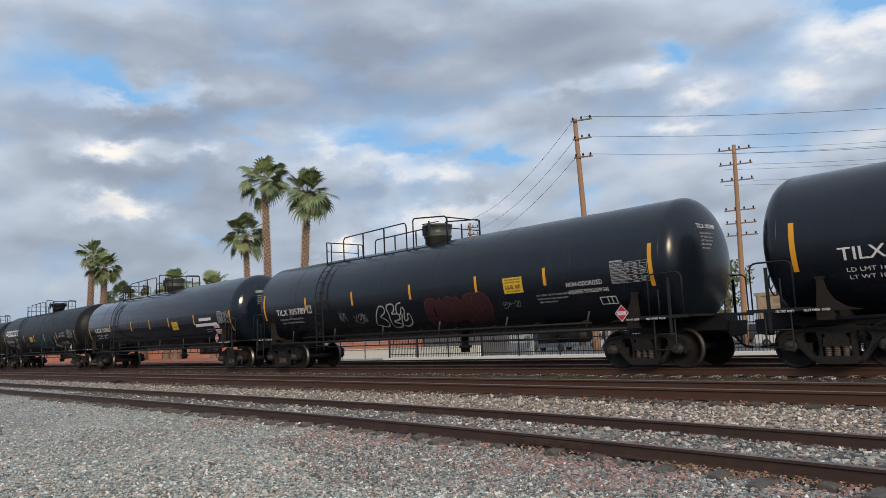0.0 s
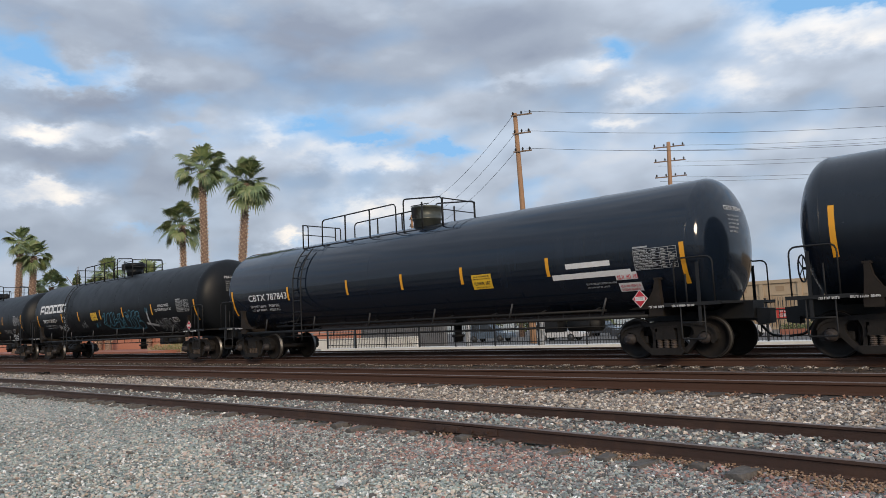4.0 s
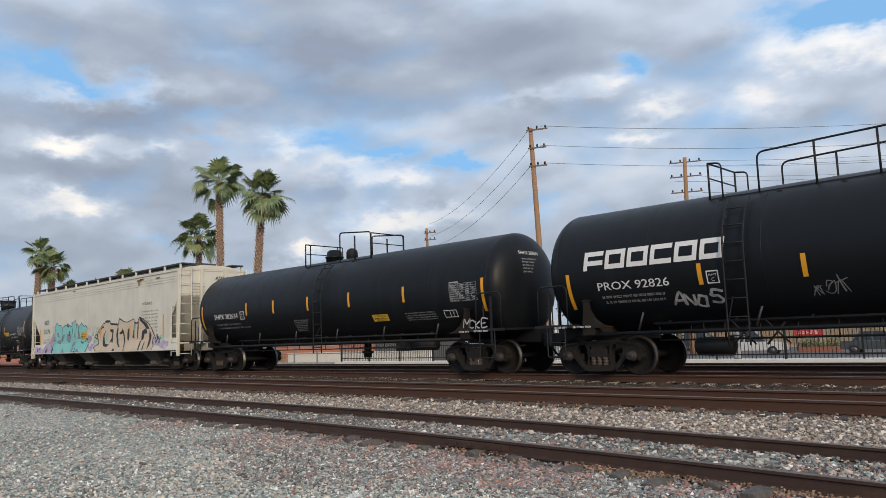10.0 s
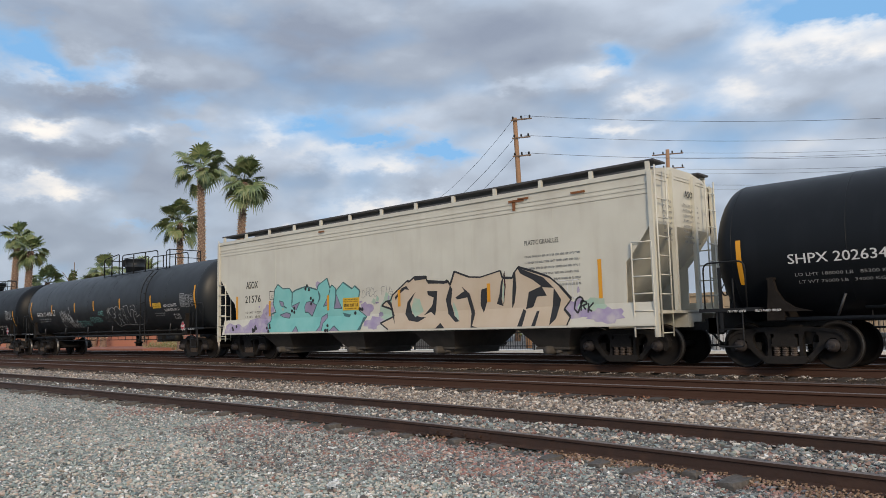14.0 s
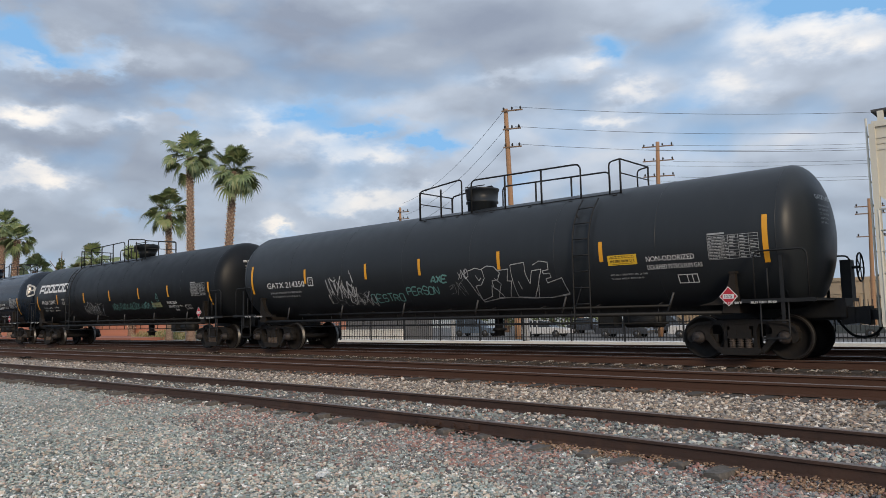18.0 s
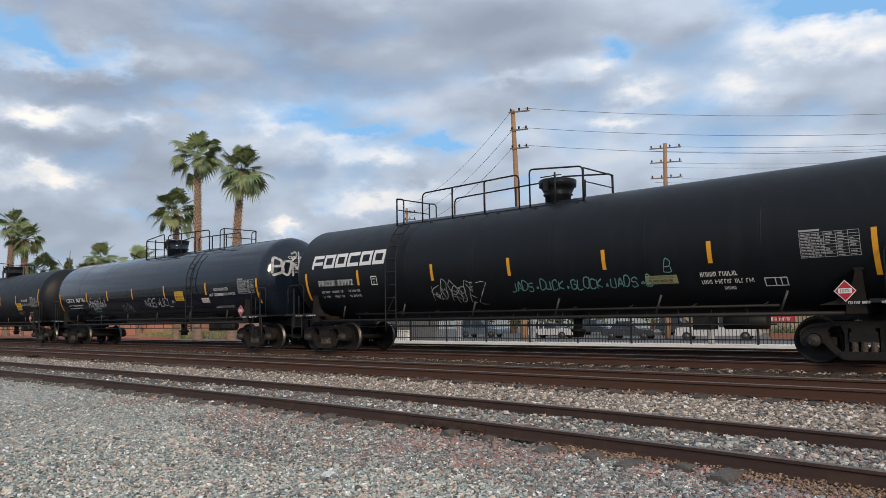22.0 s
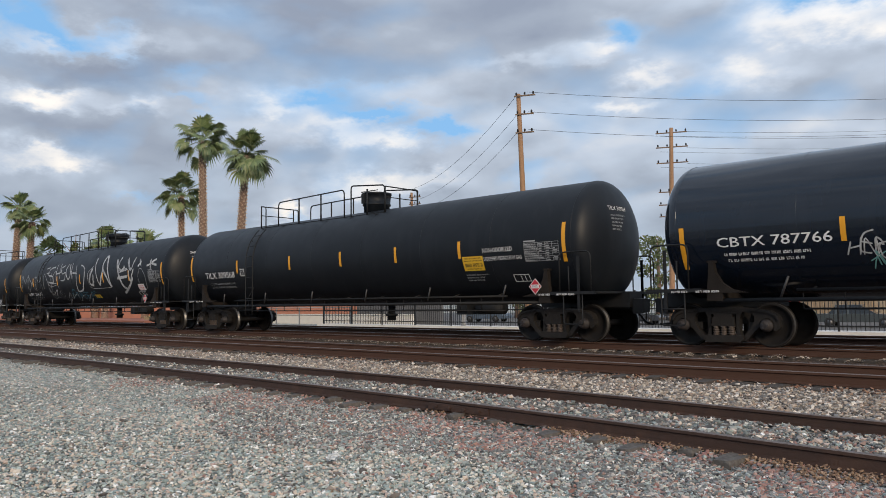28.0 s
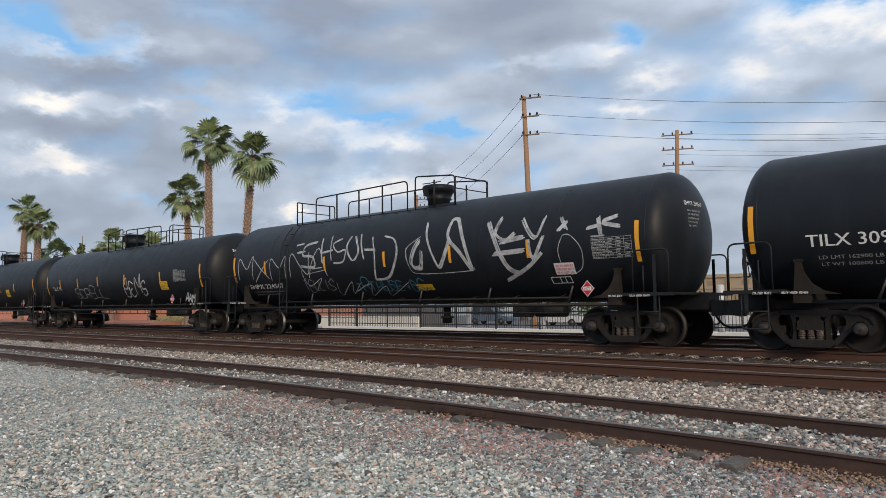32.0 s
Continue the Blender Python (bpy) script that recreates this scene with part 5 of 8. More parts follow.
M_LILAC_FILL = material("purple_spray_fill", (0.30, 0.26, 0.38), 0.65, grain=(4, 0.4, (0.20, 0.18, 0.27)))
M_INK = material("black_spray", (0.025, 0.025, 0.028), 0.6)
M_CHROME = material("white_spray", (0.50, 0.51, 0.52), 0.55, grain=(9, 0.6, (0.12, 0.12, 0.13)), spots=(4, 0.6, (0.10, 0.10, 0.11)))
M_GREYINK = material("grey_spray", (0.20, 0.21, 0.22), 0.6, grain=(12, 0.4, (0.1, 0.1, 0.1)))
M_BLUEINK = material("blue_spray", (0.045, 0.165, 0.235), 0.6, grain=(8, 0.5, (0.02, 0.07, 0.11)), spots=(3, 0.5, (0.015, 0.05, 0.08)))
M_MINT = material("mint_spray", (0.14, 0.31, 0.30), 0.6, grain=(8, 0.5, (0.07, 0.18, 0.17)), spots=(4, 0.5, (0.05, 0.12, 0.12)))
M_MAROON = material("maroon_spray", (0.050, 0.008, 0.012), 0.6, grain=(3, 0.7, (0.012, 0.008, 0.010)))
M_PINK = material("dull_red_spray", (0.14, 0.030, 0.038), 0.6, grain=(6, 0.5, (0.06, 0.02, 0.025)))
M_FADED = material("faded_yellow_panel", (0.33, 0.33, 0.16), 0.6, grain=(12, 0.4, (0.2, 0.25, 0.2)))
M_REDSIGN = material("red_sign_print", (0.60, 0.10, 0.12), 0.55)


def face_y(z):
    """The hopper's side leans outwards below the lip."""
    return -1.545 - 0.20 * max(0.0, 1.34 - z)


def outline_of(text):
    """Corners written as x,z pairs in centimetres."""
    return [tuple(int(k) / 100 for k in p.split(",")) for p in text.split()]


def sprayed(parent, text, mat, lift, label, car=None):
    """A sprayed patch with hard corners on the hopper's side; lift in millimetres."""
    bm = bmesh.new()
    pts = outline_of(text)
    vs = [bm.verts.new((x, 0, z)) for x, z in pts]
    for tri in tessellate_polygon([[Vector((x, z, 0)) for x, z in pts]]):
        bm.faces.new([vs[i] for i in tri])
    bmesh.ops.bisect_plane(bm, geom=bm.verts[:] + bm.edges[:] + bm.faces[:], plane_co=(0, 0, 1.34), plane_no=(0, 0, 1))
    for v in bm.verts:
        v.co.y = face_y(v.co.z) - lift * 0.001
    return part("graffiti" if car else "graffiti_fill", bm, mat, parent, label)


def edge(parent, text, mat, line):
    """The painted line round a patch, uneven in width."""
    pts = outline_of(text)
    rnd = random.Random(len(text))
    real = lambda u, v, l: Vector((u, face_y(v) - l, v))
    bm = bmesh.new()
    for a, b in zip(pts, pts[1:] + pts[:1]):
        if max(a[1], b[1]) < 0.93:
            continue
        k = max(2, int(math.dist(a, b) / 0.15))
        ribbon(bm, [(a[0] + (b[0] - a[0]) * i / k, a[1] + (b[1] - a[1]) * i / k) for i in range(k + 1)], line * rnd.uniform(0.6, 1.25), real, 0.0085, False)
    part("graffiti_outline", bm, mat, parent)


def spray_dot(parent, text):
    (x, z), = outline_of(text)
    bm = bmesh.new()
    lathe(bm, [(0.0, 0.001), (0.0, 0.055), (0.002, 0.055), (0.002, 0.001)], "y", 9, (x, face_y(z) - 0.013, z), False)
    part("spray_dot", bm, M_INK, parent)


def spray_cloud(car, x, z, w, h, mat, seed, lift=0):
    """A ragged patch of overspray."""
    rnd = random.Random(seed)
    bm = bmesh.new()
    ring = []
    for i in range(18):
        a = 2 * math.pi * i / 18
        r = rnd.uniform(0.55, 1.05)
        zz = max(0.90, z + h * 0.5 * math.sin(a) * r)
        ring.append(bm.verts.new((x + w * 0.5 * math.cos(a) * r, 0, zz)))
    mid = bm.verts.new((x, 0, z))
    for a, b in zip(ring, ring[1:] + ring[:1]):
        if (a.co - b.co).length > 0.001:
            bm.faces.new((a, b, mid))
    bmesh.ops.bisect_plane(bm, geom=bm.verts[:] + bm.edges[:] + bm.faces[:], plane_co=(0, 0, 1.34), plane_no=(0, 0, 1))
    for v in bm.verts:
        v.co.y = face_y(v.co.z) - 0.0015 - 0.00045 * lift
    part("spray_patch", bm, mat, car)



def hopper_car(x_mid, spacing):
    car = empty("hopper_car")
    tagged(car, "cream covered hopper car with teal and tan graffiti", "hopper car", "cars of the freight train")
    L, La, w = 8.92, 8.90, 1.52
    side = [(-La, 4.08), (L, 4.08), (L, 3.0), (8.38, 2.34), (8.24, 2.20), (8.22, 1.24), (-7.76, 1.24), (-7.78, 1.70), (-7.88, 1.92), (-8.17, 2.13), (-La, 2.86)]
    for y in (-w, w):
        bm = bmesh.new()
        slab(bm, side, y - 0.02, y + 0.02)
        part("side_panel", bm, M_CREAM, car)
        s = 1 if y > 0 else -1
        for z in (3.62, 3.72, 3.82):
            bm = bmesh.new()
            box(bm, -La, L, min(y, y + 0.035 * s), max(y, y + 0.035 * s), z, z + 0.035)
            part("side_rib", bm, M_CREAM, car)
        bm = bmesh.new()
        box(bm, -La - 0.02, L + 0.02, min(y, y + 0.06 * s), max(y, y + 0.06 * s), 4.02, 4.12)
        part("top_chord", bm, M_CREAM, car)
        bm = bmesh.new()
        lip = [(1.52, 1.35), (1.542, 1.345), (1.635, 0.88), (1.635, 0.85), (1.58, 0.85), (1.56, 0.92), (1.50, 1.20)]
        rings(bm, [[(xx, s * yy, zz) for yy, zz in lip] for xx in (-8.55, L)], smooth=False)
        part("side_sill", bm, M_CREAM, car)
    bm = bmesh.new()
    sec = [(-w, 4.06), (-1.15, 4.20), (-0.5, 4.30), (0.5, 4.30), (1.15, 4.20), (w, 4.06), (1.1, 4.12), (-1.1, 4.12)]
    rings(bm, [[(x, y, z) for y, z in sec] for x in (-La, L)], smooth=False)
    part("roof", bm, M_CREAM, car)
    bm = bmesh.new()
    for y0, y1 in ((-1.42, -0.85), (0.85, 1.42)):
        box(bm, -La - 0.05, L + 0.05, y0, y1, 4.32, 4.36)
    box(bm, -L + 0.6, L - 0.6, -0.45, 0.45, 4.36, 4.44)
    part("roof_walk", bm, M_ROOF, car, "dark steel running board along the roof")
    for i in range(13):
        x = -La + 0.1 + (L + La - 0.2) * i / 12
        for y in (-1.40, 1.40):
            bm = bmesh.new()
            box(bm, x - 0.05, x + 0.05, y - 0.03, y + 0.03, 4.06, 4.32)
            part("walk_bracket", bm, M_CREAM, car)
    for s in (-1, 1):
        E = L if s > 0 else La
        bm = bmesh.new()
        a, b2, c = s * (E - 0.03), s * 7.6, s * 6.9
        rings(bm, [[(a, y, 4.10), (a, y, 3.0), (b2, y, 1.75), (c, y, 1.20), (c - 0.06 * s, y, 1.20), (b2 - 0.06 * s, y, 1.80), (a - 0.06 * s, y, 3.02), (a - 0.06 * s, y, 4.10)] for y in (-w + 0.01, w - 0.01)], smooth=False)
        part("end_sheet", bm, M_CREAM, car)
        bm = bmesh.new()
        rings(bm, [[(a - 0.02 * s, y, z) for y, z in ((-w, 4.06), (-1.1, 4.20), (-0.5, 4.30), (0.5, 4.30), (1.1, 4.20), (w, 4.06))], [(a + 0.02 * s, y, z) for y, z in ((-w, 4.06), (-1.1, 4.20), (-0.5, 4.30), (0.5, 4.30), (1.1, 4.20), (w, 4.06))]], smooth=False)
        part("end_cap", bm, M_CREAM, car)
        for y in (-w - 0.03, w + 0.03, -0.55, 0.55):
            bm = bmesh.new()
            box(bm, s * (E + 0.02) - 0.05, s * (E + 0.02) + 0.05, y - 0.05, y + 0.05, 0.62 if abs(y) > 1 else 1.1, 4.22 if abs(y) < 1 else 4.08)
            part("corner_post", bm, M_CREAM, car)
        bm = bmesh.new()
        box(bm, min(s * 7.0, s * (E + 0.15)), max(s * 7.0, s * (E + 0.15)), -0.35, 0.35, 0.8, 1.12)
        box(bm, min(s * 8.3, s * (E + 0.15)), max(s * 8.3, s * (E + 0.15)), -w, w, 1.10, 1.16)
        part("end_sill", bm, M_CREAM if s > 0 else M_FRAME, car)
        for e in (-1, 1):
            bm = bmesh.new()
            ladder_bm(bm, (s * (E - 0.5), s * E), 0.62, 2.6, 0.36, lambda x, z: (x, e * (w + 0.07), z), 0.016)
            part("side_ladder", bm, M_CREAM, car)
            bm = bmesh.new()
            for z in [0.7 + 0.4 * i for i in range(9)]:
                tube(bm, [(s * (E + 0.12), e * w, z), (s * (E + 0.12), e * (w - 0.5), z)], 0.016, 5)
            for yy in (e * w, e * (w - 0.5)):
                tube(bm, [(s * (E + 0.12), yy, 0.62), (s * (E + 0.12), yy, 4.2)], 0.02, 5)
            part("end_ladder", bm, M_CREAM, car)
        add_coupler(car, s * (spacing / 2 + 1.82), s, M_FRAME)
        add_truck(car, s * spacing / 2)
    for i in range(4):
        x = -5.46 + 3.76 * i
        bm = bmesh.new()
        rings(bm, [[(x - a, -b, z), (x + a, -b, z), (x + a, b, z), (x - a, b, z)] for a, b, z in ((1.12, 1.45, 1.22), (0.80, 1.42, 0.84), (0.44, 1.02, 0.38), (0.40, 1.0, 0.34))], smooth=False)
        for a, b, z in ((0.84, 1.45, 0.84), (0.50, 1.07, 0.38)):
            rings(bm, [[(x - a, -b, h), (x + a, -b, h), (x + a, b, h), (x - a, b, h)] for h in (z - 0.035, z + 0.02)], smooth=False)
        box(bm, x - 0.36, x + 0.36, -0.96, 0.96, 0.22, 0.34)
        lathe(bm, [(-1.28, 0.001), (-1.28, 0.085), (-1.22, 0.10), (-1.0, 0.10), (-0.98, 0.13), (-0.93, 0.13), (-0.9, 0.001)], "y", 14, (x - 0.05, 0, 0.33))
        tube(bm, [(x + 0.2, -1.15, 0.30), (x + 0.2, 1.15, 0.30)], 0.035, 8)
        part("hopper_chute", bm, M_CHUTE, car)
    bm = bmesh.new()
    box(bm, -7.2, 7.2, -0.3, 0.3, 0.92, 1.16)
    part("centre_sill", bm, M_CHUTE, car)
    CARS.append((car, x_mid))
    y = -w - 0.02
    # upright seams of the side sheets, and bulges over the partitions
    for xs in (-5.3, -4.3, -2.3, -0.9, 0.7, 2.2, 3.7, 5.0, 6.3):
        bm = bmesh.new()
        slab(bm, [(xs - 0.012, 1.36), (xs + 0.012, 1.36), (xs + 0.012, 3.60), (xs - 0.012, 3.60)], y - 0.003, y + 0.02)
        part("side_seam", bm, M_CREAM, car)
    # graffiti and print
    for k, (u, v, ww, hh, seed) in enumerate(((-2.93, 2.32, 0.35, 0.25, 16), (-0.56, 1.5, 0.7, 0.5, 6), (-0.22, 1.08, 0.9, 0.42, 5), (0.17, 1.3, 0.5, 0.5, 7), (6.88, 1.25, 1.2, 0.6, 15), (7.66, 1.1, 1.1, 0.4, 17))):
        spray_cloud(car, u, v, ww, hh, M_LILAC, seed, k % 3)
    sprayed(car, "-836,116 -813,126 -782,117 -752,121 -722,110 -695,118 -681,133 -652,137 -624,139 -606,152 -603,165 -589,172 -581,183 -562,178 -550,190 -534,188 -534,90 -839,90", M_LILAC, 3.4, "", None)
    for text in "-789,108 -783,102 -764,112 -655,101 -644,97 -642,108 -635,103 -652,94".split():
        spray_dot(car, text)
    scrawl("graffiti_tag", "CEX", 0.10, 0.02, M_INK, car, lambda u, v, l=0.0: Vector((-6.48 + u, face_y(1.02 + v) - 0.008, 1.02 + v)), 5, 0.5, 0.5)
    spray_cloud(car, 0.41, 1.45, 1.1, 1.0, M_SEAFOAM, 19, 3)
    spray_cloud(car, 7.34, 1.35, 0.8, 0.35, M_SEAFOAM, 11, 3)
    rnd = random.Random(31)
    for i in range(26):
        u = rnd.choice((-5.8, -5.5, -0.35, 0.05, 0.4, 6.85)) + rnd.gauss(0, 0.35)
        spray_cloud(car, u, rnd.uniform(1.0, 1.9), rnd.uniform(0.08, 0.24), rnd.uniform(0.06, 0.2), rnd.choice((M_LILAC, M_LILAC, M_LILAC_FILL, M_SEAFOAM)), 40 + i, 4 + i % 3)
    teal = sprayed(car, "-532,228 -513,244 -484,229 -446,228 -431,214 -411,221 -356,230 -296,217 -289,231 -244,249 -230,219 -220,227 -203,217 -198,210 -165,232 -122,211 -109,219 -86,204 -92,179 -89,147 -53,128 -72,106 -78,90 -207,90 -362,90 -550,90 -571,117 -552,126 -551,150 -524,155 -541,182", M_TEAL, 4, "teal angular graffiti letters", car)
    edge(teal, "-532,228 -513,244 -484,229 -446,228 -431,214 -411,221 -356,230 -296,217 -289,231 -244,249 -230,219 -220,227 -203,217 -198,210 -165,232 -122,211 -109,219 -86,204 -92,179 -89,147 -53,128 -72,106 -78,90 -207,90 -362,90 -550,90 -571,117 -552,126 -551,150 -524,155 -541,182", M_DARKTEAL, 0.04)
    for text in ("-506,191 -481,186 -478,173 -462,166 -495,174",
                 "-501,145 -463,152 -438,146 -447,133 -479,137",
                 "-433,171 -389,182 -402,167 -409,158 -433,169",
                 "-354,180 -328,183 -306,172 -298,171 -322,136 -345,149 -359,149 -363,166",
                 "-264,164 -245,187 -239,169",
                 "-210,156 -201,202 -171,155",
                 "-420,90 -404,107 -386,90",
                 "-226,90 -204,105 -178,90",
                 "-272,132 -243,143 -241,130 -261,114 -265,90 -292,90 -276,105"):
        sprayed(teal, text, M_LILAC_FILL, 6, "")
        edge(teal, text, M_DARKTEAL, 0.028)
    for text in ("-167,143 -128,136 -118,146 -135,128 -159,132",
                 "-68,128 -53,128 -74,101 -82,90 -91,90 -78,106",
                 "-434,212 -428,214 -429,184 -436,169",
                 "-294,217 -279,201 -279,189 -299,168 -286,191",
                 "-230,219 -228,210 -244,184 -236,204",
                 "-203,217 -197,208 -202,173 -207,159"):
        sprayed(teal, text, M_DARKTEAL, 7, "")
    for text in "-349,231 -357,222 -338,219 -329,192 -317,185 -327,175 -419,164 -432,156 -419,152 -236,106 -244,92 -233,92 -107,140 -557,114 -552,105 -570,104 -558,93 -75,150 -86,151".split():
        spray_dot(teal, text)
    tan_piece = sprayed(car, "11,108 67,126 55,146 12,157 31,168 51,169 59,184 121,220 131,218 149,228 196,227 202,214 267,207 279,213 288,200 305,234 357,217 396,214 464,226 470,208 503,206 509,219 522,231 579,214 616,201 646,179 676,149 656,127 675,109 666,90 517,90 384,90 47,90", M_TAN, 4, "tan angular graffiti letters with heavy black outlines", car)
    edge(tan_piece, "11,108 67,126 55,146 12,157 31,168 51,169 59,184 121,220 131,218 149,228 196,227 202,214 267,207 279,213 288,200 305,234 357,217 396,214 464,226 470,208 503,206 509,219 522,231 579,214 616,201 646,179 676,149 656,127 675,109 666,90 517,90 384,90 47,90", M_INK, 0.055)
    for text in ("157,191 122,164 112,131 130,113 167,108 197,120 175,121 141,130 132,158 150,183",
                 "69,178 98,201 117,207 130,195 112,198 89,186 73,170",
                 "147,228 201,229 200,221 152,219",
                 "201,189 240,187 235,149 231,123 214,134 186,124 219,150 226,171 203,178",
                 "288,200 271,164 280,127 309,105 325,107 304,121 290,153 296,189",
                 "307,168 339,182 330,194 358,175 377,124 370,94 389,90 365,90 364,124 349,166 312,162",
                 "399,183 419,187 417,152 406,126 395,143 396,168",
                 "474,212 465,199 459,170 450,146 470,140 466,155 469,188",
                 "236,90 255,104 271,90",
                 "203,218 279,211 279,205 205,208",
                 "31,170 54,165 67,126 73,104 57,132 50,153"):
        sprayed(tan_piece, text, M_INK, 7, "")
    for text in ("518,230 597,202 627,176 594,179 565,198 527,215",
                 "505,210 512,223 514,182 507,146 498,133 501,174",
                 "552,170 591,182 606,159 577,158 564,134 542,130",
                 "627,176 647,149 634,106 615,90 623,141",
                 "519,90 534,131 544,126 534,90",
                 "562,90 576,125 584,125 574,90"):
        sprayed(tan_piece, text, M_INK, 7, "")
    sprayed(tan_piece, "474,217 478,224 480,187 475,159 472,138 470,159 475,187", M_MAROON, 8, "")
    for text in ("149,174 171,168 186,135 154,121 136,141",
                 "300,157 320,120 322,108 307,120 296,145",
                 "472,200 468,159 472,147 476,187"):
        sprayed(tan_piece, text, M_SEAFOAM, 9, "")
    scrawl("graffiti_tag", "DROC FVS", 0.20, 0.010, M_GREYINK, car, on_side(-0.76, 1.85, y - 0.001), 3, 0.5, 0.9)
    scrawl("graffiti_tag", "ORK", 0.22, 0.04, M_INK, car, lambda u, v, l=0.0: Vector((6.82 + u, face_y(1.2 + v) - 0.008, 1.2 + v)), 5, 0.5, 0.9)
    lettering("reporting_mark", "ASOX", 0.25, M_DARK, car, on_side(-7.10, 2.39, y), 1.0, 9, 0.006, 0.74)
    lettering("car_number", "21576", 0.25, M_DARK, car, on_side(-7.18, 1.91, y), 1.0, 9, 0.006, 1.0)
    lettering("stencil", "LD LMT  197200", 0.075, M_DARK, car, on_side(-7.14, 1.54, y), 1.0, 9, 0.006, 0.98)
    lettering("stencil", "LT WT   65600", 0.075, M_DARK, car, on_side(-7.14, 1.40, y), 1.0, 9, 0.006, 0.98)
    bm = bmesh.new()
    for q in (0.0, 0.255):
        patch_bm(0.28, 0.022, 1, 1, bm, 0, q)
        patch_bm(0.022, 0.28, 1, 1, bm, q, 0)
    bent(bm, on_side(-5.64, 1.97, y), 0.006, 9)
    part("stencil_box", bm, M_DARK, car)
    lettering("stencil", "C", 0.09, M_DARK, car, on_side(-5.54, 2.03, y), 1.0, 9, 0.006, 0.08)
    lettering("stencil", "PLASTIC GRANULES", 0.12, M_DARK, car, on_side(5.43, 2.80, y), 0.7, 9)
    bars("stencil", [(0, -0.14 * i, 1.6, 0.05) for i in range(6)], M_GREYINK, car, on_side(5.43, 2.5, y), 5)
    bm = patch_bm(0.10, -1.05)
    bent(bm, on_side(7.51, 2.32, y), 0.006, 9)
    part("yellow_stripe", bm, M_YELLOW, car)
    for x, z, h in ((-7.74, 1.37, 0.78), (-5.67, 1.43, 0.5), (-2.45, 1.52, 0.45), (0.82, 1.52, 0.45), (4.18, 1.52, 0.45)):
        patch("yellow_stripe", 0.11, h, M_YELLOW, car, on_side(x, z, y), 0.016)
    yellow_sign(car, on_side(-1.66, 1.49, y - 0.012), 0.78, 0.36)
    lot_box(car, on_side(6.38, 1.5, y), 0.6, 0.42)
    for u, v, ww, hh in ((4.99, 3.86, 0.5, 0.06), (5.29, 3.9, 0.35, 0.05), (6.88, 3.84, 0.4, 0.05), (5.12, 3.66, 0.1, 0.22), (-2.83, 3.9, 0.3, 0.05)):
        patch("rust_patch", ww, hh, M_RUST, car, on_side(u, v, y - 0.04), 0.003)
    lettering("reporting_mark", "ASOX", 0.16, M_DARK, car, on_end(L + 0.01, 0.1, 3.7), 1.0, 9)
    bars("stencil", [(0, -0.12 * i, 0.8, 0.05) for i in range(8)], M_GREYINK, car, on_end(L + 0.01, 0.0, 3.5), 5)
    bars("stencil", [(0, -0.12 * i, 0.6, 0.05) for i in range(8)], M_GREYINK, car, on_end(L + 0.01, -1.0, 3.5), 6)
    return car


# ---- the train ----
def logo(car, place, h=0.42, width=3.45):
    """The owner's logo, as plain white blocks."""
    bm = bmesh.new()
    u = 0.0
    for k in range(6):
        wd = width / 6.6
        t = h * 0.25
        patch_bm(wd, t, 1, 1, bm, u, h - t)
        patch_bm(t, h - t, 1, 1, bm, u, 0)
        if k not in (0, 3):
            patch_bm(t, h - t, 1, 1, bm, u + wd - t, 0)
        patch_bm(wd - (t if k in (0, 3) else 2 * t), t, 1, 1, bm, u + t, 0 if k != 0 else h * 0.25)
        u += wd * 1.12
    for v in bm.verts:
        v.co.x += v.co.y * 0.12
    bent(bm, place, 0.006, 0.06)
    part("owner_logo", bm, M_WHITE, car, "white block logo")


def surface(shift, radius=1.45, centre=2.38):
    """Places on a tank's near flank."""
    return lambda x, z: on_tank(x + shift, z, radius, centre)


def upright(at, x, z):
    """A placard's holder stands just outside the tank."""
    return on_side(at(x, z)(0, 0, 0)[0], z, -1.50)


def words(car, place, text, size, width, mat=None, name="stencil"):
    lettering(name, text, size, mat or M_WHITE, car, place, 1.0, 0.08, 0.006, width)


def strips(car, at, xs, z_top, length=0.44, wide=0.10, lean=0.0):
    for x in xs:
        bm = patch_bm(wide, -length)
        bent(bm, at(x - wide / 2, z_top), 0.006, 0.06)
        part("yellow_stripe", bm, M_YELLOW, car)


def print_lines(car, place, rows, mat=None, seed=2, name="stencil"):
    bars(name, rows, mat or M_FAINT, car, place, seed)


def outlined(car, at, text, x, z, height, width, line, mat, inner, seed, wild, advance, label):
    g = scrawl("graffiti", text, height, width + line * 2, mat, car, at(x, z), seed, wild, advance, label=label, curved=line > 0.03)
    scrawl("graffiti_fill", text, height, width, inner, g, at(x, z), seed, wild, advance, lift=0.011, curved=line > 0.03)


def red_sign(car, place, w, h, lines=2):
    bm = patch_bm(w, h)
    bent(bm, place, 0.009, 0.06)
    s = part("cargo_sign", bm, M_WHITE, car, "white panel with red lettering")
    bars("sign_print", [(w * 0.08, h * (0.86 - 0.86 * (i + 1) / lines + 0.08), w * 0.84, h * 0.6 / lines) for i in range(lines)], M_REDSIGN, s, place, 4, 0.013)


# leading car
car = tank_car("tank_car", 2.12, 16.4, M_TANK_SEMI, "black tank car with white reporting marks and yellow reflective strips")
at = surface(0.18)
strips(car, at, [-8.87], 2.75, 0.95, 0.11)
words(car, at(-8.05, 1.95), "TILX 30", 0.25, 1.35, name="reporting_mark")
words(car, at(-7.95, 1.74), "LD LMT 162900 LB", 0.085, 1.25)
words(car, at(-7.93, 1.61), "LT WT 100100 LB", 0.085, 1.2)

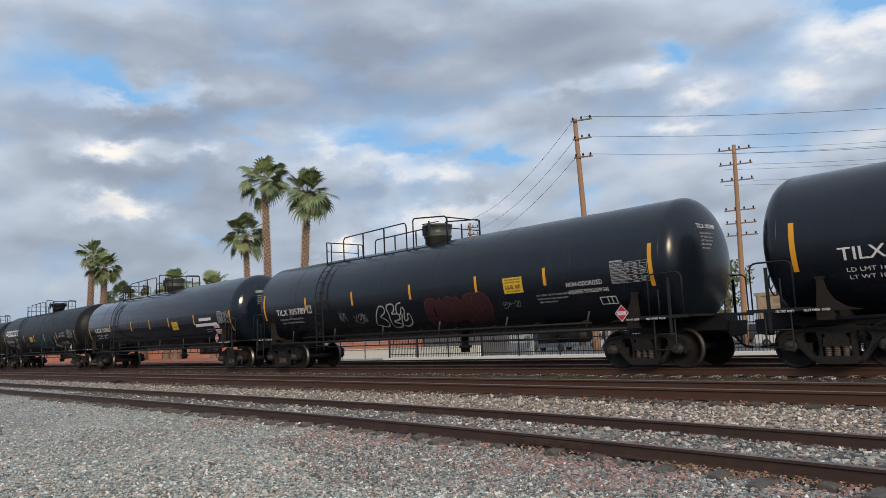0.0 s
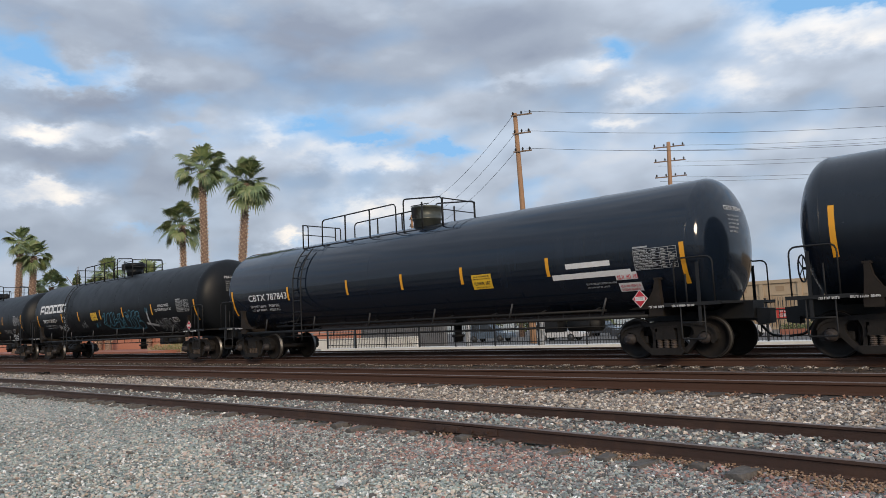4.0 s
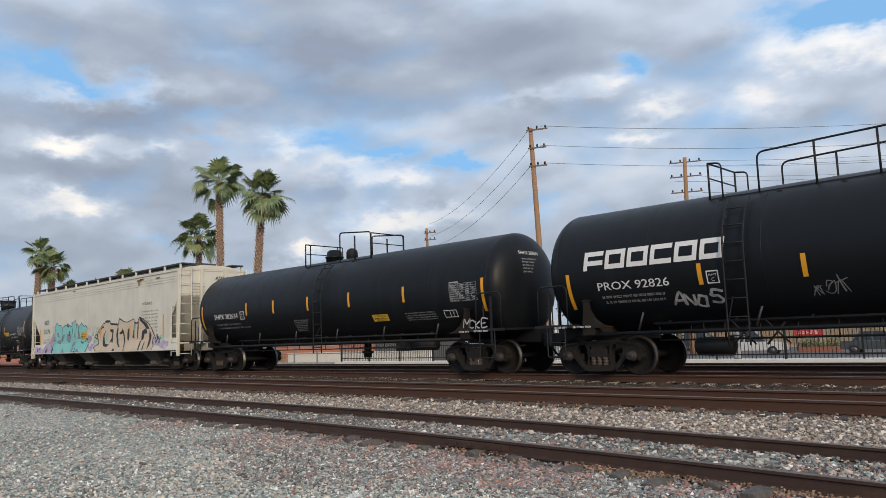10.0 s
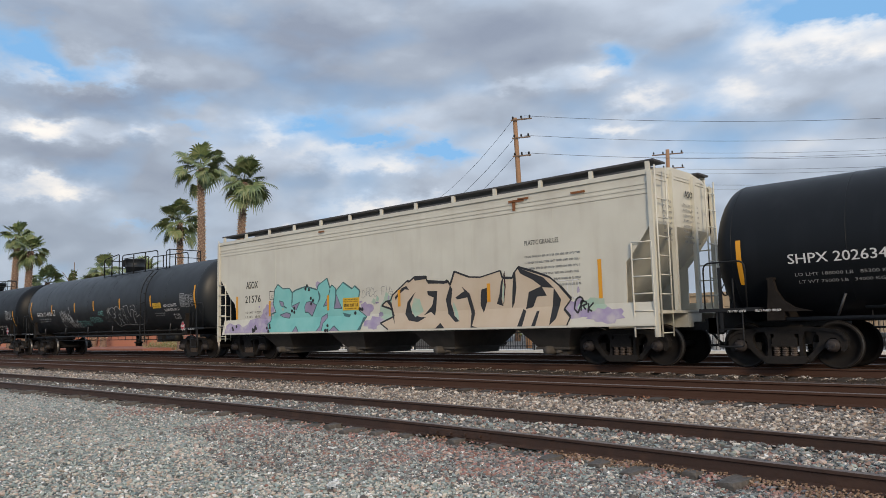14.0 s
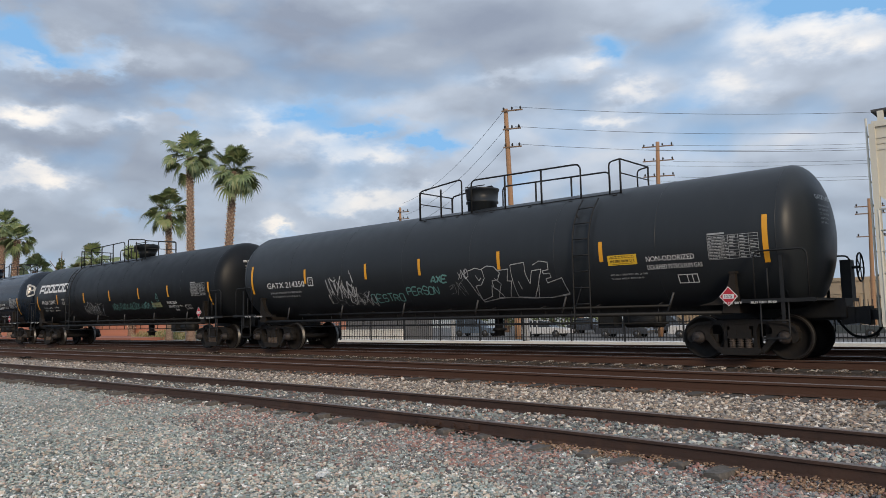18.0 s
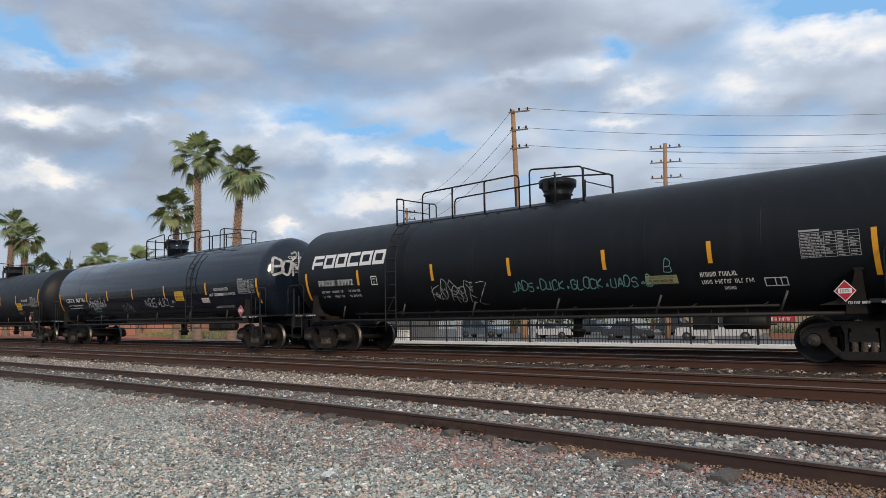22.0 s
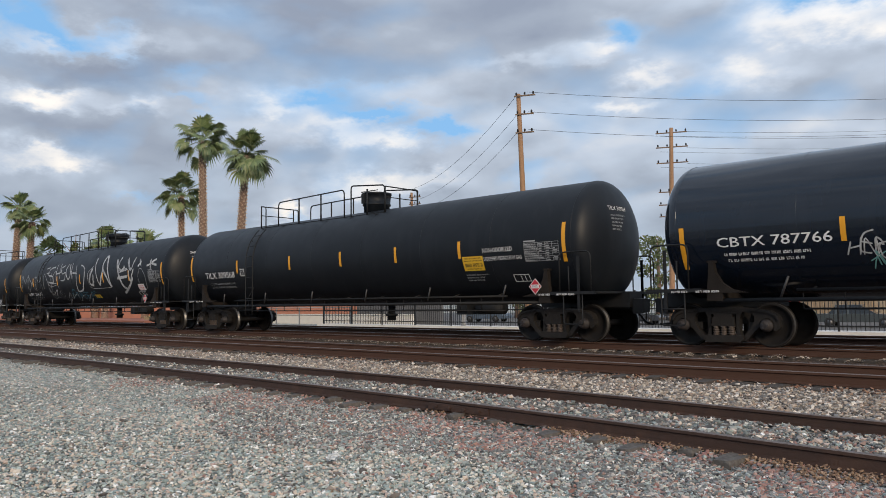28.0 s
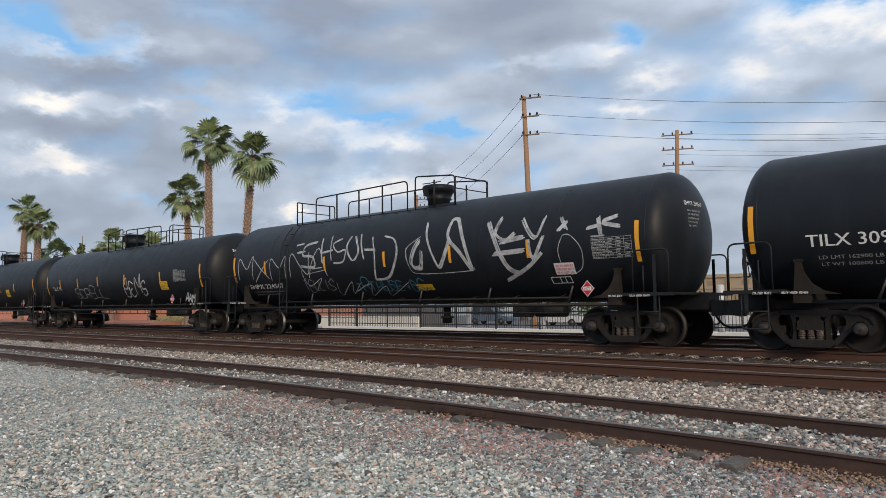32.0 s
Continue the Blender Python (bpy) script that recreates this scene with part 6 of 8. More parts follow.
car = tank_car("tank_car", -18.67, 16.5, M_TANK_SEMI, "black tank car with outlined white and maroon graffiti", M_DOME, platform=(-5.45, 1.25))
at = surface(0.395)
strips(car, at, [-9.22, 8.45], 2.74, 0.95, 0.11)
strips(car, at, [-6.21, -3.28, -0.19, 2.74, 5.28], 2.49)
words(car, at(-8.34, 1.94), "TILX 305789", 0.23, 2.04, name="reporting_mark")
plate_box(car, at(-6.14, 1.94), 0.27)
print_lines(car, at(-8.2, 1.76), [(0, 0, 1.65, 0.065), (0.05, -0.14, 1.55, 0.065)])
line_art(car, [
    "-199,140 -173,172 -147,193 -125,189 -130,173 -158,161 -139,152 -134,138 -153,130 -193,136 -199,140",
    "-109,168 -111,188 -95,197 -73,194 -78,178 -95,168 -64,166 -67,151 -102,144 -73,135 -91,126 -120,131 -109,168",
    "-32,199 -56,193 -67,170 -51,165 -36,184 -26,175 -47,146 -28,149 -17,164 -7,159 -18,137 -50,128 -67,135 -43,165"], 0.045, M_CHROME, "white outlined graffiti letters")
scrawl("graffiti_tag", "X@#", 0.36, 0.025, M_GREYINK, car, at(-3.45, 1.5), 7, 0.4, 0.7)
scrawl("graffiti_tag", "##", 0.32, 0.018, M_GREYINK, car, at(-4.3, 1.55), 9, 0.4, 0.7)
throw_up("graffiti", "CARNOR", 0.62, 0.30, 0.05, M_MAROON, M_PINK, car, at(0.45, 1.32), 11, 0.2, 0.68, "maroon bubble graffiti")
scrawl("graffiti_tag", "@~@", 0.2, 0.014, M_GREYINK, car, at(3.6, 1.6), 4, 0.4, 1.1)
yellow_sign(car, at(3.80, 1.94), 0.70, 0.41)
words(car, at(5.94, 1.96), "NON-ODORIZED", 0.115, 1.12)
words(car, at(5.98, 1.79), "LIQUEFIED PETROLEUM GAS", 0.10, 1.22)
print_lines(car, at(4.9, 1.8), [(0, 0, 1.2, 0.045), (0, -0.1, 1.0, 0.045), (0.05, -0.19, 0.6, 0.045)], None, 8)
data_table(car, at(7.34, 1.93), 1.03, 0.46)
lot_box(car, at(6.85, 1.49), 0.48, 0.21)
placard(car, upright(at, 7.63, 1.25))
end_print(car, "TILX 305789", car["half"])

car = tank_car("tank_car", -39.50, 16.53, M_TANK_GLOSS, "glossy black tank car with large white number and yellow sign", M_DOME, platform=(-5.5, 1.3), dome=-0.05)
at = surface(0.29)
strips(car, at, [-9.22, 8.69], 2.39, 0.9, 0.11)
strips(car, at, [-5.72, -2.57, -0.07, 2.3, 5.15], 2.36)
words(car, at(-8.18, 1.99), "CBTX 787843", 0.23, 2.36, name="reporting_mark")
words(car, at(-8.15, 1.77), "LD LMT 163600    74200 KG", 0.09, 1.75)
words(car, at(-8.12, 1.64), "LT WT 99400    45100 KG", 0.09, 1.7)
yellow_sign(car, at(2.65, 1.77), 0.68, 0.38)
patch("white_panel", 1.22, 0.12, M_WHITE, car, at(5.68, 2.05), label="blank white strip")
patch("white_panel", 2.15, 0.13, M_WHITE, car, at(5.25, 1.82), label="blank white strip")
data_table(car, at(7.52, 1.89), 1.05, 0.44)
red_sign(car, at(6.98, 1.72), 0.55, 0.17, 1)
red_sign(car, at(7.0, 1.47), 0.58, 0.22, 2)
print_lines(car, at(6.15, 1.66), [(0, 0, 0.8, 0.045), (0, -0.09, 0.6, 0.045)], None, 8)
placard(car, upright(at, 7.66, 1.28))
end_print(car, "CBTX 787843", car["half"])

car = tank_car("tank_car", -59.90, 16.0, M_TANK_MATT, "matt black tank car with white block logo and blue graffiti", cup=True, platform=(-5.1, 1.5), dome=0.12, ladder_x=-4.32)
bm = bmesh.new()
lathe(bm, [(-0.46, 0.001), (-0.45, 0.10), (-0.40, 0.18), (0.40, 0.18), (0.45, 0.10), (0.46, 0.001)], "x", 18, (-5.2, -0.75, 0.60))
part("air_reservoir", bm, M_FRAME, car)
for x in (-5.45, -4.95):
    bm = bmesh.new()
    tube(bm, [(x, -0.75, 0.76), (x, -0.75, 1.1)], 0.02, 5)
    part("hanger", bm, M_FRAME, car)
for x in (-4.6, -3.9):
    bm = bmesh.new()
    tube(bm, [(x, -1.2, 0.62), (x + 0.35, -0.9, 1.12)], 0.022, 5)
    tube(bm, [(x, -1.2, 1.08), (x + 0.35, -0.9, 0.62)], 0.018, 5)
    part("brake_rigging", bm, M_FRAME, car)
at = surface(0.47)
strips(car, at, [-8.97, 8.1], 2.29, 0.86, 0.10)
strips(car, at, [-5.6, -3.46, -0.87, 1.55, 4.42], 2.27)
logo(car, at(-8.5, 2.34), 0.42, 3.45)
words(car, at(-8.19, 1.88), "PROX 92826", 0.19, 1.85, name="reporting_mark")
print_lines(car, at(-8.1, 1.70), [(0, 0, 1.6, 0.06), (0.06, -0.13, 1.5, 0.06)])
plate_box(car, at(-5.46, 1.85), 0.27)
scrawl("graffiti_tag", "ANOS", 0.26, 0.06, M_CHROME, car, at(-6.36, 1.45), 5, 0.4, 1.1)
yellow_sign(car, at(-1.95, 1.82), 0.70, 0.36)
scrawl("graffiti_tag", "#@#", 0.3, 0.02, M_GREYINK, car, at(-3.4, 1.5), 3, 0.5, 0.7)
scrawl("graffiti_tag", "WXV", 0.24, 0.025, M_BLUEINK, car, at(-1.83, 1.5), 13, 0.5, 0.9)
line_art(car, [
    "18,184 36,202 63,208 62,189 39,160 13,150 6,162 18,184",
    "70,204 96,208 88,165 65,151 52,159 70,204",
    "103,201 116,206 109,178 133,181 125,166 103,164 91,146",
    "146,198 181,201 158,186 175,167 159,146 127,144 142,162 146,198",
    "191,141 214,196 241,205 252,190 234,177 247,163 231,141 191,141",
    "226,188 238,191 232,181 226,188",
    "262,206 277,212 289,197 274,181 270,147 245,140 262,206",
    "297,204 324,208 324,191 306,183 321,165 304,139 276,139 295,160 288,180 297,204",
    "333,201 359,203 363,188 342,183 357,179 351,166 340,163 369,162 374,145 351,133 320,138 333,201",
    "-3,205 15,208 -4,170 7,146 59,140 132,139 178,139 243,135 311,133 371,134",
    "192,184 199,169",
    "203,183 185,168",
    "-30,187 -4,201 -6,178 -29,164 -2,155"], 0.045, M_BLUEINK, "blue outlined graffiti letters")
scrawl("graffiti_tag", "XX", 0.2, 0.03, M_BLUEINK, car, at(1.28, 1.5), 2, 0.3, 0.5)
line_art(car, ["446,208 420,118", "400,152 492,140"], 0.10, M_CHROME, "white sprayed cross", curved=False)
scrawl("graffiti_tag", "X*", 0.26, 0.03, M_BLUEINK, car, at(3.75, 1.95), 23, 0.4, 0.6)
line_art(car, [
    "482,150 500,164 512,128 526,160 540,126 552,162 560,170",
    "500,164 505,118 524,122 527,140 540,112 556,124 566,170",
    "572,166 566,130 578,116 596,122 604,160 594,168 590,134 582,130 584,166 572,166",
    "612,162 608,118 622,120 624,142 640,114 654,116 660,164 648,166 644,140 630,164 612,162",
    "496,112 520,108 560,106 606,108 656,108"], 0.022, M_CHROME, "thin white outlined graffiti letters", curved=False)
words(car, at(5.03, 2.13), "NON ODORIZED", 0.11, 0.98)
words(car, at(4.73, 1.97), "LIQUEFIED PETROLEUM GAS", 0.11, 1.42)
data_table(car, at(6.63, 1.87), 1.05, 0.45)
lot_box(car, at(6.03, 1.51), 0.42, 0.21)
placard(car, upright(at, 7.86, 1.31))
end_print(car, "PROX 92826", car["half"])

car = tank_car("tank_car", -78.83, 13.85, M_TANK_MATT, "shorter matt black tank car with a small top platform", radius=1.42, centre=2.27, platform=(-1.45, 2.2), dome=-0.7, cup="low", ladder_x=0.33)
at = surface(0.40, 1.42, 2.27)
strips(car, at, [-7.98, 7.22], 2.45, 0.88, 0.10)
strips(car, at, [-4.65, -2.84, -0.75, 1.49, 4.08], 2.43)
words(car, at(-7.05, 1.93), "SHPX 202634", 0.19, 1.75, name="reporting_mark")
plate_box(car, at(-5.12, 1.87), 0.29)
words(car, at(-6.95, 1.70), "LD LMT 188000 LB   85300 KG", 0.065, 1.7, M_FAINT)
words(car, at(-6.9, 1.57), "LT WT 75000 LB   34000 KG   NEW 2-2006", 0.065, 2.3, M_FAINT)
print_lines(car, at(-1.72, 1.68), [(0, -0.065 * i, 0.85 - 0.05 * i, 0.036) for i in range(7)], None, 8)
yellow_sign(car, at(2.5, 1.51), 0.73, 0.22)
print_lines(car, at(4.0, 1.66), [(0.02 * i, -0.07 * i, 1.25, 0.034) for i in range(4)], None, 9)
data_table(car, at(5.98, 1.9), 1.03, 0.46)
lot_box(car, at(5.62, 1.5), 0.5, 0.22)
scrawl("graffiti_tag", "MCKE", 0.2, 0.035, M_CHROME, car, on_side(7.0, 1.17, -1.535), 5, 0.3, 1.1)
end_print(car, "SHPX 202634", car["half"], 1.42, 2.27)
bm = bmesh.new()
lathe(bm, [(3.6, 0.2), (3.9, 0.2), (3.98, 0.16), (4.03, 0.08), (4.04, 0.001)], "z", 16, (0.3, 0, 0))
part("valve_cap", bm, M_FRAME, car)

hopper_car(-97.15, 15.5)

car = tank_car("tank_car", -117.05, 16.35, M_TANK_SATIN, "matt black tank car with white and pale blue graffiti tags", platform=(5.4, -1.25), dome=0.55, ladder_x=4.75, over=1.6, brake_end=1)
at = surface(0.50)
strips(car, at, [-9.28, 8.44], 2.74, 0.92, 0.11)
strips(car, at, [-6.28, -3.34, -1.09, 1.74, 4.73], 2.50)
words(car, at(-8.43, 1.98), "GATX 214350", 0.19, 2.08, name="reporting_mark")
plate_box(car, at(-6.16, 1.98), 0.27)
print_lines(car, at(-8.3, 1.80), [(0, 0, 1.7, 0.06), (0.06, -0.13, 1.5, 0.06)])
scrawl("graffiti", "VYNAW", 0.5, 0.05, M_CHROME, car, at(-5.3, 1.6), 4, 0.9, 0.62, 0.3, label="white sprayed tag", curved=False)
scrawl("graffiti", "WYXNV", 0.42, 0.045, M_CHROME, car, at(-5.2, 1.72), 9, 0.9, 0.6, -0.1, curved=False)
scrawl("graffiti_tag", "OSLMRS", 0.36, 0.016, M_GREYINK, car, at(-5.25, 1.4), 14, 0.5, 0.9)
scrawl("graffiti_tag", "GAYXN", 0.34, 0.042, M_CHROME, car, at(-4.3, 1.36), 6, 0.7, 0.62, curved=False)
scrawl("graffiti_tag", "@#", 0.4, 0.012, M_GREYINK, car, at(-0.15, 1.5), 6, 0.5, 0.7)
scrawl("graffiti", "DESTRO", 0.24, 0.035, M_MINT, car, at(-3.35, 1.42), 4, 0.2, 0.98)
scrawl("graffiti", "PERSON", 0.22, 0.035, M_MINT, car, at(-1.78, 1.56), 6, 0.2, 0.97)
scrawl("graffiti_tag", "AXE", 0.17, 0.045, M_MINT, car, at(-0.72, 1.85), 8, 0.3, 1.25)
line_art(car, [
    "93,213 120,174 138,130",
    "100,199 117,208 145,214 167,208 170,188 154,172 134,170 137,134 175,143 189,170",
    "163,209 183,217 207,214 223,198 212,182 193,180 192,164 203,157 216,138 195,139",
    "217,204 252,206 242,178 256,177 234,139 195,139 220,172 202,186",
    "260,215 304,219 303,193 310,168 324,198 353,200 331,161 308,136 259,139 260,215",
    "329,211 349,219 374,215 373,198 355,196 357,189 376,190 377,180 361,178 362,168 407,178 414,142 361,135 320,135 335,164",
    "142,196 150,182 159,189",
    "276,176 280,157",
    "138,130 194,137 234,139 307,135 361,135 413,140"], 0.020, M_CHROME, "thin white outlined graffiti letters", curved=False)
scrawl("graffiti_tag", "XNO", 0.2, 0.02, M_CHROME, car, at(0.3, 1.9), 3, 0.4, 0.6)
yellow_sign(car, at(4.89, 1.97), 0.73, 0.22)
words(car, at(5.83, 2.0), "NON-ODORIZED", 0.115, 1.12)
words(car, at(5.84, 1.84), "LIQUEFIED PETROLEUM GAS", 0.10, 1.26)
print_lines(car, at(4.9, 1.75), [(0, 0, 0.9, 0.04), (0, -0.09, 0.8, 0.04)], None, 12)
data_table(car, at(7.26, 1.95), 1.05, 0.46)
lot_box(car, at(6.5, 1.53), 0.45, 0.21)
placard(car, upright(at, 7.67, 1.22))
end_print(car, "GATX 214350", car["half"])

car = tank_car("tank_car", -137.11, 15.94, M_TANK_MATT, "matt black tank car with white block logo and green tag", cup=True, platform=(-4.9, 1.8), dome=0.55, ladder_x=-4.3)
at = surface(0.37)
strips(car, at, [-8.80, 7.98], 2.38, 0.86, 0.10)
strips(car, at, [-6.25, -3.12, -0.41, 2.36, 4.88], 2.37)
logo(car, at(-8.5, 2.50), 0.42, 3.45)
words(car, at(-8.2, 1.96), "PROX 33992", 0.19, 1.7, name="reporting_mark")
for z, left, right in ((1.76, "LD LMT   163400  LB", "74 100 KG"), (1.62, "LT WT      99600  LB", "45 200 KG")):
    words(car, at(-8.12, z), left, 0.075, 1.05)
    words(car, at(-6.82, z), right, 0.075, 0.55)
plate_box(car, at(-5.66, 1.92), 0.26)
scrawl("graffiti", "KORSEZ", 0.50, 0.024, M_CHROME, car, at(-3.3, 1.42), 9, 0.7, 0.66, 0.2, label="white sprayed tag of looping strokes", curved=False)
scrawl("graffiti_tag", "@MSXR", 0.40, 0.018, M_CHROME, car, at(-3.15, 1.46), 17, 0.9, 0.72, -0.1)
scrawl("graffiti", "JADS.DUCK.GLOCK.UADS.B", 0.24, 0.03, M_MINT, car, at(-0.47, 1.56), 3, 0.25, 0.75, label="green sprayed line of letters")
yellow_sign(car, at(3.33, 1.58), 0.75, 0.2, M_FADED)
scrawl("graffiti_tag", "B", 0.3, 0.02, M_MINT, car, at(3.8, 1.8), 8, 0.3, 0.7)
print_lines(car, at(4.6, 1.68), [(0, 0, 0.82, 0.1), (0, -0.17, 1.1, 0.1), (0.45, -0.32, 0.25, 0.08)], M_WHITE, 6)
data_table(car, at(6.68, 1.92), 1.06, 0.45)
lot_box(car, at(5.9, 1.45), 0.45, 0.2)
placard(car, upright(at, 7.45, 1.30))
end_print(car, "PROX 33992", car["half"])

car = tank_car("tank_car", -157.26, 16.2, M_TANK_GLOSS, "glossy black tank car with white tags on its domed end", platform=(5.4, -1.1), dome=0.35, ladder_x=4.3, brake_end=1)
at = surface(0.41)
strips(car, at, [-9.18, 8.40], 2.38, 0.88, 0.11)
strips(car, at, [-6.0, -3.73, -1.23, 1.65, 4.93], 2.37)
words(car, at(-8.45, 1.95), "CBTX 787766", 0.20, 2.25, name="reporting_mark")
print_lines(car, at(-8.3, 1.78), [(0, 0, 1.7, 0.06), (0.06, -0.13, 1.5, 0.06)], M_WHITE)
scrawl("graffiti", "HERSONSAX", 0.30, 0.030, M_CHROME, car, at(-5.95, 1.70), 21, 0.6, 0.72)
scrawl("graffiti", "NOBEMA~", 0.28, 0.024, M_CHROME, car, at(-5.7, 1.66), 33, 0.6, 0.85)
scrawl("graffiti_tag", "#@S", 0.3, 0.025, M_MINT, car, at(-5.6, 1.48), 22, 0.4, 0.9)
scrawl("graffiti_tag", "XM@#", 0.4, 0.015, M_GREYINK, car, at(-2.6, 1.45), 23, 0.5, 0.7)
scrawl("graffiti", "N0S.UCL~", 0.34, 0.034, M_CHROME, car, at(-0.22, 1.60), 24, 0.3, 0.98)
yellow_sign(car, at(2.48, 1.78), 0.70, 0.37)
red_sign(car, at(4.49, 1.66), 0.55, 0.19, 2)
words(car, at(5.51, 2.05), "NON-ODORIZED", 0.11, 1.0)
words(car, at(5.14, 1.87), "NOT ODORIZED", 0.11, 1.0)
words(car, at(5.25, 1.45), "LIQUEFIED PETROLEUM GAS", 0.10, 1.3)
words(car, at(5.6, 1.88), "LIQUEFIED PETROLEUM GAS", 0.10, 1.35)
data_table(car, at(7.18, 1.9), 1.05, 0.46)
placard(car, upright(at, 7.53, 1.32))
end_print(car, "CBTX 787766", car["half"])
scrawl("graffiti", "BOMX", 0.45, 0.08, M_CHROME, car, on_head(-1.15, 2.5, car["half"]), 5, 0.3, 0.8)
scrawl("graffiti", "2LOS", 0.42, 0.06, M_CHROME, car, on_head(-0.5, 2.85, car["half"]), 6, 0.3, 0.8)

car = tank_car("tank_car", -177.77, 16.2, M_TANK_DUST, "dusty black tank car with yellow sign and red placard", platform=(-5.3, 1.55), dome=0.35)
at = surface(-0.03)
strips(car, at, [-8.99, 8.75], 2.75, 0.92, 0.11)
strips(car, at, [-5.68, -2.42, 0.30, 2.84, 5.36], 2.50)
words(car, at(-7.97, 1.92), "TILX 309568", 0.23, 2.05, name="reporting_mark")
words(car, at(-7.78, 1.69), "LD LMT 162900 LB 73700 KG", 0.075, 1.75, M_FAINT)
words(car, at(-7.75, 1.57), "LT WT 100600 LB 45500 KG", 0.075, 1.7, M_FAINT)
plate_box(car, at(-5.50, 1.95), 0.26)
yellow_sign(car, at(5.45, 1.74), 0.72, 0.38)
words(car, at(6.17, 2.17), "NON-ODORIZED", 0.115, 1.0)
words(car, at(6.20, 1.97), "LIQUEFIED PETROLEUM GAS", 0.10, 1.25)
print_lines(car, at(5.45, 1.62), [(0, 0, 0.8, 0.04), (0, -0.08, 0.6, 0.04), (0.02, -0.16, 0.55, 0.04)])
data_table(car, at(7.55, 1.89), 1.05, 0.44)
lot_box(car, at(7.03, 1.43), 0.5, 0.22)
placard(car, upright(at, 7.93, 1.29))
end_print(car, "TILX 309568", car["half"])

car = tank_car("tank_car", -197.67, 15.4, M_TANK_DUST, "dusty black tank car covered in big white drip graffiti", cup=True, centre=2.42, platform=(-5.6, 2.1), dome=0.75, ladder_x=-5.2)
at = surface(0.45, 1.45, 2.42)
strips(car, at, [-8.95, 7.87], 2.70, 0.9, 0.11)
strips(car, at, [-6.93, -3.5, -0.6, 2.1, 4.8], 2.48)
words(car, at(-8.2, 1.58), "SHPX 224547", 0.18, 2.1, name="reporting_mark")
print_lines(car, at(-8.1, 1.45), [(0, 0, 1.9, 0.05), (0.06, -0.12, 1.7, 0.05)])
scrawl("graffiti", "MXMNA", 0.72, 0.035, M_CHROME, car, at(-8.7, 1.85), 11, 0.35, 1.5)
line_art(car, [
    "-349,297 -407,288 -419,258 -365,250 -357,219 -430,223",
    "-325,308 -315,229",
    "-277,310 -265,233",
    "-315,259 -260,264",
    "-222,300 -263,285 -236,260 -198,264 -207,230 -256,227",
    "-176,303 -190,269 -160,228 -132,255 -157,302",
    "-131,306 -105,231",
    "-105,259 -52,256",
    "-72,296 -55,239 -69,169",
    "-18,292 29,278 41,234 -3,177 -69,169",
    "-463,292 -422,296",
    "-453,266 -411,270"], 0.065, M_CHROME, "white graffiti letters", 1.45, 2.42, strands=3)
line_art(car, [
    "135,271 114,246 100,205 137,198 145,239",
    "155,317 164,279 190,226 211,195 243,238 254,273",
    "250,320 247,273 292,231 328,185 306,259 273,318 250,320",
    "390,302 414,262 453,185 495,169",
    "433,309 419,271 453,250 483,266",
    "434,246 514,255",
    "412,219 513,223",
    "505,302 550,252 577,301",
    "527,245 538,199 574,251",
    "565,215 513,182 435,153",
    "619,265 643,286",
    "625,292 643,263",
    "700,263 736,269",
    "729,287 738,248",
    "780,285 741,273 788,261"], 0.11, M_CHROME, "big white graffiti letters with drips", 1.45, 2.42, strands=4)
line_art(car, [
    "631,251 616,213 632,164 676,175 683,217 653,250 631,251",
    "82,253 90,200 129,180 319,181 337,189",
    "90,200 82,248 140,281",
    "-263,169 -272,128 -188,167 -207,133 -143,165",
    "-190,138 -103,159 -126,125 -40,151 -41,124 67,159",
    "-434,210 -412,161 -332,183 -391,143",
    "-407,197 -311,206"], 0.022, M_CHROME, "thin white graffiti lines", 1.45, 2.42)
scrawl("graffiti_tag", "TELLIS", 0.34, 0.03, M_GREYINK, car, at(-4.9, 1.45), 15, 0.4, 0.8)
scrawl("graffiti_tag", "TRTHUSE.BC", 0.36, 0.04, M_BLUEINK, car, at(-2.2, 1.4), 16, 0.4, 0.85)
yellow_sign(car, at(0.45, 1.36), 0.66, 0.22)
red_sign(car, at(5.52, 1.62), 0.58, 0.30, 3)
data_table(car, at(6.67, 1.93), 1.06, 0.46)
lot_box(car, at(5.3, 1.42), 0.6, 0.2)
placard(car, upright(at, 6.58, 1.27), 0.26)
end_print(car, "SHPX 224547", car["half"], 1.45, 2.42)

car = tank_car("tank_car", -216.85, 15.3, M_TANK_DUST, "dusty black tank car with small white tags", platform=(4.3, -2.4), dome=-1.0, ladder_x=None)
at = surface(0.70)
strips(car, at, [-9.0, 7.4], 2.6, 0.9, 0.11)
strips(car, at, [-7.2, -4.9, -2.45, 0.53, 4.0], 2.42)
words(car, at(-8.3, 1.9), "TILX 30", 0.2, 1.2, M_FAINT, "reporting_mark")
scrawl("graffiti", "SORELL", 0.5, 0.05, M_GREYINK, car, at(-5.4, 1.45), 11, 0.4, 1.2)
scrawl("graffiti", "BEMS", 0.7, 0.07, M_CHROME, car, at(0.3, 1.5), 12, 0.4, 0.85)
yellow_sign(car, at(3.9, 1.7), 0.68, 0.36)
data_table(car, at(5.2, 2.0), 1.0, 0.4)
placard(car, upright(at, 5.3, 1.3))
scrawl("graffiti_tag", "AAM", 0.3, 0.05, M_CHROME, car, on_side(7.2, 1.17, -1.535), 5, 0.3, 0.9)
end_print(car, "TILX 30", car["half"])

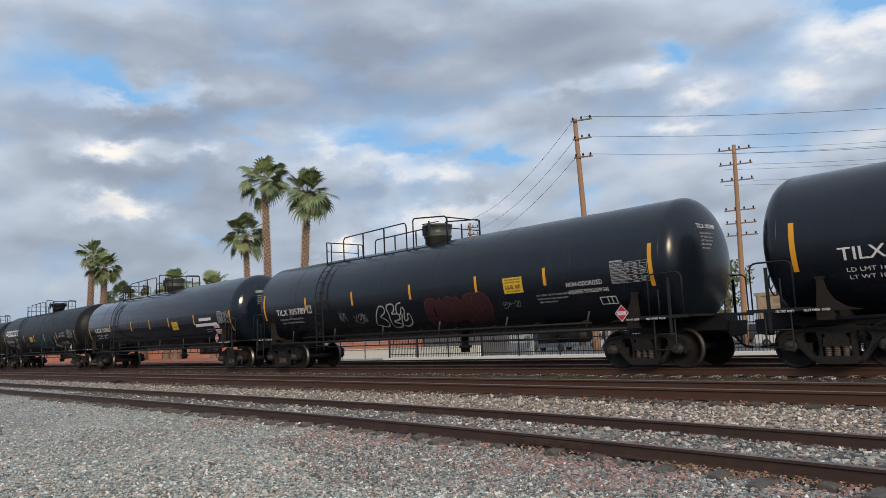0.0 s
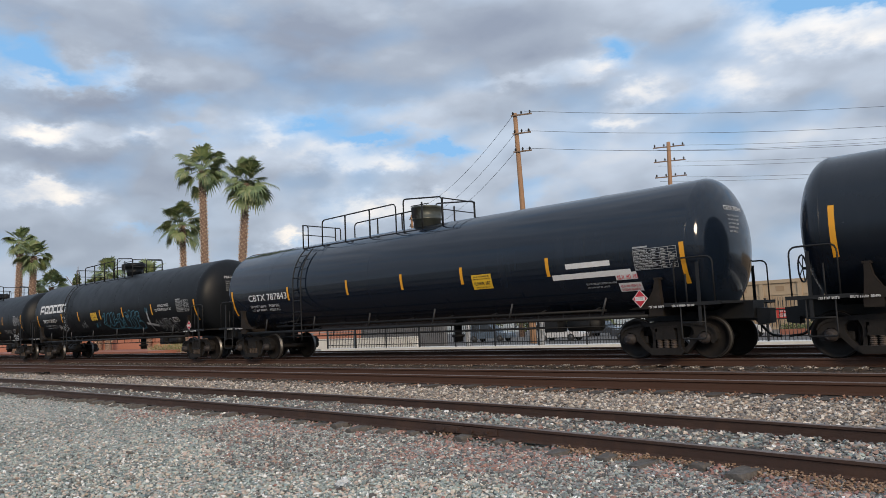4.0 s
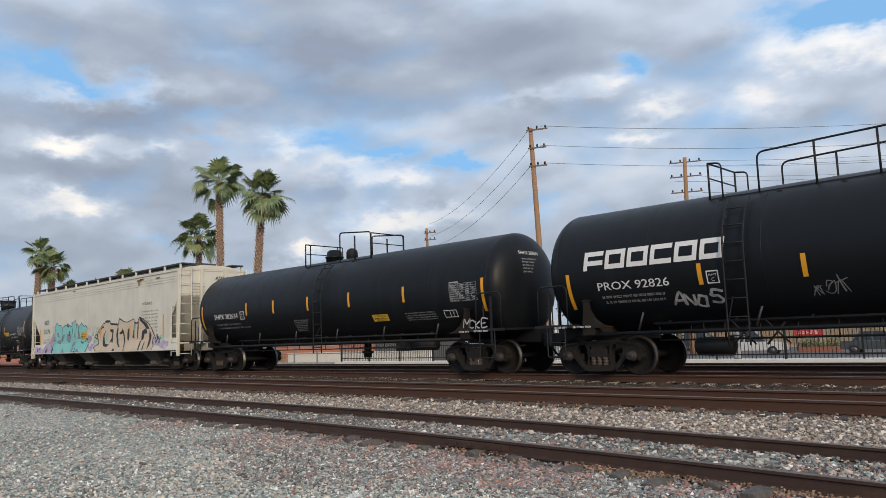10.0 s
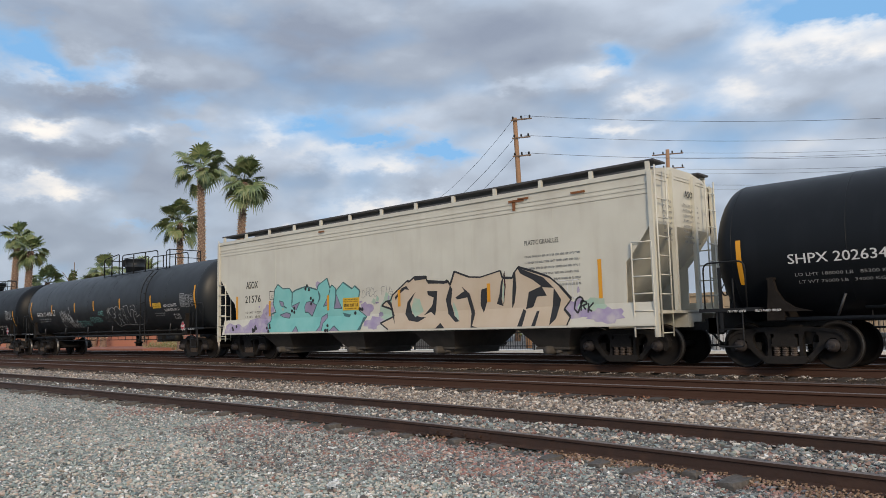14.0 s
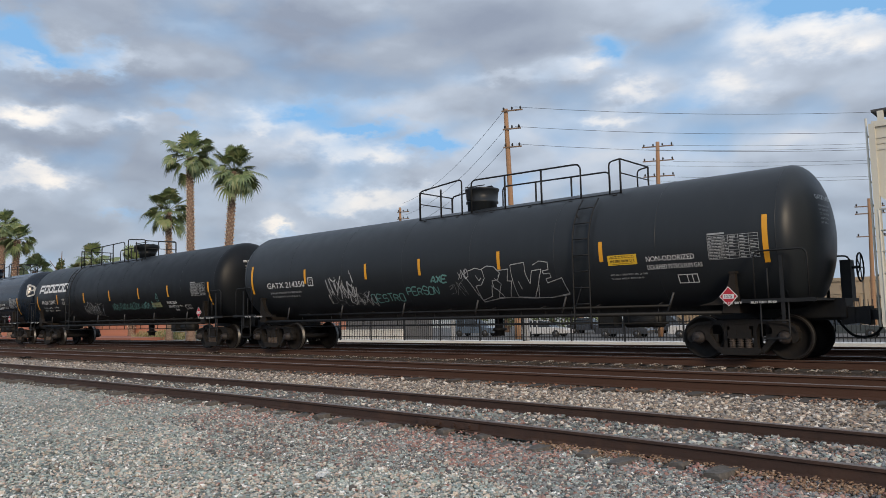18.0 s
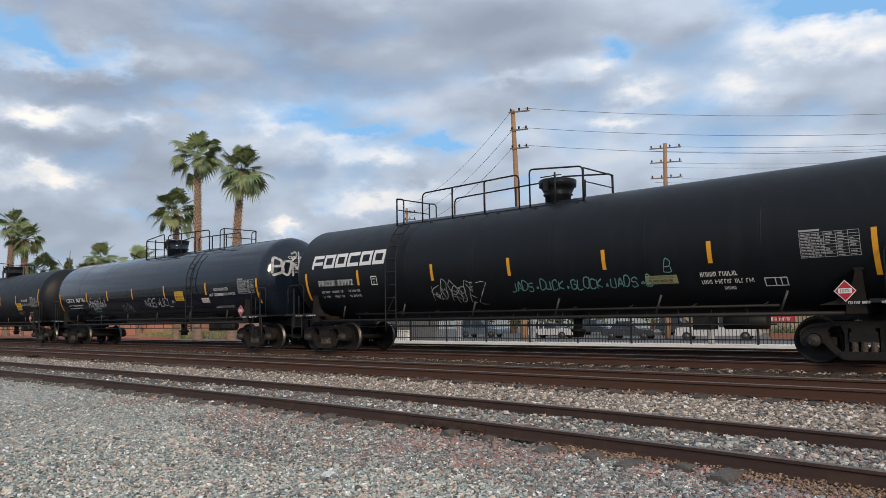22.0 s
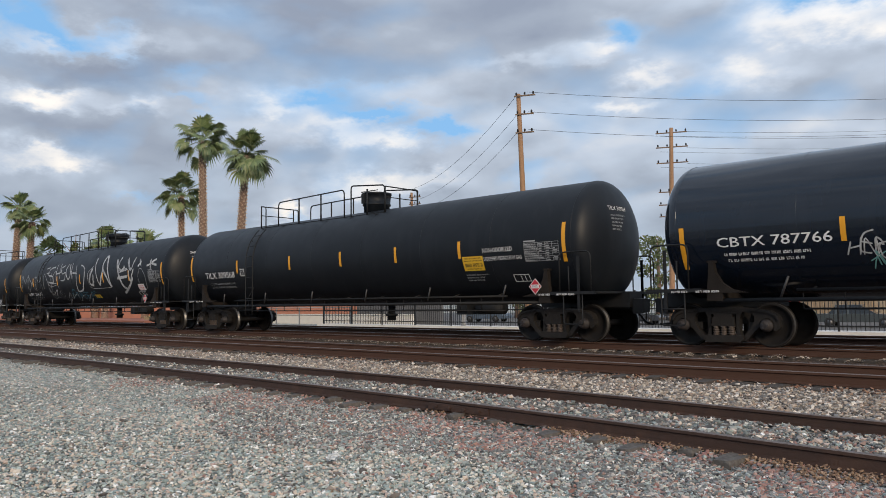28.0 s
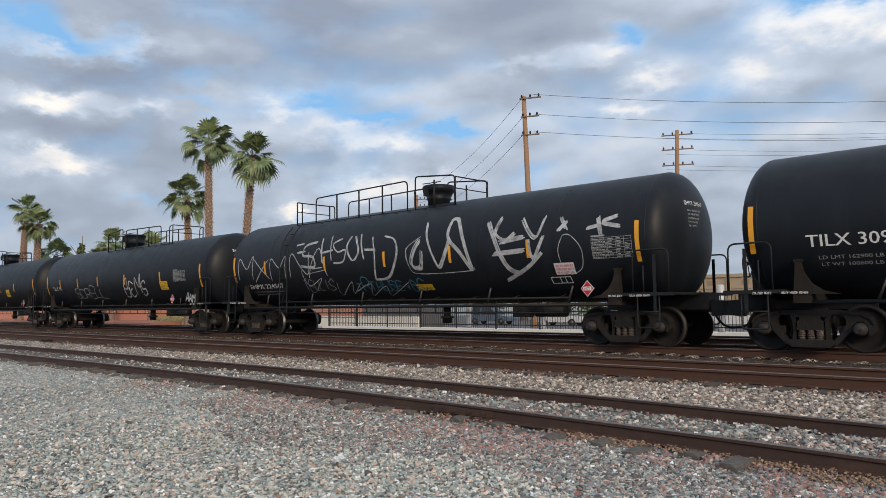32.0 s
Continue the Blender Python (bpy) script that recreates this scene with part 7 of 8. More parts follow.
car = tank_car("tank_car", -236.10, 16.0, M_TANK_DUST, "dusty black tank car with yellow strips")
at = surface(0.0)
strips(car, at, [-8.9, 8.7], 2.6, 0.9, 0.11)
strips(car, at, [-6, -3, 0, 3, 5.5], 2.42)
yellow_sign(car, at(4.0, 1.7))
placard(car, upright(at, 7.5, 1.3))
for c, x in CARS:
    full_size(c)
    c.matrix_basis = pose(x, TRAIN_Y, 0)


# ---- palms, poles, fence, lot ----
M_TRUNK = material("palm_trunk", (0.22, 0.145, 0.11), 0.9, grain=(6, 0.6, (0.13, 0.085, 0.065)), spots=(14, 0.6, (0.42, 0.34, 0.27)), bump=0.6, bump_scale=12)
M_FROND = material("palm_frond", (0.09, 0.12, 0.04), 0.5, island=[(0.133, 0.183, 0.078), (0.179, 0.226, 0.094), (0.109, 0.156, 0.07), (0.226, 0.25, 0.117), (0.14, 0.191, 0.078)])
# dry stub colour, lightened further to paint in sunlit flecks
M_STUB = material("palm_stub", (0.58, 0.45, 0.34), 0.9, grain=(8, 0.5, (0.2, 0.14, 0.1)))
M_DRY = material("dry_frond", (0.24, 0.18, 0.09), 0.85, grain=(5, 0.5, (0.14, 0.10, 0.05)))
M_LEAF = material("dark_leaves", (0.035, 0.055, 0.02), 0.7, island=[(0.08, 0.11, 0.045), (0.11, 0.14, 0.055), (0.06, 0.085, 0.035), (0.14, 0.16, 0.06)])
M_POLE = material("weathered_pole", (0.36, 0.21, 0.12), 0.85, grain=(7, 0.5, (0.22, 0.14, 0.09)), bump=0.3, bump_scale=20)
M_POLE_DARK = material("grey_weathered_pole", (0.20, 0.14, 0.10), 0.85, grain=(7, 0.5, (0.12, 0.09, 0.07)), bump=0.3, bump_scale=20)
M_WIRE = material("wire_black", (0.02, 0.02, 0.022), 0.6)
M_GALV = material("galvanised_steel", (0.30, 0.31, 0.31), 0.5, 0.5, grain=(6, 0.4, (0.2, 0.2, 0.2)))
M_FENCE = material("black_fence_paint", (0.012, 0.012, 0.013), 0.5)
M_KERB = material("pale_concrete", (0.74, 0.71, 0.66), 0.85, grain=(3, 0.3, (0.55, 0.52, 0.49)))
M_ASPHALT = material("worn_lot_asphalt", (0.105, 0.10, 0.097), 0.9, grain=(3, 0.4, (0.07, 0.068, 0.066)), spots=(0.6, 0.4, (0.15, 0.14, 0.13)))
M_BRICK = material("red_brick_paving", (0.33, 0.13, 0.085), 0.85, grain=(10, 0.5, (0.22, 0.09, 0.065)))
M_GLASS = material("dark_car_glass", (0.02, 0.024, 0.028), 0.08)
M_TYRE = material("tyre_rubber", (0.02, 0.02, 0.02), 0.85)
M_CARWHITE = material("white_car_paint", (0.52, 0.52, 0.53), 0.3, coat=0.3)
M_CARDARK = material("dark_car_paint", (0.04, 0.045, 0.055), 0.25, coat=0.5)
M_CARSILVER = material("silver_car_paint", (0.35, 0.37, 0.40), 0.3, 0.5, coat=0.5)
M_CARBLUE = material("blue_grey_car_paint", (0.08, 0.11, 0.15), 0.3, coat=0.5)
M_CARGREY = material("grey_green_car_paint", (0.05, 0.06, 0.063), 0.3, coat=0.5)
M_ALLOY = material("dull_alloy", (0.11, 0.11, 0.115), 0.45, 0.6)
M_BANNER = material("red_banner_cloth", (0.45, 0.035, 0.03), 0.7)
M_SALMON = material("salmon_stucco", (0.55, 0.24, 0.16), 0.85, grain=(2, 0.3, (0.45, 0.2, 0.14)))
M_GREYWALL = material("dark_grey_wall", (0.14, 0.14, 0.145), 0.85, grain=(2, 0.3, (0.1, 0.1, 0.1)))
M_GRASS = material("dry_grass", (0.22, 0.22, 0.10), 0.8, island=[(0.20, 0.21, 0.09), (0.30, 0.28, 0.14), (0.14, 0.17, 0.07), (0.36, 0.33, 0.20)])
M_RIB = material("tan_panel", (0.33, 0.24, 0.155), 0.85, grain=(3, 0.3, (0.34, 0.24, 0.15)))
M_STUCCO = material("beige_stucco", (0.42, 0.33, 0.23), 0.85, grain=(2, 0.3, (0.44, 0.33, 0.22)))


def fan_leaf(bm, base, way, stalk, size, droop, rnd):
    """A palm's fan: a bent stalk, and blades that spread from its tip and hang at their ends."""
    way = way.normalized()
    side = way.cross(Vector((0, 0, 1)))
    side = side.normalized() if side.length > 0.05 else Vector((1, 0, 0))
    tip = base + way * stalk + Vector((0, 0, -droop * stalk * 0.25))
    tube(bm, [base, (base + tip) / 2 + Vector((0, 0, 0.04)), tip], 0.018, 3)
    face = (way + Vector((0, 0, -droop * 0.9))).normalized()
    side = (side + Vector((0, 0, rnd.uniform(-0.8, 0.8)))).normalized()
    up = side.cross(face).normalized()
    n = 19
    for i in range(n):
        a = (i / (n - 1) - 0.5) * 4.3
        d = (face * math.cos(a) + side * math.sin(a)).normalized()
        ln = size * (0.78 + 0.22 * math.cos(a)) * rnd.uniform(0.88, 1.08)
        w = d.cross(up).normalized() * 0.085 * size
        mid = tip + d * ln * 0.55 + up * 0.05
        bend = mid + d * ln * 0.25 + Vector((0, 0, -droop * ln * 0.10))
        end = bend + (d * 0.25 + Vector((0, 0, -0.10 - 0.3 * droop))) * ln * rnd.uniform(0.6, 1.2)
        v = [bm.verts.new(q) for q in (tip, mid + w + up * 0.02, mid - w + up * 0.02, bend + w * 0.6, bend - w * 0.6, end)]
        bm.faces.new((v[0], v[1], v[2]))
        bm.faces.new((v[1], v[3], v[4], v[2]))
        bm.faces.new((v[3], v[5], v[4]))


def palm(x, y, height, lean=(0, 0), trunk_r=0.25, crown=1.0, seed=1, label="tall fan palm with a slender trunk", leaves=38, dry=0):
    rnd = random.Random(seed)
    p = empty("palm_tree", x, y, GROUND_Z)
    tagged(p, label, "palm tree", "palms beyond the tracks")
    bm = bmesh.new()
    loops = []
    n = 90

    def line(t):
        return Vector((lean[0] * t ** 1.4, lean[1] * t ** 1.4, height * t))
    for i in range(n + 1):
        t = i / n
        r = trunk_r * (1.15 - 0.3 * t + 0.35 * max(0, 0.06 - t) / 0.06) * (1 + 0.05 * (i % 2))
        loops.append([line(t) + Vector((r * math.cos(k * math.pi / 6), r * math.sin(k * math.pi / 6), 0)) * rnd.uniform(0.95, 1.05) for k in range(12)])
    rings(bm, loops, smooth=False)
    trunk = part("trunk", bm, M_TRUNK, p)
    # stubs of old leaf stalks
    bm = bmesh.new()
    for i in range(int(height * 26)):
        t = 0.12 + 0.87 * (i / (height * 26))
        az = i * 2.39996
        c = line(t)
        o = Vector((math.cos(az), math.sin(az), 0))
        r = trunk_r * (1.15 - 0.3 * t)
        s = Vector((-o.y, o.x, 0)) * rnd.uniform(0.05, 0.10)
        q = c + o * (r * 0.95)
        v = [bm.verts.new(k) for k in (q - s, q + s, q + o * 0.12 + s * 0.5 + Vector((0, 0, 0.10)), q + o * 0.12 - s * 0.5 + Vector((0, 0, 0.10)), q + Vector((0, 0, 0.13)))]
        for f in ((0, 1, 2, 3), (1, 4, 2), (0, 3, 4), (3, 2, 4)):
            bm.faces.new([v[j] for j in f])
    tagged(part("stub_cover", bm, M_STUB, trunk, "pale stubs of old leaf stalks"), kind="stuff")
    top = line(1.0)
    bm = bmesh.new()
    for i in range(leaves):
        az = i * 2.39996 + rnd.uniform(-0.6, 0.6)
        el = 1.30 - 2.05 * (i / leaves) ** 0.95 + rnd.uniform(-0.42, 0.42)
        way = Vector((math.cos(az) * math.cos(el), math.sin(az) * math.cos(el), math.sin(el)))
        fan_leaf(bm, top + way * 0.1, way, crown * rnd.uniform(0.55, 1.12), crown * rnd.uniform(0.58, 0.82), rnd.uniform(0.1, 0.35) + 0.8 * (i / leaves) ** 1.5, rnd)
    part("crown", bm, M_FROND, p)
    if not dry:
        return p
    bm = bmesh.new()
    for i in range(dry):
        az = i * 2.39996 + seed
        el = rnd.uniform(-1.2, -0.7)
        way = Vector((math.cos(az) * math.cos(el), math.sin(az) * math.cos(el), math.sin(el)))
        fan_leaf(bm, top + Vector((0, 0, -0.15)), way, crown * 0.6, crown * 0.6, 1.0, rnd)
    part("dry_skirt", bm, M_DRY, p, "dry brown hanging fronds")
    return p


palm(-45.30, 26, 12.35, (-0.35, 0), 0.225, 1.17, 1)
palm(-41.30, 26, 10.55, (1.0, 0), 0.225, 1.18, 2, "fan palm with a leaning trunk")
palm(-48.10, 26, 8.98, (-0.32, 0), 0.185, 1.05, 3, "shorter fan palm with a slender trunk")
palm(-81.38, 26, 11.10, (1.10, 0), 0.3, 1.03, 4)
palm(-77.59, 26, 9.38, (0.88, 0), 0.3, 1.13, 5, "fan palm with a full crown")
palm(-82.08, 29.5, 6.82, (-0.01, 0), 0.25, 1.29, 6, "low bushy fan palm", 30)
palm(-68.50, 29.5, 7.03, (0.04, 0), 0.25, 1.18, 7, "low bushy fan palm", 30)
palm(-62.89, 30.5, 6.18, (-0.12, 0), 0.25, 1.34, 8, "low bushy fan palm", 30)
palm(-72.88, 30.5, 5.54, (-0.13, 0), 0.25, 1.34, 9, "low bushy fan palm", 30)


def leafy(name, x, y, height, wide, seed, label, conical=False, base=0.25, count=1500, size=0.28):
    rnd = random.Random(seed)
    foot = GROUND_Z if y < 33 else LOT_Z - 0.02
    height += GROUND_Z - foot
    t = empty(name, x, y, foot)
    tagged(t, label, "tree", "trees beyond the tracks")
    bm = bmesh.new()
    tube(bm, [(0, 0, 0), (0.1, 0, height * 0.4), (0, 0.1, height * 0.9)], 0.16 * wide / 2, 8, 0.03)
    limbs = []
    for i in range(9):
        z = height * rnd.uniform(0.3, 0.75)
        a = i * 2.4
        e = Vector((math.cos(a) * wide * 0.35, math.sin(a) * wide * 0.35, z + height * 0.15))
        tube(bm, [(0, 0, z), e * 0.5 + Vector((0, 0, z * 0.5)), e], 0.05, 5, 0.015)
    part("trunk", bm, M_TRUNK, t)
    bm = bmesh.new()
    blobs = [(rnd.uniform(-0.5, 0.5), rnd.uniform(-0.5, 0.5), rnd.uniform(base, 0.92), rnd.uniform(0.25, 0.5)) for _ in range(16)]
    for i in range(count):
        bx, by, bz, br = blobs[i % 16]
        d = Vector((rnd.gauss(0, 1), rnd.gauss(0, 1), rnd.gauss(0, 1))).normalized() * br * rnd.uniform(0.5, 1.0)
        k = (1.15 - bz) if conical else 1.0
        p = Vector(((bx * k + d.x * (0.5 if conical else 1)) * wide * 0.6, (by * k + d.y * (0.5 if conical else 1)) * wide * 0.6, bz * height + d.z * wide * 0.45))
        if p.z < 0.3:
            continue
        u = Vector((rnd.gauss(0, 1), rnd.gauss(0, 1), rnd.gauss(0, 1))).normalized()
        v = u.orthogonal().normalized()
        s = size * rnd.uniform(0.6, 1.3)
        q = [bm.verts.new(c) for c in (p - u * s * 0.5, p + v * s * 0.3, p + u * s * 0.5, p - v * s * 0.3)]
        bm.faces.new(q)
    part("crown", bm, M_LEAF, t)
    return t


leafy("conifer_tree", -78.14, 30.5, 9.6, 3.0, 1, "dark upright conifer behind the palms", True)
leafy("conifer_tree", -74.82, 31.0, 8.0, 2.0, 2, "small dark conifer behind the palms", True)
leafy("broadleaf_tree", -55.49, 55, 9.6, 6.5, 3, "rounded green tree beyond the lot", False, 0.2, 1800, 0.4)
for k, (tx, ty, th) in enumerate(((-43.87, 72, 8.7), (-49.52, 75, 9.6), (-56.93, 76, 9.0), (-37.85, 76, 9.1), (-63.33, 77, 10.1))):
    leafy("broadleaf_tree", tx, ty, th, 5.5, 10 + k, "yellow-green tree beyond the parking lot", False, 0.1, 1700, 0.36)


def pole(x, y, height, arms, lean=0.0, label="wooden utility pole with crossarms", r=0.17, arm_len=2.4, insul=3, wood=None):
    wood = wood or M_POLE
    foot = LOT_Z - 0.02
    p = empty("utility_pole", x, y, foot)
    tagged(p, label, "utility pole", "utility poles beyond the lot")
    bm = bmesh.new()
    h = height - foot
    tube(bm, [(lean * (1 - i / 8), 0, h * i / 8) for i in range(9)], r * 1.25, 12, r * 0.8)
    part("pole_shaft", bm, wood, p)
    for z, ln, off in arms:
        a = part("crossarm", shared(f"arm{ln}", lambda bm: box(bm, -ln / 2, ln / 2, -0.045, 0.045, -0.045, 0.045)), M_POLE_DARK, p)
        a.matrix_basis = pose(off, 0.0, z - foot, 0, 0, 25)
        for k in range(insul):
            ins = part("insulator", shared("insulator", lambda bm: lathe(bm, [(0.06, 0.03), (0.10, 0.07), (0.16, 0.06), (0.18, 0.08), (0.24, 0.05), (0.27, 0.03)], "z", 8)), M_WIRE, a)
            ins.matrix_basis = pose(-ln / 2 + 0.15 + (ln - 0.3) * k / max(1, insul - 1), 0, 0)
    return p


pole(-31.0, 42, 15.6, [(15.4, 1.5, 0.55), (14.1, 1.3, 0.5), (12.8, 1.3, 0.5)], 0.55, r=0.19)
pole(-28.2, 60, 15.7, [(15.3, 2.6, 0), (14.05, 2.6, 0), (12.7, 2.6, 0), (10.2, 2.4, 0), (9.1, 2.4, 0), (8.1, 2.4, 0)], -0.5, "tall wooden pole with six wide crossarms", 0.2, insul=4)
pole(-15.5, 75, 10.8, [(10.1, 2.4, 0), (9.45, 2.4, 0), (7.4, 2.4, 0)], -0.3, "wooden pole with three crossarms beyond the building", 0.17)
pole(-59.6, 60, 13.55, [(13.0, 1.4, 0.5), (12.2, 1.4, 0.5)], 0.2)
pole(-83.1, 40, 7.5, [(7.3, 3.2, 0), (6.2, 2.0, 0)], 0, "distant pole with a lamp arm")


def wire(a, b, sag, parent=None, r=0.009):
    bm = bmesh.new()
    a, b = Vector(a), Vector(b)
    tube(bm, [a.lerp(b, i / 16) - Vector((0, 0, sag * 4 * (i / 16) * (1 - i / 16))) for i in range(17)], r, 4)
    w = part("overhead_wire", bm, M_WIRE, None)
    return tagged(w, "thin black overhead wire", "wire", "overhead wires")


for z in (15.5, 14.1, 12.85):
    wire((-30.2, 42, z + 0.1), (10.7, 78, z + 1.3), 1.5, r=0.013)
    wire((-31.2, 42, z), (-59.2, 60, z - 1.5), 1.05, r=0.013)
for z in (15.15, 13.75, 12.4):
    for dx in (-1.2, 1.2):
        wire((-28.2 + dx, 60.3, z + 0.1), (2.1 + dx, 82, z + 0.1), 0.6, r=0.012)


def build_fence():
    f = empty("fence", 0, 26.6, 0)
    tagged(f, "black steel picket fence along the parking lot", "fence")
    picket = shared("picket", lambda bm: box(bm, -0.009, 0.009, -0.009, 0.009, -0.05, 1.30))
    post = shared("post", lambda bm: (box(bm, -0.028, 0.028, -0.028, 0.028, -0.2, 1.38), box(bm, -0.036, 0.036, -0.036, 0.036, 1.38, 1.41)))
    x = -33.4
    while x < 5:
        o = part("post", post, M_FENCE, f)
        o.matrix_basis = pose(x, 0, 0)
        x += 2.4
    near = bmesh.new()
    x = -33.4
    n = 0
    while x < 5:
        if n < 290:
            o = part("picket", picket, M_FENCE, f)
            o.matrix_basis = pose(x, 0, 0)
            n += 1
        else:
            box(near, x - 0.009, x + 0.009, -0.009, 0.009, -0.05, 1.30)
        x += 0.13
    if near.verts:
        tagged(part("picket_row", near, M_FENCE, f), kind="stuff")
    for z in (0.10, 0.68, 0.99):
        bm = bmesh.new()
        box(bm, -33.4, 5, -0.02, 0.02, z - 0.02, z + 0.02)
        part("fence_rail", bm, M_FENCE, f)


build_fence()
bm = bmesh.new()
box(bm, -33.6, 33, 26.3, 27.5, GROUND_Z - 0.1, -0.075)
tagged(part("kerb", bm, M_KERB, None), "pale concrete walk along the fence", "kerb", kind="structure")
bm = bmesh.new()
box(bm, -33.6, 33, 27.5, 32.3, GROUND_Z - 0.1, GROUND_Z + 0.012)
tagged(part("road_lot", bm, M_ASPHALT, None), "dark asphalt lane behind the fence", "road", kind="structure")
bm = bmesh.new()
box(bm, -100, 70, 37, 110, LOT_Z - 0.2, LOT_Z)
tagged(part("parking_lot", bm, M_ASPHALT, None), "worn grey asphalt parking lot", "parking lot", kind="structure")
bm = bmesh.new()
box(bm, -160, -52.2, 25.3, 31, GROUND_Z - 0.1, 0.0)
tagged(part("platform", bm, M_BRICK, None), "low salmon-coloured station platform", "platform", kind="structure")
bm = bmesh.new()
box(bm, -160, -35.6, 31, 31.3, GROUND_Z - 0.1, 1.06)
tagged(part("wall_platform", bm, M_SALMON, None), "long low salmon wall behind the platform", "wall", kind="structure")
bm = bmesh.new()
box(bm, -35.6, -28.6, 31, 31.3, GROUND_Z - 0.1, 1.06)
tagged(part("wall_grey", bm, M_GREYWALL, None), "low dark grey wall beside the lot", "wall", kind="structure")


bm = bmesh.new()
box(bm, -43.0, -29.5, 29.65, 29.9, GROUND_Z - 0.1, 0.34)
box(bm, -43.05, -29.45, 29.6, 29.95, 0.34, 0.40)
tagged(part("wall_low", bm, M_KERB, None), "low pale concrete wall behind the fence", "wall", kind="structure")


def hedge():
    rnd = random.Random(5)
    bm = bmesh.new()
    for i in range(5200):
        x = rnd.uniform(-56.7, -42.7)
        y = rnd.uniform(27.4, 29.4)
        h = 0.35 + 0.25 * math.sin(x * 1.3) * math.sin(x * 0.37 + 1)
        z = rnd.uniform(-0.2, h)
        d = Vector((rnd.gauss(0, 0.4), rnd.gauss(0, 0.4), 1)).normalized() * rnd.uniform(0.12, 0.3)
        s = Vector((rnd.gauss(0, 1), rnd.gauss(0, 1), 0)).normalized() * 0.02
        q = Vector((x, y, z))
        bm.faces.new([bm.verts.new(k) for k in (q - s, q + s, q + d)])
    return tagged(part("grass", bm, M_GRASS, None), "dry yellow-green grass beside the platform", "grass", kind="stuff")


hedge()
ramp = empty("handrail", -40.3, 26.95, 0)
tagged(ramp, "white steel handrail beside the grass strip", "handrail")
for i in range(9):
    o = part("post", shared("rail_post", lambda bm: box(bm, -0.03, 0.03, -0.03, 0.03, -0.2, 0.85)), M_GALV, ramp)
    o.matrix_basis = pose(-9.6 + 2.3 * i, 0, 0)
for z in (0.4, 0.82):
    bm = bmesh.new()
    tube(bm, [(-9.6, 0, z), (8.8, 0, z)], 0.025, 6)
    part("rail", bm, M_GALV, ramp)
for x in (-23.35, -19.1, -11.2):
    bm = bmesh.new()
    lathe(bm, [(-0.2, 0.13), (1.6, 0.13), (1.64, 0.09), (1.65, 0.001)], "z", 14, (x, 27.0, 0))
    tagged(part("bollard", bm, M_CARWHITE, None), "white round steel post by the fence", "bollard", "white posts by the fence")


def beige_building():
    b = empty("commercial_building", -20.7, 78, LOT_Z)
    tagged(b, "beige stucco commercial building with panelled front", "building")
    bm = bmesh.new()
    box(bm, -15, 40, 0, 12, 0, 4.6)
    part("wall", bm, M_STUCCO, b)
    bm = bmesh.new()
    box(bm, -15.15, 40.15, -0.15, 12.1, 4.6, 4.94)
    box(bm, -15.05, 40.05, -0.08, 0, 3.4, 3.53)
    part("parapet", bm, M_STUCCO, b)
    for i in range(15):
        x = -14.6 + 3.7 * i
        bm = bmesh.new()
        box(bm, x - 0.22, x + 0.22, -0.12, 0, 0, 4.6)
        part("pilaster", bm, M_STUCCO, b)
        if i < 14:
            bm = bmesh.new()
            for k in range(11):
                box(bm, x + 0.5 + 0.25 * k, x + 0.58 + 0.25 * k, -0.06, 0.02, 0.3, 3.2)
            part("ribbed_panel", bm, M_RIB, b)
            bm = bmesh.new()
            box(bm, x + 1.4, x + 2.2, -0.03, 0.02, 3.8, 4.3)
            part("vent", bm, M_RIB, b)


beige_building()
bn = empty("banner_sign", -20.75, 64, 0.06)
tagged(bn, "red banner sign with two lines of white print", "sign")
bm = bmesh.new()
box(bm, -1.1, 1.1, -0.03, 0.03, 0.22, 1.06)
part("banner", bm, M_BANNER, bn)
bars("banner_print", [(-0.85, 0.72, 1.7, 0.2), (-0.9, 0.34, 1.8, 0.26)], M_WHITE, bn, lambda u, v, l: Vector((u, -0.03 - l, v)), 6)
for x in (-1.0, 1.0):
    o = part("leg", shared("banner_leg", lambda bm: box(bm, -0.03, 0.03, -0.03, 0.03, LOT_Z, 1.04)), M_FENCE, bn)
    o.matrix_basis = pose(x, 0.06, 0)


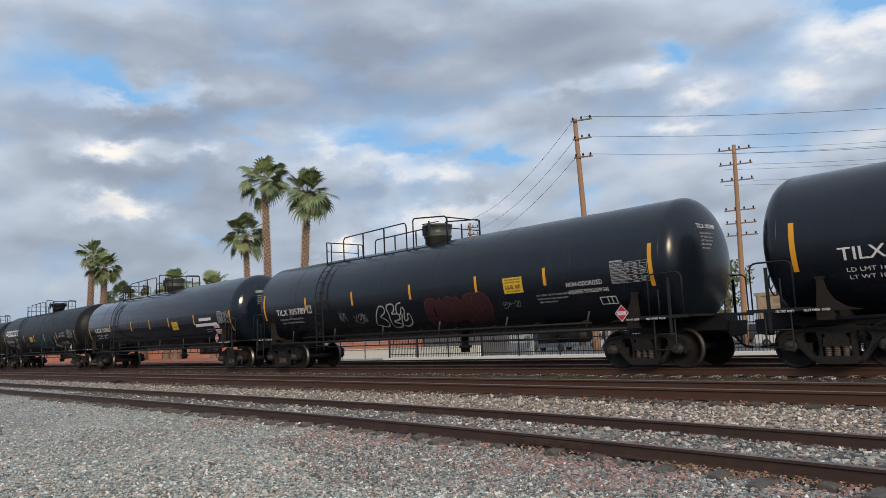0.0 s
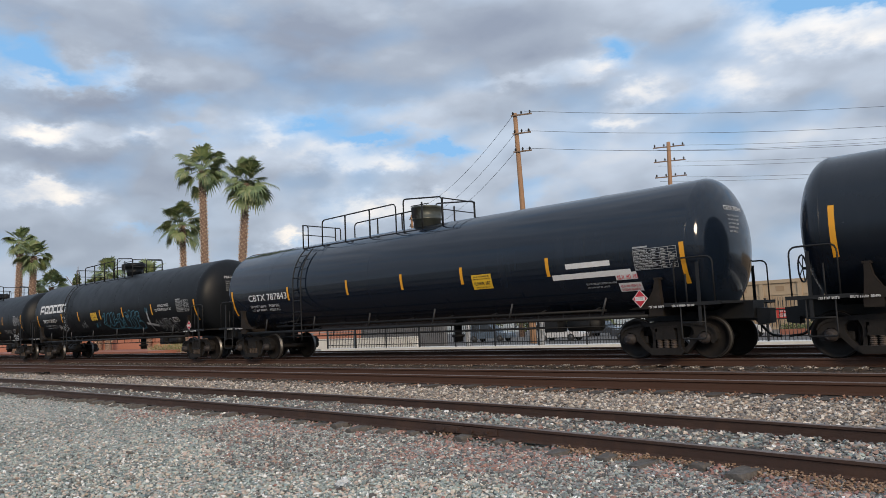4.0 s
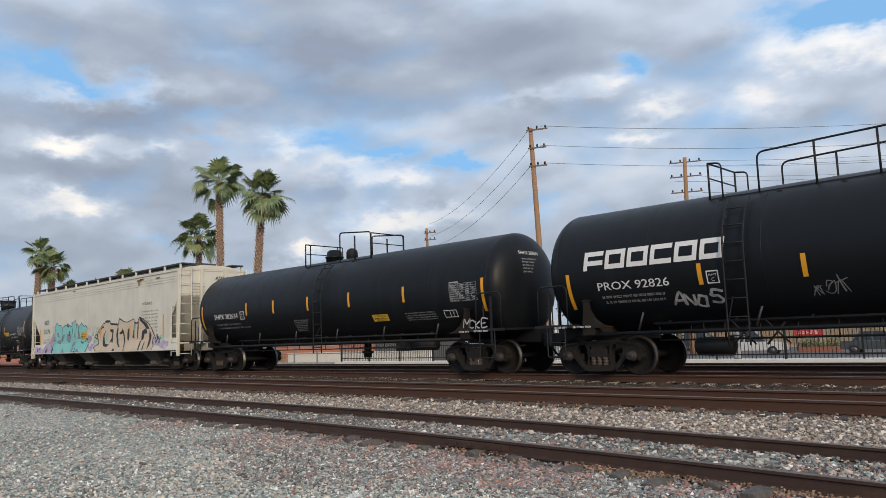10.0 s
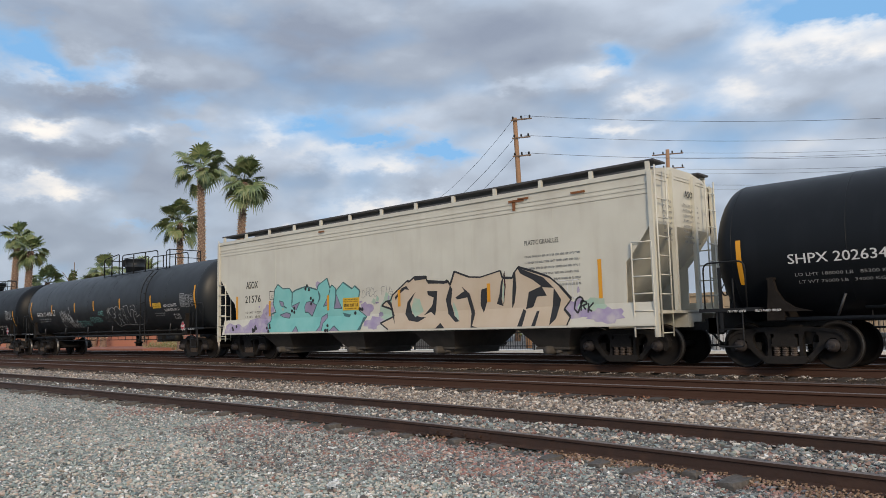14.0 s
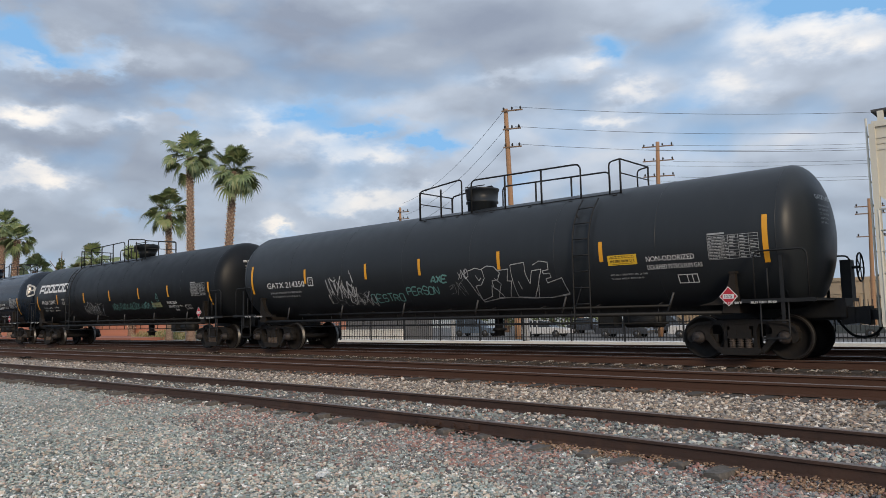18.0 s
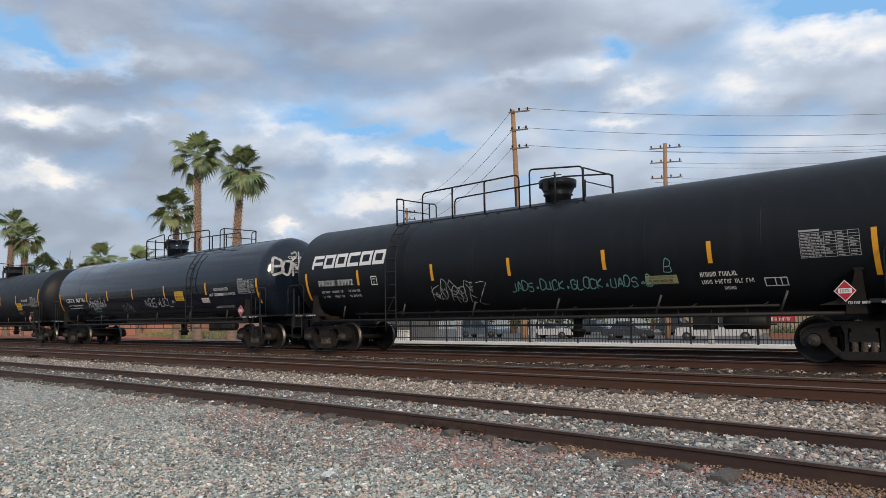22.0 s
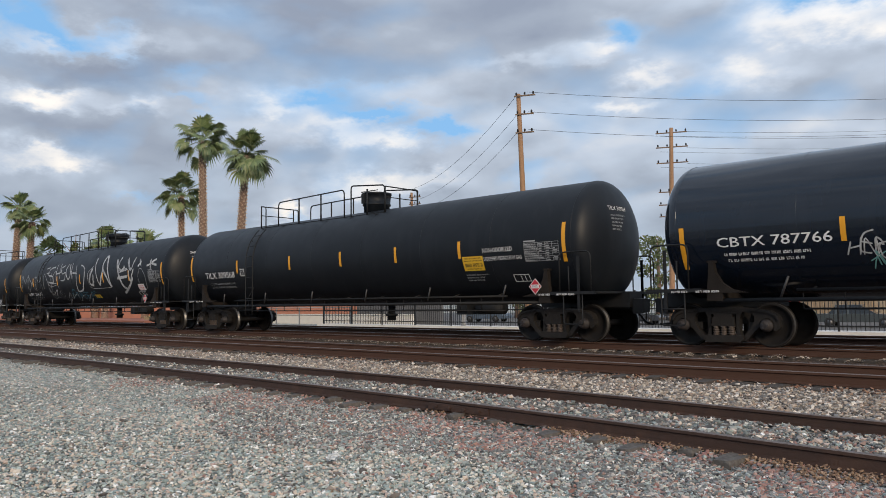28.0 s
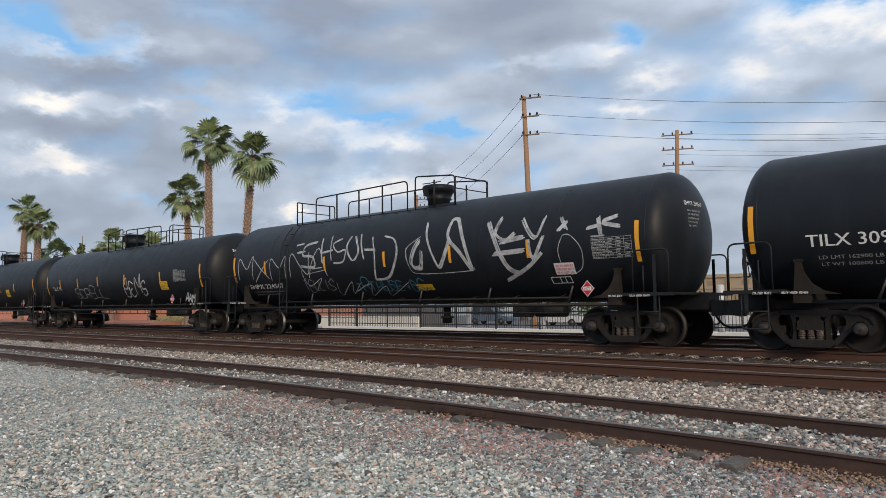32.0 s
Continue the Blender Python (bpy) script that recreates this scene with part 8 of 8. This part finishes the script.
def car_vehicle(x, y, rz, paint, label, long=4.6, tall=1.48, suv=False, pickup=False):
    c = empty("parked_car", x, y, LOT_Z)
    tagged(c, label, "car", "cars in the lot")
    L, W = long / 2, 0.9
    bm = bmesh.new()
    hood, roof = (0.98, tall) if suv or pickup else (0.92, tall)
    low = [(-L, 0.35), (-L, 0.80), (-L + 0.1, hood), (L - 1.3, hood), (L - 0.12, hood - 0.14), (L, 0.6), (L, 0.35)]
    loops = []
    for yy, k in ((-W, 0.96), (-W * 0.98, 1.0), (W * 0.98, 1.0), (W, 0.96)):
        loops.append([(px * (1 if abs(yy) < W else 0.985), yy, 0.25 + (pz - 0.25) * k) for px, pz in low])
    rings(bm, loops, smooth=False)
    part("body", bm, paint, c)
    cab = [(-L + (0.25 if suv else 0.75), hood), (-L + (0.5 if suv else 1.25), roof), (L - 2.3, roof), (L - 1.35, hood)]
    if pickup:
        cab = [(-0.55, hood), (-0.45, roof), (L - 2.2, roof), (L - 1.35, hood)]
    bm = bmesh.new()
    rings(bm, [[(px, yy * (0.80 if pz > hood + 0.05 else 0.95), pz) for px, pz in cab] for yy in (-W, W)], smooth=False)
    part("cabin", bm, M_GLASS, c)
    bm = bmesh.new()
    box(bm, cab[1][0] - 0.03, cab[2][0] + 0.05, -W * 0.79, W * 0.79, roof - 0.03, roof + 0.03)
    part("roof", bm, paint, c)
    for px in (cab[1][0], (cab[1][0] + cab[2][0]) / 2):
        for yy in (-1, 1):
            bm = bmesh.new()
            rings(bm, [[(px - 0.05, yy * W * 0.955, hood), (px + 0.05, yy * W * 0.955, hood), (px + 0.05, yy * W * 0.82, roof), (px - 0.05, yy * W * 0.82, roof)],
                       [(px - 0.05, yy * W * 0.90, hood), (px + 0.05, yy * W * 0.90, hood), (px + 0.05, yy * W * 0.78, roof), (px - 0.05, yy * W * 0.78, roof)]], smooth=False)
            part("pillar", bm, paint, c)
    for wx in (-L + 0.85, L - 0.9):
        for yy in (-W + 0.08, W - 0.08):
            w = part("wheel", shared("car_wheel", lambda bm: lathe(bm, [(-0.11, 0.001), (-0.11, 0.20), (-0.12, 0.22), (-0.11, 0.33), (0.11, 0.33), (0.12, 0.22), (0.11, 0.2), (0.11, 0.001)], "y", 20)), M_TYRE, c)
            w.matrix_basis = pose(wx, yy, 0.33)
            rim = part("rim", shared("car_rim", lambda bm: lathe(bm, [(-0.122, 0.001), (-0.122, 0.19), (0.122, 0.19), (0.122, 0.001)], "y", 12)), M_ALLOY, w)
    c.matrix_basis = pose(x, y, LOT_Z, 0, 0, rz)
    return c


car_vehicle(-23.18, 57, 12, M_CARWHITE, "white pickup truck parked beyond the fence", 6.0, 1.88, pickup=True)
car_vehicle(-30.47, 57, 8, M_CARDARK, "dark hatchback parked beyond the fence", 4.5, 1.5)
car_vehicle(-38.95, 58, 8, M_CARWHITE, "white hatchback parked beyond the fence", 4.5, 1.5)
car_vehicle(-48.84, 60, 8, M_CARBLUE, "blue-grey sport utility car parked beyond the fence", 4.8, 1.75, True)
car_vehicle(-13.77, 57, 6, M_CARGREY, "grey-green sedan parked beyond the fence", 5.0, 1.5)
planter = empty("planter", -19.38, 62, LOT_Z)
tagged(planter, "low red brick planter with green shrubs in the lot", "planter")
bm = bmesh.new()
box(bm, -1.5, 1.5, -0.4, 0.4, 0, 0.42)
part("planter_wall", bm, M_BRICK, planter)
rnd = random.Random(3)
bm = bmesh.new()
for i in range(900):
    p = Vector((rnd.uniform(-1.5, 1.5), rnd.uniform(-0.4, 0.4), 0.42 + abs(rnd.gauss(0, 0.25))))
    u = Vector((rnd.gauss(0, 1), rnd.gauss(0, 1), rnd.gauss(0, 1))).normalized() * 0.07
    v = u.orthogonal().normalized() * 0.04
    bm.faces.new([bm.verts.new(c) for c in (p - u, p + v, p + u, p - v)])
part("shrub", bm, M_LEAF, planter)
car_vehicle(-32.10, 70, 0, M_CARDARK, "dark car parked farther back in the lot", 4.5, 1.7, True)
car_vehicle(-41.52, 70, 0, M_CARDARK, "dark car parked farther back in the lot", 4.6, 1.6)
car_vehicle(-45.96, 66, 0, M_CARSILVER, "silver car parked farther back in the lot", 4.5)
car_vehicle(-64.21, 66, 0, M_CARBLUE, "blue-grey car parked farther back in the lot", 4.5, 1.6)



M_SCRAP = material("white_paper", (0.88, 0.88, 0.87), 0.7, grain=(30, 0.1, (0.8, 0.8, 0.78)))


def litter(x, y, size, seed, mat, label):
    """A crumpled scrap lying on the gravel."""
    rnd = random.Random(seed)
    bm = bmesh.new()
    n = 6
    g = [[bm.verts.new((size * (i / n - 0.5) + rnd.uniform(-0.1, 0.1) * size, size * 0.6 * (j / n - 0.5) + rnd.uniform(-0.1, 0.1) * size, rnd.uniform(0, 0.25) * size)) for i in range(n + 1)] for j in range(n + 1)]
    for a, b in zip(g, g[1:]):
        for i in range(n):
            bm.faces.new((a[i], a[i + 1], b[i + 1], b[i]))
    bmesh.ops.solidify(bm, geom=bm.faces[:], thickness=0.002)
    o = part("litter", bm, mat, None)
    o.matrix_basis = pose(x, y, GROUND_Z + 0.034, 0, 0, seed * 40)
    return tagged(o, label, "litter")


litter(-4.55, 3.80, 0.15, 3, M_SCRAP, "crumpled white plastic scrap on the gravel")
litter(-6.00, 4.97, 0.09, 5, M_SCRAP, "small white paper scrap on the gravel")
litter(-29.9, 10.6, 0.35, 7, M_TYRE, "torn black rubber scrap on the ballast")

# ---- moving things ----
def motions():
    ts = [r[0] for r in TRAVEL]
    ss = [r[1] for r in TRAVEL]
    fine = [i / 10 for i in range(321)]
    w = np.interp(fine, ts, ss)
    for c, x in CARS:
        walk(c, [(t, pose(x + s, TRAIN_Y, 0)) for t, s in zip(ts, ss)])
    for ax, x in WHEELSETS:
        walk(ax, [(t, pose(x, 0, WHEEL_R, 0, math.degrees(s / WHEEL_R), 0)) for t, s in zip(fine, w)])


motions()
